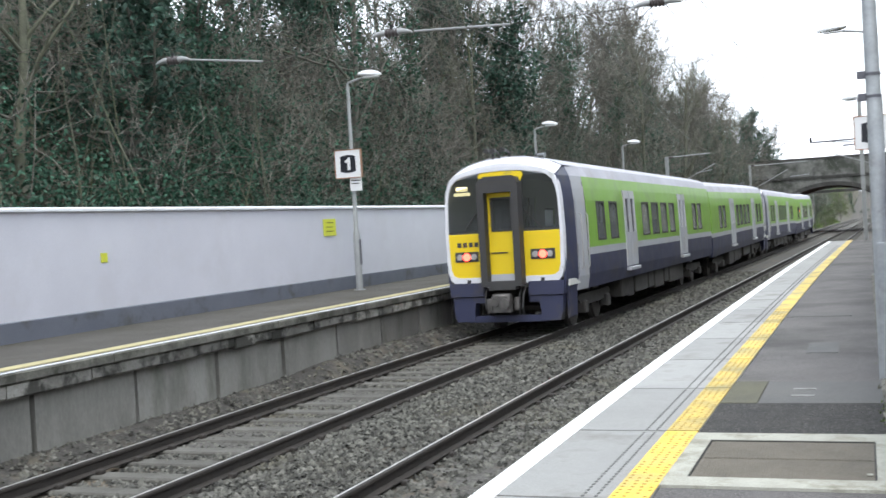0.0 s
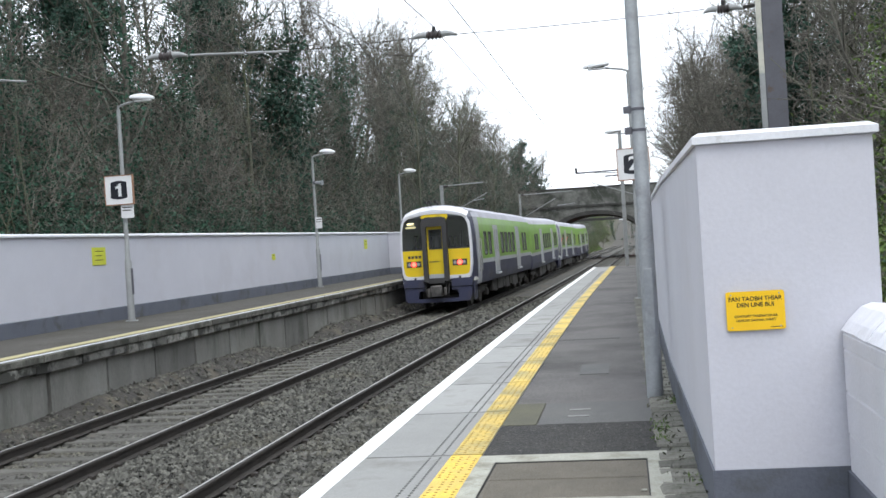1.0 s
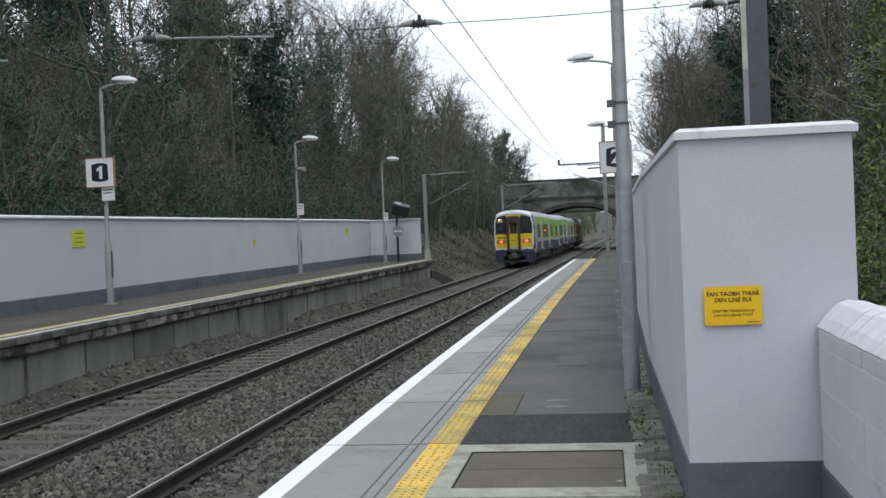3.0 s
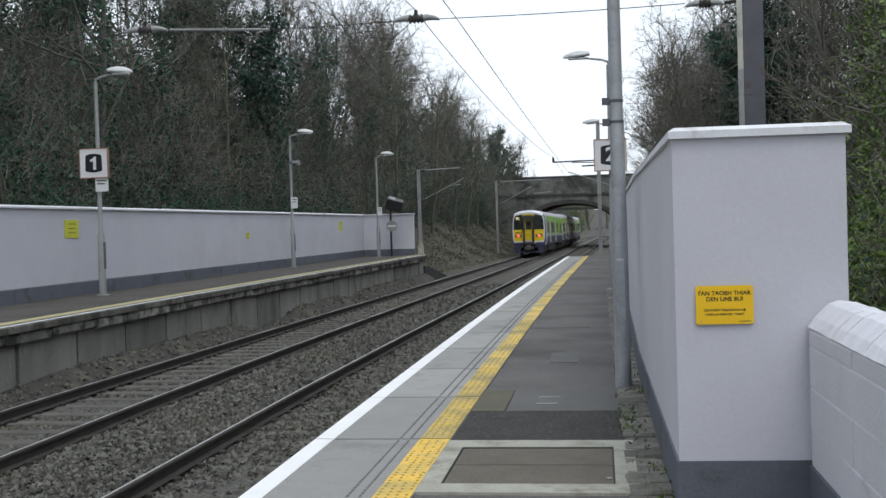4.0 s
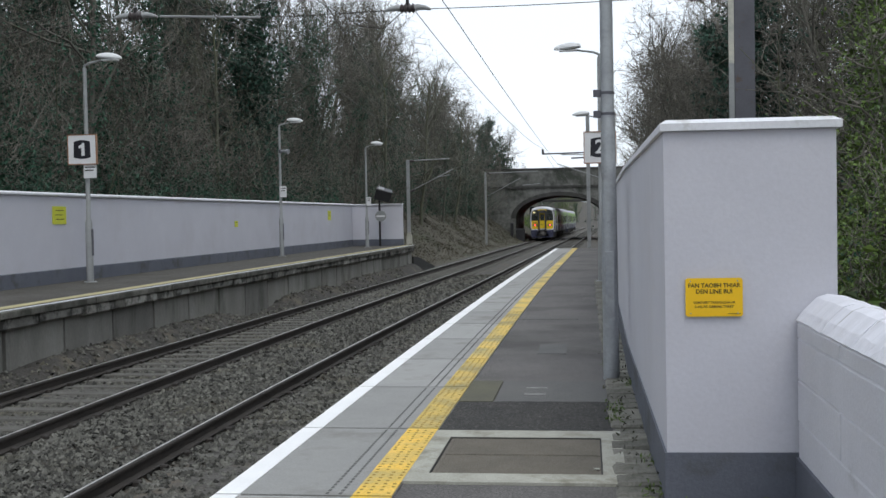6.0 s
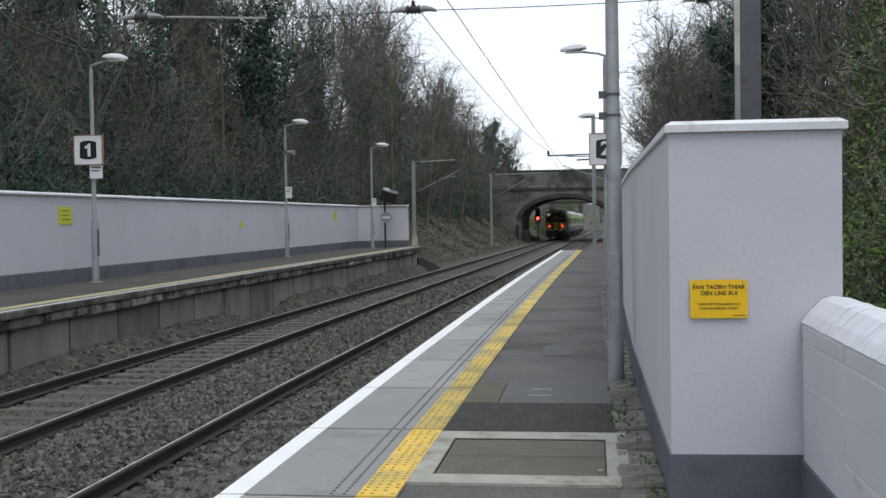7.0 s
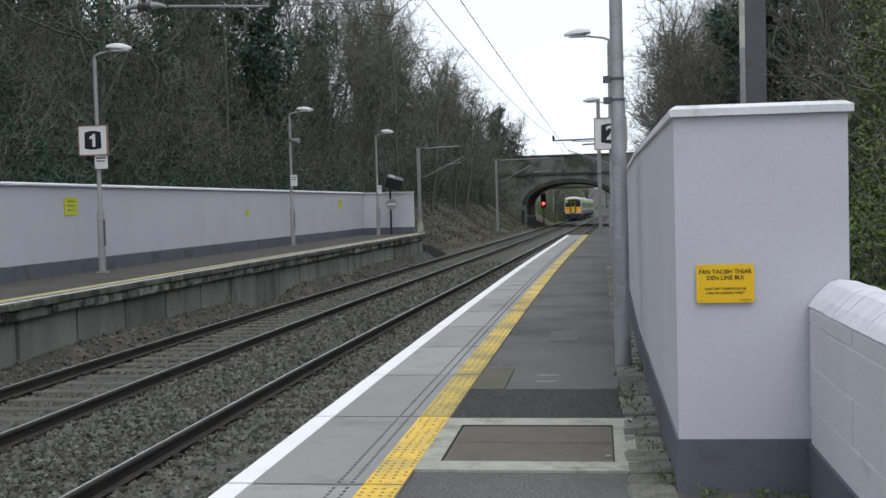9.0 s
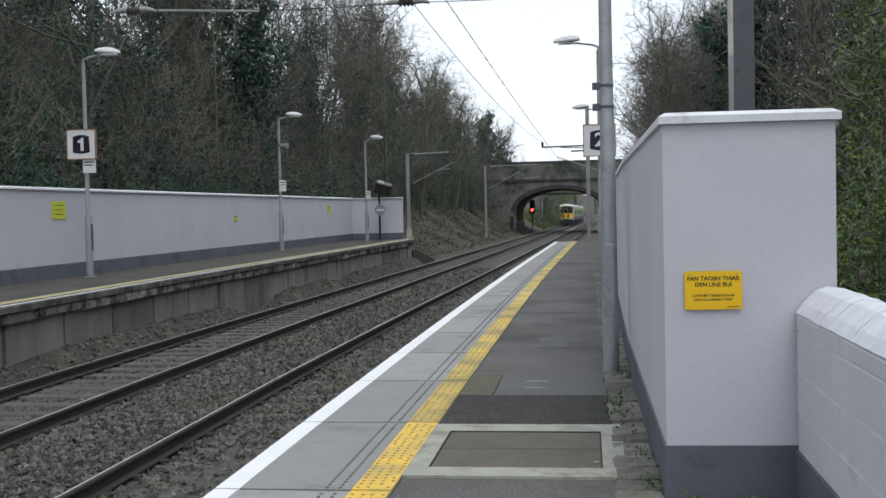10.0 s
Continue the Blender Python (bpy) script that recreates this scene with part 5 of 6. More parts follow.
rngv = np.random.default_rng(11)
bare = [tree_thing("tree", "tall bare winter tree with fine brown twigs", "tree", rngv, height=h, spread=s, limbs=16, subs=6, twigs=5, fine=1, r0=0.13, low=0.2, ivy=iv, bark=bk, limb_ivy=iv, wiggle=0.3)
        for h, s, iv, bk in ((11.5, 5.0, 700, "bark"), (12.5, 4.6, 0, "bark_pale"))]
ivied = [tree_thing("tree", "ivy-clad bare tree with dark green sleeve of leaves", "tree", rngv, height=h, spread=3.8, limbs=14, subs=5, twigs=5, fine=1, ivy=n, ivy_top=0.85, ivy_r=r, r0=0.13, leaf=0.115, low=0.25, limb_ivy=n, limb_top=9.5)
         for h, n, r in ((12.0, 2300, 0.55), (9.5, 2300, 0.65))]
shrub = [tree_thing("shrub", "tangled bare brown shrub on the bank", "shrub", rngv, height=h, spread=2.8, limbs=14, subs=5, twigs=3, fine=1, r0=0.045, low=0.02, lean=0.3, wiggle=0.35, bark="twig", leaf=0.10, crown_leaves=1100, group="shrubs of the cutting")
         for h in (3.6, 4.8)]
ever = tree_thing("tree", "dark evergreen tree with drooping sprays", "tree", rngv, height=10.5, spread=2.8, limbs=26, subs=6, twigs=1, fine=0, r0=0.16, low=0.12, ivy=1000, ivy_top=0.98, ivy_r=1.0, leafmat="pine", leaf=0.19, crown_leaves=6500)
thicket = tree_thing("thicket", "tall brown thicket of bare twigs", "thicket", rngv, height=9.0, spread=3.9, limbs=22, subs=6, twigs=4, fine=1, r0=0.07, low=0.04, lean=0.2, wiggle=0.33, bark="bark", group="thickets of the cutting")
crowned = [tree_thing("tree", "bare tree with a broad round crown of fine twigs", "tree", rngv, height=12.0, spread=5.2, limbs=20, subs=7, twigs=6, fine=2, r0=0.17, low=0.3, wiggle=0.33, bark="bark", ivy=iv, limb_ivy=iv, leaf=0.12) for iv in (0, 900)]
bush = tree_thing("shrub", "leafy green shrub overhanging the wall", "shrub", rngv, height=3.4, spread=1.7, limbs=18, subs=6, twigs=1, fine=0, r0=0.03, low=0.02, lean=0.3, wiggle=0.35, bark="twig", leafmat="laurel", leaf=0.06, crown_leaves=4600, group="shrubs of the cutting")


def plant(proto, x, y, scale=1.0, turn=None, sink=0.1, copy=True):
    m = pose(x, y, ground_z(x, y) - sink, rngv.normal() * 2, rngv.normal() * 2, rngv.uniform(0, 360) if turn is None else turn)
    if copy:
        ob = copy_thing(proto, m)
    else:
        ob = proto
        ob.matrix_basis = m
    s = scale * rngv.uniform(0.92, 1.08)
    ob.scale = (s, s, s)
    return ob


used = set()


def grow_at(proto, u, y, scale=1.0):
    first_time = proto.name not in used
    used.add(proto.name)
    return plant(proto, u + bend(y), y, scale, copy=not first_time)


# far bank above the platform wall
for y in np.arange(-4, 128, 5.2):
    for row, u in enumerate((-16.2, -20.0, -24.5)):
        near_toe = y > 56
        yy, uu = y + rngv.uniform(-2, 2), u + rngv.uniform(-1.6, 1.6) + (1.8 if near_toe else 0)
        pick = rngv.random()
        sc = rngv.uniform(0.9, 1.15) * (0.93 if 40 < y < 92 else 1.0)
        if y > 95:
            sc *= 0.92
        if row == 2 and y > 55 or y < (9, 14, 20)[row]:
            continue
        if pick < 0.40:
            grow_at(ivied[int(rngv.integers(2))], uu, yy, sc)
        elif pick < 0.88:
            grow_at(bare[int(rngv.integers(2))], uu, yy, sc)
        else:
            grow_at(ever, uu, yy, sc * 0.9)
for y in np.arange(25, 60, 4.5):
    grow_at(ivied[int(rngv.integers(2))], -28 + rngv.uniform(-2, 2), y + rngv.uniform(-1.5, 1.5), rngv.uniform(1.0, 1.25))
for y in np.arange(8, 126, 4.6):
    u = -15.0 if y < 54 else -13.2
    grow_at(shrub[int(rngv.integers(2))], u + rngv.uniform(-1.0, 0.5), y + rngv.uniform(-1, 1), rngv.uniform(0.8, 1.15))
    if y < 62:
        grow_at(shrub[int(rngv.integers(2))], u - 3.4 + rngv.uniform(-1.2, 1.2), y + rngv.uniform(-1, 1), rngv.uniform(0.8, 1.2))
# tall thickets that close the view along the far bank
for u, y, s in ((-14.0, 62, 1.9), (-17.5, 66, 2.2), (-15.0, 72, 2.1), (-13.2, 79, 2.0), (-17.0, 81, 2.3), (-14.5, 88, 2.2), (-19.0, 90, 2.4), (-13.0, 96, 2.0), (-16.5, 100, 2.3), (-14.0, 106, 2.1), (-12.6, 113, 1.9), (-16.0, 115, 2.3), (-12.0, 121, 1.7), (-14.5, 125, 2.0), (-20.5, 72, 2.3), (-16.0, 76, 2.5), (-18.5, 85, 2.6), (-15.5, 93, 2.4), (-19.5, 60, 2.5), (-17.0, 54, 2.0), (-19.5, 46, 2.1), (-16.5, 40, 1.7)):
    grow_at(thicket, u - (1.2 if y > 92 else 0), y, s * 0.5)
for u, y, p, s in ((-19.5, 52, ever, 1.0), (-22, 58, ever, 1.1), (-24, 64, ivied[0], 1.1), (-21, 55, thicket, 1.2), (-18, 48, thicket, 1.0), (-20.5, 40, ivied[0], 1.1), (-18.5, 56, thicket, 1.2), (-16.8, 60, thicket, 1.05)):
    grow_at(p, u, y, s)
for u, y, s in ((4.0, 41, 1.7), (5.4, 48, 2.0), (6.4, 33, 1.9), (7.4, 26, 1.9), (3.6, 54, 1.7), (6.5, 60, 2.0), (9.5, 24.5, 1.8)):
    grow_at(thicket, u, y, s * 0.48)
# trees about the bridge
for u, y, p, s in ((-15.5, 112, ever, 0.8), (-15.8, 121, ever, 0.75), (-16.5, 118, ivied[1], 0.85), (-17.0, 127, ivied[1], 0.7), (-14.0, 153, ever, 1.0), (-15.7, 151.5, ever, 1.1), (-12.8, 155, crowned[0], 0.62), (-17.5, 155, ever, 1.1), (-15.5, 158, crowned[0], 0.9), (-9.2, 160, bare[0], 0.6), (-10, 172, shrub[1], 1.2),
                   (4.5, 122, ivied[1], 0.8), (5.5, 110, shrub[1], 1.3), (3.2, 127, ivied[1], 0.65), (6, 160, bare[1], 0.7), (5, 175, shrub[1], 1.4), (-9, 185, shrub[0], 1.5), (-10.5, 200, bare[0], 0.7),
                   (6, 200, bare[0], 0.8), (4.5, 190, shrub[0], 1.5), (-9.5, 215, shrub[1], 1.5), (-4, 335, bare[0], 1.0), (2, 338, ivied[0], 0.9), (-9, 332, ivied[1], 1.0), (7, 335, bare[1], 1.0), (-1, 345, ivied[1], 1.1)):
    grow_at(p, u, y, s)
for u, y, s in ((-9.0, 178, 1.1), (-8.6, 190, 1.2), (-10.3, 238, 2.4), (-9.6, 250, 2.2)):
    grow_at(bush, u, y, s)
# round crowns along the skyline of the far bank
for u, y, k, s in ((-18.4, 73, 0, 1.0), (-18.0, 80, 0, 1.08), (-18.2, 87, 1, 1.1), (-18.2, 94, 0, 1.12), (-17.4, 101, 0, 0.92), (-16.6, 107, 1, 0.8), (-16.2, 113, 0, 0.68), (-15.0, 119, 0, 0.6), (-14.4, 125, 1, 0.5)):
    grow_at(crowned[k], u, y, s)
# near bank, behind the tall wall
for u, y, p, s in ((3.4, 30, thicket, 0.62), (4.6, 36, bare[1], 0.72), (3.6, 43, thicket, 0.75), (5.2, 50, bare[1], 0.85), (4.4, 58, bare[1], 0.8), (6.5, 27, bare[1], 0.9), (3.5, 32.5, ever, 0.66), (8.2, 20, bare[1], 0.95),
                   (8.0, 33, ivied[0], 0.95), (9.5, 25, ivied[1], 1.1), (10.5, 17.5, bare[0], 0.95), (12.5, 21, ivied[0], 1.0), (7.5, 44, ivied[0], 0.9), (7.0, 66, bare[0], 0.9), (5.0, 74, bare[1], 0.8), (6.0, 90, ivied[0], 0.8), (5.4, 100, bare[0], 0.8),
                   (7.6, 22, shrub[1], 1.2), (3.2, 52, shrub[1], 1.0), (3.0, 62, shrub[0], 1.1), (3.2, 80, shrub[1], 1.1),
                   (2.35, 9.0, bush, 0.5), (3.3, 11.4, bush, 0.8), (4.1, 14.2, bush, 0.95), (5.6, 18.6, bush, 1.25), (4.75, 18.0, bush, 1.2), (7.0, 22.5, bush, 1.5), (2.6, 48, thicket, 0.6), (2.3, 58, thicket, 0.6), (2.7, 36, thicket, 0.5), (3.4, 39, thicket, 0.62), (4.3, 33, thicket, 0.75), (4.2, 27, ever, 0.62), (3.0, 30.5, thicket, 0.62), (3.9, 35, thicket, 0.75), (4.9, 39, thicket, 0.85), (3.0, 43, thicket, 0.68), (5.6, 24, thicket, 0.85), (6.6, 29, ivied[1], 0.95), (4.9, 20, thicket, 0.7), (3.4, 31, thicket, 0.58), (3.6, 37, thicket, 0.7), (4.2, 47, crowned[0], 0.7), (4.2, 40, crowned[1], 0.62), (4.6, 57, crowned[0], 0.8), (3.6, 51, crowned[0], 0.7), (3.8, 44, crowned[0], 0.64), (3.6, 61, crowned[1], 0.78), (3.7, 36, crowned[0], 0.5), (3.0, 56, crowned[0], 0.76), (2.9, 48, crowned[1], 0.66), (3.1, 66, crowned[0], 0.85), (5.4, 34, crowned[1], 0.75), (6.4, 43, crowned[0], 0.9)):
    grow_at(p, u, y, s)


# leaf cover and thin stems on the banks
def bank_cover(name, label, count, y0, y1, u0, u1, height, size, material, seed, clump=0.5, slim=0.6):
    r = np.random.default_rng(seed)
    y = r.uniform(y0, y1, count)
    u = u0 + (u1 - u0) * r.random(count)
    patchy = np.array([noise.noise((a * 0.45, b * 0.45, seed)) for a, b in zip(u, y)])
    keep = patchy > r.uniform(-0.6, clump, count)
    y, u = y[keep], u[keep]
    x = u + np.array([bend(t) for t in y])
    z = np.array([ground_z(a, b) for a, b in zip(x, y)])
    z = z + np.abs(r.normal(size=len(z))) * height * (0.6 + patchy[keep])
    ob = new(name, leaf_mesh(name, np.stack([x, y, z], 1), size, V[material], r, slim=slim))
    tagged(ob, label, "undergrowth", kind="stuff")


bank_cover("ivy_cover", "dark ivy carpeting the far bank", 190000, 6, 56, -21.5, -12.4, 0.7, 0.11, "ivy", 21, 0.3)
bank_cover("ivy_cover", "dark ivy carpeting the far bank", 40000, 54, 128, -21, -13.6, 0.6, 0.17, "ivy", 22, 0.3)
bank_cover("ivy_cover", "dark ivy high on the far bank", 40000, 0, 90, -36, -21, 0.9, 0.24, "ivy", 29, 0.2)
bank_cover("ivy_cover", "dark glossy ivy hanging over the foot of the far bank", 60000, 8, 52, -15.8, -12.3, 1.5, 0.095, "ivy", 34, 0.25)
bank_cover("bramble_cover", "withered brambles and leaf litter on the far bank", 45000, 6, 60, -21.5, -12.4, 0.7, 0.13, "bramble", 23, 0.6)
bank_cover("bramble_cover", "withered brambles beyond the far platform", 22000, 53, 128, -18, -10.2, 0.2, 0.14, "bramble", 24, 0.8)
bank_cover("ivy_cover", "dark ivy carpeting the near bank", 26000, 4, 45, 1.9, 11, 0.35, 0.12, "ivy", 25)
bank_cover("bramble_cover", "withered brambles on the near bank", 26000, 4, 60, 1.9, 12, 0.5, 0.11, "bramble", 26, 0.6)
bank_cover("leafy_cover", "fresh green leaves along the near bank", 22000, 6, 18, 1.85, 6.5, 0.5, 0.085, "laurel", 27, 0.2)
bank_cover("rough_grass", "rough pale winter grass on the track side slope", 34000, 53, 130, -14.0, -9.3, 0.10, 0.2, "grass", 28, 0.5, slim=0.12)
bank_cover("green_grass", "fresh green grass bank beyond the bridge", 16000, 162, 240, -14.0, -9.3, 0.12, 0.4, "laurel", 33, 0.3, slim=0.2)


def brushwood(name, label, count, y0, y1, u0, u1, rise, seed):
    """A tangle of fine brown twigs and briars that hangs over a bank, in drifts."""
    r = np.random.default_rng(seed)
    y, u = r.uniform(y0, y1, count), r.uniform(u0, u1, count)
    drift = np.array([noise.noise((a * 0.16, b * 0.16, seed)) + 0.5 * noise.noise((a * 0.5, b * 0.5, seed)) for a, b in zip(u, y)])
    keep = drift > r.uniform(-0.35, 0.35, count)
    y, u, drift = y[keep], u[keep], drift[keep]
    n = len(y)
    x = u + np.array([bend(t) for t in y])
    z = np.array([ground_z(a, b) for a, b in zip(x, y)]) + rise * r.random(n) ** 1.5 * (0.6 + np.clip(drift, 0, 0.8))
    p = np.stack([x, y, z], 1)
    d = r.normal(size=(n, 3)) * np.array([0.7, 0.7, 0.5]) + np.array([0, 0, 0.45])
    d /= np.linalg.norm(d, axis=1)[:, None]
    ln = r.uniform(0.4, 1.3, (n, 1))
    mid = p + d * ln * 0.5
    e = d + r.normal(size=(n, 3)) * 0.35 - np.array([0, 0, 0.25])
    end = mid + e / np.linalg.norm(e, axis=1)[:, None] * ln * 0.5
    rad = r.uniform(0.005, 0.011, (n, 1))
    rows = np.concatenate([np.concatenate([p, mid, rad, rad * 0.8], 1), np.concatenate([mid, end, rad * 0.8, rad * 0.3], 1)])
    v, f = spikes(rows)
    tagged(new(name, np_mesh(name, v, f, V["twig"])), label, "undergrowth", kind="stuff")


brushwood("brushwood", "fine brown twigs and briars hanging over the far bank", 40000, 22, 60, -21, -13.6, 4.5, 51)
brushwood("brushwood", "fine brown twigs and briars beyond the far platform", 34000, 56, 126, -20, -13.2, 5.0, 52)
brushwood("brushwood", "fine brown twigs and briars on the near bank", 20000, 20, 60, 3.4, 10, 4.5, 53)


def stems(name, label, count, y0, y1, u0, u1, seed):
    """Thin leaning saplings and hanging stems among the trees."""
    r = np.random.default_rng(seed)
    rows = []
    for _ in range(count):
        y, u = r.uniform(y0, y1), r.uniform(u0, u1)
        x = u + bend(y)
        p = np.array([x, y, ground_z(x, y) - 0.1])
        d = np.array([r.normal() * 0.25, r.normal() * 0.3, 1.0])
        h, rad = r.uniform(2.5, 7.5), r.uniform(0.012, 0.04)
        for k in range(4):
            d = d + r.normal(size=3) * 0.12
            q = p + d / np.linalg.norm(d) * h / 4
            rows.append([*p, *q, rad * (1 - 0.2 * k), rad * (0.8 - 0.2 * k)])
            p = q
    v, f = bars(rows, 4)
    tagged(new(name, np_mesh(name, v, f, V["bark_pale"])), label, "saplings", kind="stuff")


stems("saplings", "thin pale saplings and stems among the trees of the far bank", 260, 4, 110, -19, -13.4, 31)
stems("saplings", "thin pale saplings on the near bank", 110, 6, 60, 2.6, 11, 32)


# ---- lettering ----
def letters(name, text, size, m, material, parent, extrude=0.001):
    cu = bpy.data.curves.new(name, "FONT")
    cu.body, cu.size, cu.align_x, cu.align_y, cu.extrude = text, size, "CENTER", "CENTER", extrude
    cu.resolution_u, cu.offset = 3, size * 0.022
    tmp = bpy.data.objects.new("tmp", cu)
    scene.collection.objects.link(tmp)
    me = bpy.data.meshes.new_from_object(tmp.evaluated_get(bpy.context.evaluated_depsgraph_get()))
    bpy.data.objects.remove(tmp)
    me.materials.clear()
    me.materials.append(material)
    ob = new(name, me)
    ob.parent, ob.matrix_basis = parent, m
    return ob


def squarish(x0, x1, z0, z1, r, n=5):
    """A rectangle with rounded corners and slightly bowed sides."""
    out = []
    for cx, cz, a0 in ((x1 - r, z1 - r, 0), (x0 + r, z1 - r, 90), (x0 + r, z0 + r, 180), (x1 - r, z0 + r, 270)):
        for k in range(n):
            a = radians(a0 + 90 * k / (n - 1))
            out.append((cx + r * math.cos(a), cz + r * math.sin(a)))
    return out


front = lambda u, w, q: (u, q, w)


# ---- platform lamps ----
def lantern(parent, x, y, z, reach):
    """A flattened cobra-head lantern; reach: the way it points along x."""
    b = Bits()
    n, m = 12, 9
    rows = []
    for i in range(m):
        t = i / (m - 1)
        px = x + reach * (t - 0.5) * 0.56
        w = 0.115 * math.sin(math.pi * min(1, 0.12 + 0.88 * t) ** 0.8) ** 0.6 + 0.012
        h = 0.10 * math.sin(math.pi * (0.1 + 0.85 * t)) ** 0.7 + 0.01
        rows.append([(px, y + w * math.cos(6.2832 * k / n), z + 0.03 + h * max(-0.28, math.sin(6.2832 * k / n)) - 0.05 * (t - 0.4)) for k in range(n)])
    b.add([p for r in rows for p in r], [(i * n + k, i * n + (k + 1) % n, (i + 1) * n + (k + 1) % n, (i + 1) * n + k) for i in range(m - 1) for k in range(n)] + [tuple(range(n - 1, -1, -1)), tuple((m - 1) * n + k for k in range(n))])
    head = part("lantern", b, M["lamp_head"], parent, "pale flattened lantern", True)
    b = Bits()
    b.box(x - 0.17, x + 0.2, y - 0.07, y + 0.07, z - 0.045, z - 0.012, ch=0.01)
    part("lens", b, M["sign_white"], head)


def lamp_post(x, y, z0, top, reach, label):
    p = thing("platform_lamp", label, "lamp post", pose(x, y, z0), group="platform lamps")
    h = top - z0
    b = Bits()
    b.tube([(0, 0, -0.02), (0, 0, 1.35), (0, 0, 1.42), (0, 0, h - 0.06)], [0.082, 0.078, 0.052, 0.043], 12)
    b.tube([(0, 0, -0.02), (0, 0, 0.02)], [0.15, 0.14], 12)
    pole = part("pole", b, M["galv_old"], p, smooth=True)
    b = Bits()
    b.box(0.068, 0.09, -0.04, 0.04, 0.6, 1.2, ch=0.006)
    part("access_door", b, M["steel_dark"], pole)
    b = Bits()
    s = 1 if reach > 0 else -1
    b.tube([(0, 0, h - 0.1), (0, 0, h + 0.0), (s * 0.12, 0, h + 0.05), (s * (abs(reach) - 0.2), 0, h + 0.1)], [0.03, 0.03, 0.025, 0.022], 8)
    part("bracket_arm", b, M["galv_old"], p, smooth=True)
    lantern(p, reach, 0, h + 0.13, s)
    return p


lamp_a = lamp_post(-11.16, 23.57, FAR_Z, 4.97, 0.6, "grey steel platform lamp post beside the numbered sign")
lamp_b = lamp_post(-11.08, 39.0, FAR_Z, 4.85, 0.6, "grey steel platform lamp post with a loudspeaker")
lamp_c = lamp_post(-10.06, 49.63, FAR_Z, 4.67, 0.55, "grey steel platform lamp post near the platform end")
lamp_d = lamp_post(0.27, 23.5, 0.0, 4.78, -0.66, "grey steel lamp post carrying a platform number sign")
lamp_e = lamp_post(0.45, 38.0, 0.0, 4.68, -0.66, "grey steel lamp post further along the near platform")


def number_sign(x, y, z, text, label):
    s = thing("platform_sign", label, "sign", pose(x, y, z), group="platform number signs")
    b = Bits()
    b.prism(squarish(-0.325, 0.325, -0.325, 0.325, 0.02), front, -0.03, 0.03)
    part("case", b, M["sign_white"], s)
    b = Bits()
    for x0, x1, z0, z1 in ((-0.34, 0.34, 0.318, 0.336), (-0.34, 0.34, -0.336, -0.318), (-0.34, -0.322, -0.318, 0.318), (0.322, 0.34, -0.318, 0.318)):
        b.box(x0, x1, -0.04, 0.034, z0, z1)
    part("frame", b, M["sign_edge"], s, "thin rusted edging")
    b = Bits()
    poly = []
    for k in range(9):
        t = k / 8
        poly.append((-0.19 + 0.38 * t, 0.175 + 0.035 * math.sin(math.pi * t)))
    for k in range(9):
        t = k / 8
        poly.append((0.2 - 0.4 * t, -0.175 - 0.035 * math.sin(math.pi * t)))
    b.prism(poly, front, -0.0345, -0.028)
    f = part("black_field", b, M["sign_black"], s)
    if text == "1":
        b = Bits()
        b.prism([(-0.012, -0.145), (0.06, -0.145), (0.06, 0.145), (0.015, 0.145), (-0.02, 0.105), (-0.075, 0.08), (-0.075, 0.025), (-0.012, 0.045)], front, -0.039, -0.034)
        part("numeral", b, M["sign_white"], f)
    else:
        letters("numeral", text, 0.40, pose(0, -0.037, 0, 90, 0, 0), M["sign_white"], f, 0.002)
    b = Bits()
    for zz in (0.2, -0.2):
        b.box(-0.06, 0.06, 0.03, 0.12, zz - 0.02, zz + 0.02)
    part("bracket", b, M["galv_old"], s)
    return s


number_sign(-11.2, 23.45, 3.08, "1", "square white sign with a black field and numeral one")
number_sign(0.26, 23.38, 2.82, "2", "square white sign with a black field and numeral two")


def plate(x, y, z, w, h, label, bars_n=2):
    p = thing("small_notice", label, "notice", pose(x, y, z), group="post notices")
    b = Bits()
    b.prism(squarish(-w / 2, w / 2, -h / 2, h / 2, 0.015), front, -0.008, 0.008)
    part("panel", b, M["sign_white"], p)
    for k in range(bars_n):
        b = Bits()
        b.box(-w * 0.38, w * (0.38 - 0.1 * k), -0.011, -0.007, h * (0.3 - 0.22 * k) - 0.012, h * (0.3 - 0.22 * k) + 0.012)
        part("text_bar", b, M["ink"], p)
    b = Bits()
    b.box(-w / 2, -w / 2 + 0.1, 0.008, 0.06, -0.03, 0.03)
    part("clamp", b, M["galv_old"], p)


plate(-11.04, 23.46, 2.59, 0.3, 0.3, "small white notice clamped to the lamp post")
plate(-10.95, 38.9, 2.45, 0.24, 0.4, "small white notice on the second lamp post")
plate(-9.93, 49.5, 2.2, 0.2, 0.38, "small white notice on the third lamp post")


def speaker(x, y, z, sx):
    p = thing("loudspeaker", "small grey horn loudspeaker on a lamp post", "loudspeaker", pose(x, y, z), group="loudspeakers")
    b = Bits()
    b.tube([(0, 0, 0), (sx * 0.12, -0.02, 0.0), (sx * 0.3, -0.06, -0.03)], [0.05, 0.05, 0.1], 10)
    part("horn", b, M["galv"], p, smooth=True)
    b = Bits()
    b.box(-0.07, 0.03, -0.04, 0.04, -0.06, 0.06, ch=0.01)
    part("bracket", b, M["steel_dark"], p)


speaker(-11.02, 38.95, 3.92, 1)


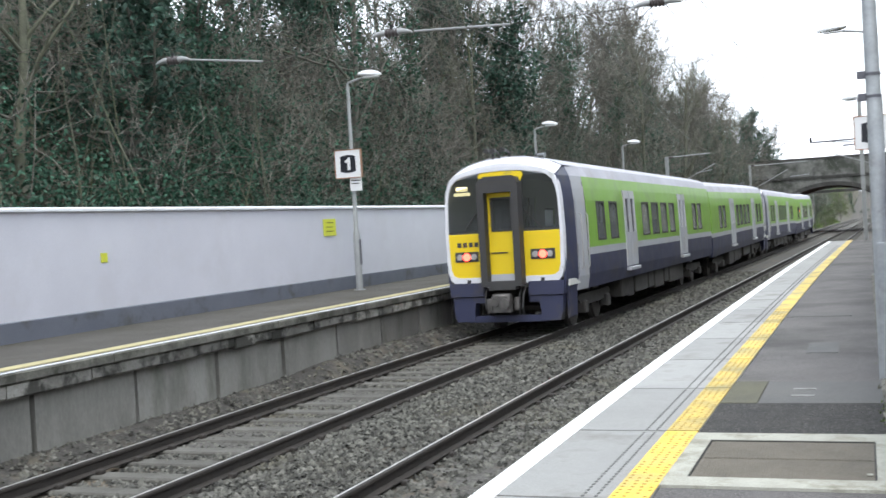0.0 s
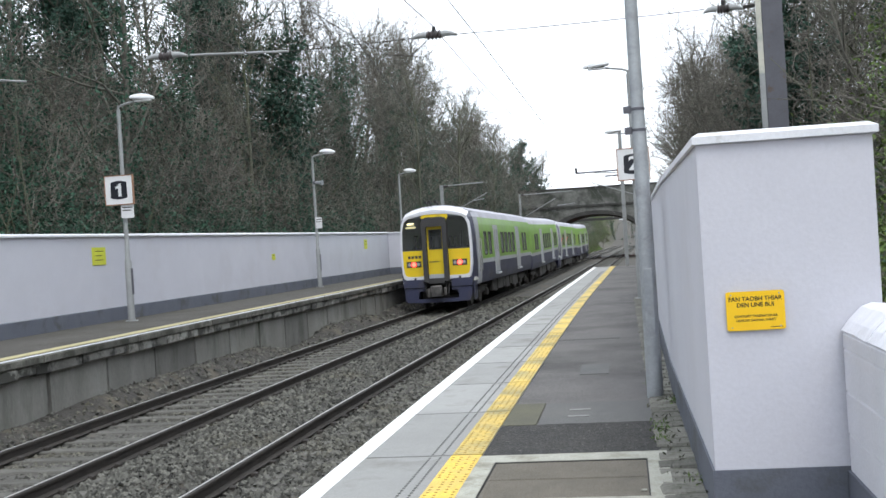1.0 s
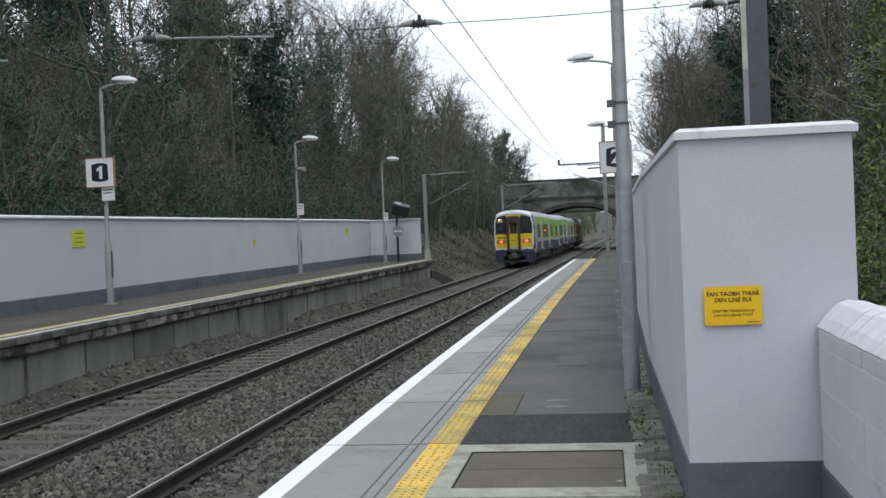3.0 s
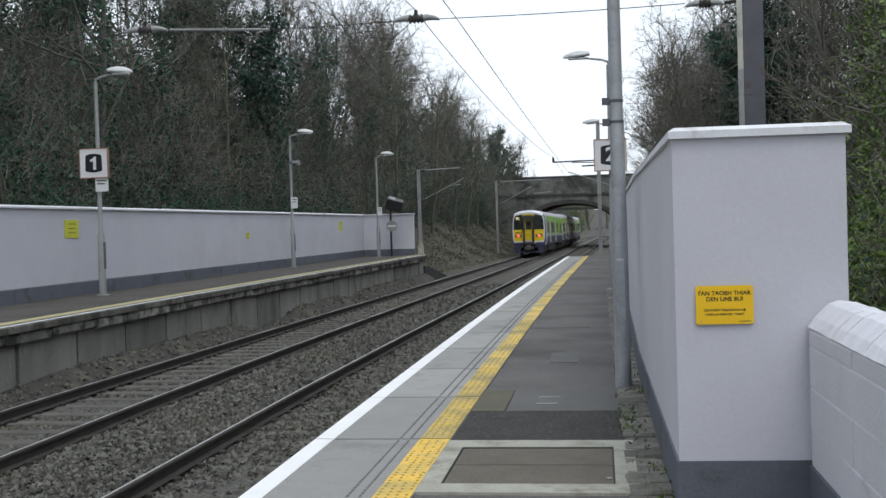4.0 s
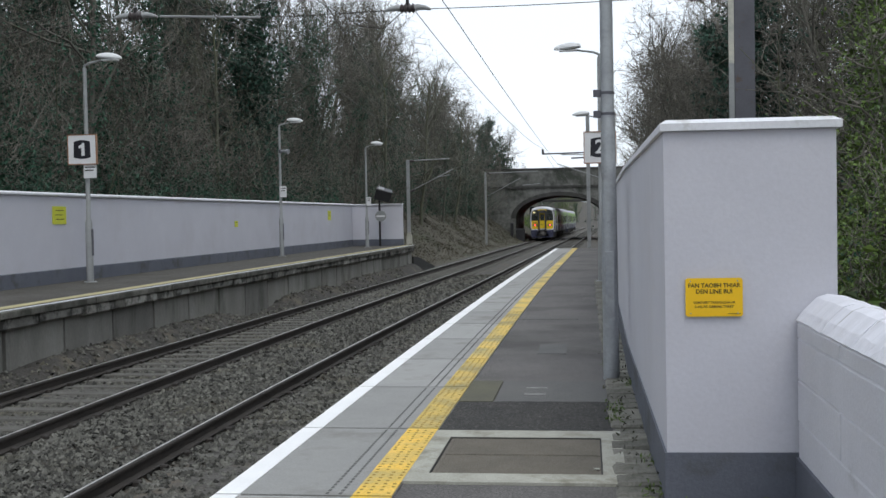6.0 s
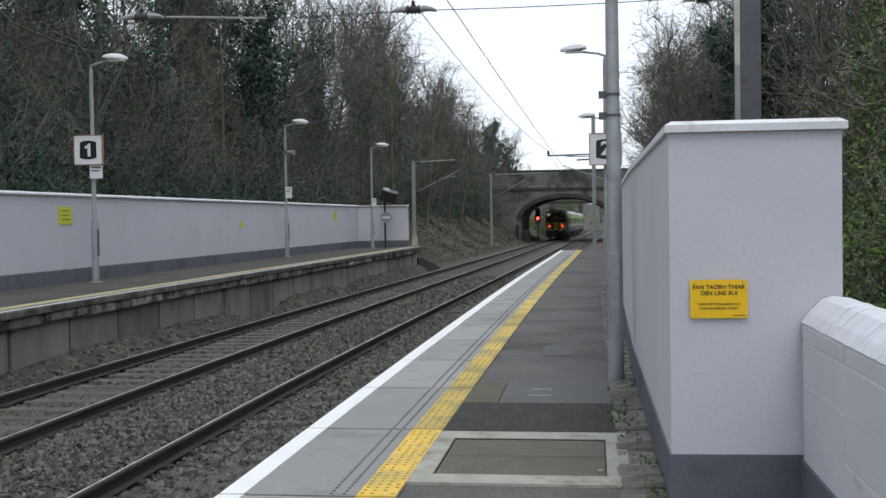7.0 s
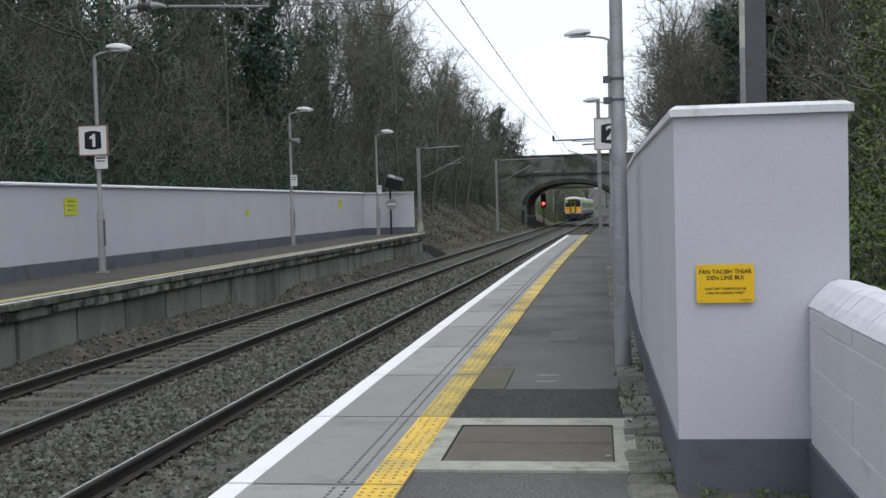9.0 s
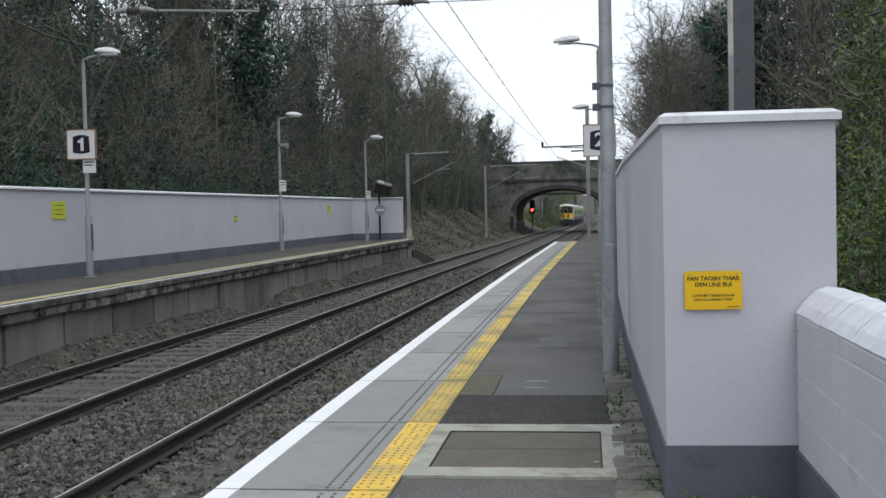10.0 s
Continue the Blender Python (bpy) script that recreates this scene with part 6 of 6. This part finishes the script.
# ---- the tapering mast on the near platform ----
def build_mast():
    p = thing("camera_mast", "tall tapering galvanised steel mast on the near platform", "mast", pose(0.172, 9.62, 0))
    b = Bits()
    b.tube([(0, 0, -0.02), (0, 0, 0.9), (0, 0, 2.4), (0, 0, 6.8)], [0.068, 0.066, 0.058, 0.044], 20)
    pole = part("pole", b, M["galv"], p, smooth=True)
    b = Bits()
    b.box(-0.04, 0.04, -0.075, -0.058, 0.5, 1.1, ch=0.006)
    part("access_door", b, M["galv"], pole)
    for z in (2.28, 2.46):
        b = Bits()
        r = 0.063
        b.tube([(0, 0, z - 0.012), (0, 0, z + 0.012)], r, 16)
        b.box(-0.12, -0.05, -0.02, 0.02, z - 0.03, z + 0.03)
        part("strap", b, M["steel_dark"], pole)
    b = Bits()
    b.tube([(0.06, 0.03, 0.0), (0.052, 0.03, 2.3)], 0.014, 6)
    part("conduit", b, M["galv_old"], pole)


build_mast()


# ---- overhead line ----
def h_mast(x, y, z0, top, w, label, mat="steel_dark"):
    p = thing("line_mast", label, "mast", pose(x, y, z0), group="overhead line masts")
    b = Bits()
    h = top - z0
    b.box(-w / 2, w / 2, -w / 2, -w / 2 + 0.02, -0.6, h)
    b.box(-w / 2, w / 2, w / 2 - 0.02, w / 2, -0.6, h)
    b.box(-0.008, 0.008, -w / 2 + 0.02, w / 2 - 0.02, -0.6, h)
    part("column", b, M[mat], p)
    return p


right_mast = h_mast(2.47, 18.0, 0.3, 9.0, 0.31, "broad dark steel mast behind the tall wall")
b = Bits()
b.box(-0.245, -0.165, -0.17, -0.12, 0.3, 3.45)
part("lower_batten", b, M["galv_old"], right_mast)
b = Bits()
b.box(-0.245, -0.165, -0.17, -0.12, 3.45, 8.6)
part("batten", b, M["wood_post"], right_mast, "cream painted batten up the mast")


def insulator(x, y, z, length, label):
    """Sheds round a core with grey end fittings, along x."""
    p = thing("insulator", label, "insulator", pose(x, y, z), group="overhead line insulators")
    h = length / 2
    b = Bits()
    b.tube([(-h, 0, -0.03), (-h * 0.75, 0, 0.0), (-h * 0.45, 0, 0.015), (-h * 0.32, 0, 0.0)], [0.02, 0.04, 0.055, 0.06], 10)
    part("end_fitting", b, M["galv_old"], p, smooth=True)
    b = Bits()
    b.tube([(h * 0.32, 0, 0.0), (h * 0.45, 0, 0.015), (h * 0.75, 0, 0.0), (h, 0, -0.03)], [0.06, 0.055, 0.04, 0.02], 10)
    part("end_fitting", b, M["galv_old"], p, smooth=True)
    b = Bits()
    pts, rad = [], []
    for k in range(9):
        pts.append((-h * 0.32 + h * 0.64 * k / 8, 0, 0))
        rad.append(0.085 if k % 2 else 0.05)
    b.tube(pts, rad, 12)
    part("shed_stack", b, M["insulator"], p, smooth=True)
    b = Bits()
    b.tube([(0, 0, 0.02), (0, 0, 0.14)], 0.03, 8)
    part("clamp", b, M["black"], p)


SPAN = 18.0
insulator(-2.9, SPAN, 4.86, 0.78, "brown shedded insulator on the cross-span wire")
insulator(-7.58, SPAN, 4.93, 0.78, "brown shedded insulator over the far track")
insulator(-12.15, SPAN, 4.95, 0.78, "brown shedded insulator before the far bank")
insulator(1.75, SPAN, 4.84, 0.6, "dark insulator beside the broad mast")


def bar(name, label, pts, r, mat, category="wire", group="overhead line wires", n=6):
    b = Bits()
    b.tube(pts, r, n)
    return tagged(new(name, b.mesh(name, M[mat], True)), label, category, group)


bar("span_tube", "thin grey tube of the cross-span", [(-7.15, SPAN, 4.91), (-5.4, SPAN, 4.82)], 0.02, "galv_old", "tube", "overhead line tubes")
bar("span_tube", "thin grey tube of the cross-span", [(-11.75, SPAN, 4.92), (-10.2, SPAN, 4.72)], 0.02, "galv_old", "tube", "overhead line tubes")


def sag(a, b, drop, n=14):
    return [(a[0] + (b[0] - a[0]) * t, a[1] + (b[1] - a[1]) * t, a[2] + (b[2] - a[2]) * t - drop * 4 * t * (1 - t)) for t in [k / n for k in range(n + 1)]]


W = 0.007
bar("cross_span_wire", "thin steel cross-span wire", sag((-2.5, SPAN, 4.84), (1.45, SPAN, 4.86), 0.02), W, "wire")
bar("cross_span_wire", "thin steel cross-span wire", sag((-5.4, SPAN, 4.82), (-3.28, SPAN, 4.84), 0.01), W, "wire")
bar("cross_span_wire", "thin steel cross-span wire", sag((-10.2, SPAN, 4.72), (-7.95, SPAN, 4.9), 0.02), W, "wire")
bar("cross_span_wire", "thin steel cross-span wire", [(2.05, SPAN, 4.84), (2.35, SPAN, 4.86)], 0.03, "wire")
bar("cross_span_wire", "thin steel cross-span wire", sag((-17.5, SPAN, 5.6), (-12.5, SPAN, 4.94), 0.05), W, "wire")
# wires along the tracks
bar("catenary_wire", "overhead wire above the near track", sag((-4.1, -30, 6.2), (-2.9, SPAN, 5.0), 0.4), W, "wire")
bar("catenary_wire", "overhead wire above the near track", sag((-2.9, SPAN, 4.98), (-2.05, 50, 4.45), 0.30), W, "wire")
bar("contact_wire", "grooved contact wire above the near track", sag((-3.6, -28, 6.5), (-2.2, SPAN, 4.79), 0.05), W, "wire")
bar("contact_wire", "grooved contact wire above the near track", sag((-2.2, SPAN, 4.79), (-1.22, 50, 3.56), 0.08), W, "wire")
bar("contact_wire", "grooved contact wire above the near track", sag((-1.22, 50, 3.56), (-0.9, 128, 3.5), 0.1), W, "wire")
bar("catenary_wire", "overhead wire above the near track", sag((-2.05, 50, 4.45), (-1.3, 128, 3.9), 0.3), W, "wire")
bar("catenary_wire", "overhead wire above the far track", sag((-6.9, -30, 6.6), (-4.25, SPAN, 4.95), 0.3), W, "wire")
bar("catenary_wire", "overhead wire above the far track", sag((-4.25, SPAN, 4.95), (-7.25, 60, 4.55), 0.5), W * 1.3, "wire")
bar("contact_wire", "grooved contact wire above the far track", sag((-6.2, -30, 4.9), (-5.2, SPAN, 4.35), 0.1), W, "wire")
bar("contact_wire", "grooved contact wire above the far track", sag((-5.2, SPAN, 4.35), (-7.05, 60, 3.9), 0.05), W, "wire")
bar("contact_wire", "grooved contact wire above the far track", sag((-7.05, 60, 3.9), (-5.0, 128, 3.5), 0.05), W, "wire")
bar("dropper", "short hanging dropper wire", [(-4.25, SPAN, 4.95), (-4.26, SPAN, 4.0)], W, "wire")
bar("jumper_wire", "short looped jumper wire", [(-4.2, SPAN, 4.93), (-3.7, SPAN, 4.6), (-3.3, SPAN, 4.55), (-3.0, SPAN, 4.8)], W, "wire")


def cantilever(x, y, z0, top, reach, drop, label):
    p = h_mast(x, y, z0, top, 0.17, label, "galv_old")
    h = top - z0
    b = Bits()
    b.tube([(0, 0, h - 0.06), (reach, 0, h + 0.02)], 0.035, 8)
    part("top_tube", b, M["galv_old"], p, smooth=True)
    b = Bits()
    b.tube([(0.05, 0, h - drop), (min(3.0, reach * 1.1), 0, h - 0.55)], 0.026, 8)
    part("strut", b, M["galv_old"], p, smooth=True)
    b = Bits()
    b.tube([(reach * 0.7, 0, h - drop * 0.55), (reach * 1.02, 0, h - drop * 0.5)], 0.02, 6)
    part("registration_arm", b, M["galv"], p)
    for q in (0.0, 0.35):
        b = Bits()
        b.tube([(0.1, 0, h - (drop if q else 0.06)), (0.36, 0, h - (drop - 0.1 if q else 0.055))], [0.06, 0.06], 8)
        part("insulator", b, M["insulator"], p)
    return p


cantilever(-9.8, 60.0, -0.9, 4.6, 2.3, 1.75, "pale steel mast with a bracket arm over the far track")
cantilever(-8.75, 95.0, -1.2, 5.2, 4.6, 2.1, "pale steel mast with a bracket arm before the bridge")
near_post = h_mast(0.03, 50.0, -0.1, 6.0, 0.17, "galvanised mast with a bracket arm at the platform end", "galv_old")
for z, x in ((4.3, -2.05), (4.08, -0.75)):
    b = Bits()
    b.tube([(0, 0, z), (x, 0, z - 0.02)], 0.035, 8)
    part("bracket_arm", b, M["steel_dark"], near_post, smooth=True)
b = Bits()
b.tube([(-2.02, 0, 4.28), (-2.02, 0, 4.5)], 0.05, 8)
part("pin_insulator", b, M["black"], near_post)
cantilever(0.75, 70.0, -1.2, 5.2, -2.4, 1.5, "galvanised mast with a bracket arm beyond the platform")
h_mast(-7.2, 176.0, -1.7, 4.0, 0.2, "pale steel mast beyond the bridge", "galv_old")
h_mast(2.4, 168.0, -1.7, 4.0, 0.2, "pale steel mast beyond the bridge", "galv_old")


# ---- things at the end of the far platform ----
def build_monitor():
    p = thing("monitor_post", "black post with a hooded monitor box and round sign", "sign post", pose(-9.72, 51.0, FAR_Z))
    b = Bits()
    b.tube([(0, 0, 0), (0, 0, 2.25)], 0.05, 10)
    part("post", b, M["black"], p, smooth=True)
    b = Bits()
    b.tube([(0.06, -0.08, 1.42), (0.06, -0.06, 1.42)], 0.26, 24)
    d = part("disc", b, M["galv_old"], p, "grey round sign plate with a pale bar", True)
    b = Bits()
    b.box(-0.14, 0.26, -0.09, -0.078, 1.38, 1.46)
    part("bar", b, M["sign_white"], d)
    b = Bits()
    b.box(-0.38, 0.38, -0.3, 0.35, 0, 0.5, ch=0.03)
    box = part("hood", b, M["black"], p, "dark hooded monitor box")
    box.matrix_basis = pose(0.12, 0, 2.2, 14, 16, 12)
    b = Bits()
    b.box(-0.30, -0.02, -0.2, 0.3, 0.502, 0.515)
    part("hood_top", b, M["galv_old"], box)


build_monitor()


def build_marker():
    p = thing("marker_post", "small pale concrete marker at the platform end", "marker", pose(*along(-9.1, 51.8, FAR_Z)))
    b = Bits()
    b.prism([(-0.13, 0), (0.13, 0), (0.13, 0.4), (0.07, 0.62), (-0.07, 0.62), (-0.13, 0.4)], front, -0.08, 0.08)
    part("stone", b, M["concrete_light"], p)


build_marker()


# ---- signal ----
def build_signal(x, y, label):
    p = thing("signal", label, "signal", pose(x, y, rail_z(y) - 0.2), group="signals beyond the bridge")
    b = Bits()
    b.tube([(0, 0, 0), (0, 0, 2.6)], 0.09, 10)
    part("post", b, M["steel_dark"], p, smooth=True)
    b = Bits()
    b.prism(squarish(-0.35, 0.35, 2.4, 4.3, 0.2), front, -0.06, 0.06)
    head = part("backboard", b, M["black"], p)
    for z, mat in ((2.95, "red"), (3.8, "off")):
        b = Bits()
        b.tube([(0, -0.05, z), (0, -0.14, z)], [0.19, 0.17], 16)
        part("lens", b, glow("red signal aspect", (1.0, 0.022, 0.016), 15.0) if mat == "red" else M["black"], head, "glowing red lens" if mat == "red" else "", True)
        b = Bits()
        b.prism([(0.22 * math.cos(radians(a)), z + 0.22 * math.sin(radians(a))) for a in range(0, 181, 20)] + [(0.2 * math.cos(radians(a)), z + 0.2 * math.sin(radians(a))) for a in range(180, -1, -20)], front, -0.3, -0.06)
        part("hood", b, M["black"], head)


build_signal(-7.5, 150.0, "black colour-light railway signal showing red")
# second signal added out of sight so its red light reflects in the train windows
build_signal(1.72, 150.5, "unseen red signal added behind the platform masts for its reflection in the train")


def build_cabinet(x, y, w, h, label):
    p = thing("relay_cabinet", label, "cabinet", pose(x, y, rail_z(y) - 0.25), group="lineside cabinets")
    b = Bits()
    b.box(-w / 2, w / 2, -0.3, 0.3, 0.0, h, ch=0.03)
    body = part("body", b, M["black"], p)
    b = Bits()
    b.box(-w / 2 - 0.05, w / 2 + 0.05, -0.36, 0.36, h + 0.001, h + 0.06, ch=0.02)
    part("lid", b, M["steel_dark"], p)
    b = Bits()
    b.box(-w * 0.42, w * 0.42, -0.318, -0.301, 0.15, h - 0.1)
    part("door", b, M["black"], body)


build_cabinet(-8.5, 124.0, 0.35, 2.2, "narrow dark lineside post cabinet below the bridge")
build_cabinet(-7.6, 124.5, 1.0, 1.5, "low dark relay cabinet at the foot of the bridge")


# ---- notices ----
def build_notice():
    p = thing("platform_notice", "yellow warning notice with black Irish lettering on the pier", "notice", pose(0.5915, 5.436, 1.008, 0, 0, 2.1))
    b = Bits()
    b.prism(squarish(-0.136, 0.136, -0.0935, 0.0925, 0.012), front, -0.004, 0.003)
    panel = part("panel", b, M["sign_yellow"], p)
    for txt, z, s in (("FAN TAOBH THIAR", 0.056, 0.0285), ("DEN LINE BUI", 0.027, 0.0285), ("CONTUIRT TRAENACHA AR", -0.026, 0.0155), ("LUAS AG GABHAIL THART", -0.046, 0.0155)):
        letters("text", txt, s, pose(0, -0.0045, z, 90, 0, 0), M["ink"], panel, 0.0004)
    b = Bits()
    b.box(0.065, 0.125, -0.0052, -0.0038, -0.082, -0.079)
    part("text_bar", b, M["ink"], panel)
    for x in (-0.112, 0.112):
        for z in (-0.078, 0.078):
            b = Bits()
            b.tube([(x, -0.006, z), (x, -0.003, z)], 0.004, 6)
            part("screw", b, M["galv"], panel)


build_notice()


def wall_notice(y, z0, z1, w, label, n=3):
    x = FAR_WALL + bend(y) + 0.003
    p = thing("wall_notice", label, "notice", pose(x, y, (z0 + z1) / 2, 0, 0, 90 - math.degrees(heading(y))), group="wall notices")
    h = (z1 - z0) / 2
    b = Bits()
    b.box(-w / 2, w / 2, -0.014, 0.002, -h, h)
    part("panel", b, M["sign_lime"], p)
    for k in range(n):
        b = Bits()
        b.box(-w * 0.3, w * 0.3 - 0.06 * (k % 2), -0.017, -0.013, h * (0.55 - 0.5 * k) - 0.008, h * (0.55 - 0.5 * k) + 0.008)
        part("text_bar", b, M["ink"], p)


wall_notice(23.4, 1.42, 1.82, 0.62, "faded lime yellow notice on the far wall")
wall_notice(35.3, 1.22, 1.42, 0.3, "small faded yellow notice on the far wall", 1)
wall_notice(47.6, 1.38, 1.8, 0.5, "faded lime yellow notice near the platform end", 2)
wall_notice(15.2, 1.2, 1.36, 0.16, "tiny yellow sticker on the far wall", 0)


# ---- small growth at the wall foot ----
def weeds(name, label, spots, count, spread, size, mat, seed):
    r = np.random.default_rng(seed)
    pts = []
    for x, y, z in spots:
        pts.append(np.array([x, y, z]) + np.abs(r.normal(size=(count, 3))) * np.array([0, 0, spread * 0.5]) + r.normal(size=(count, 3)) * np.array([spread, spread * 1.6, 0]))
    tagged(new(name, leaf_mesh(name, np.concatenate(pts), size, V[mat], r, droop=-0.6, slim=0.35)), label, "weeds", kind="stuff")


weeds("moss_tufts", "green moss and weeds along the brick edging", [(0.15, 7.6, 0.0), (0.17, 7.9, 0.0), (0.16, 8.15, 0.0), (0.33, 6.3, 0.0), (0.3, 5.6, 0.0), (0.15, 10.3, 0.0), (0.32, 9.2, 0.01), (0.5, 5.36, -0.01), (0.75, 5.37, -0.01), (0.9, 5.3, -0.01)], 45, 0.035, 0.03, "laurel", 41)
weeds("dead_leaves", "scattered dead leaves on the platform edging", [(0.25, 6.0 + 0.45 * k, 0.012) for k in range(14)], 10, 0.07, 0.035, "bramble", 42)


# ---- what moves ----
def motions():
    for i, c in enumerate(cars):
        walk(c, [(t * 0.5, car_pose(i, t * 0.5)) for t in range(21)])


motions()
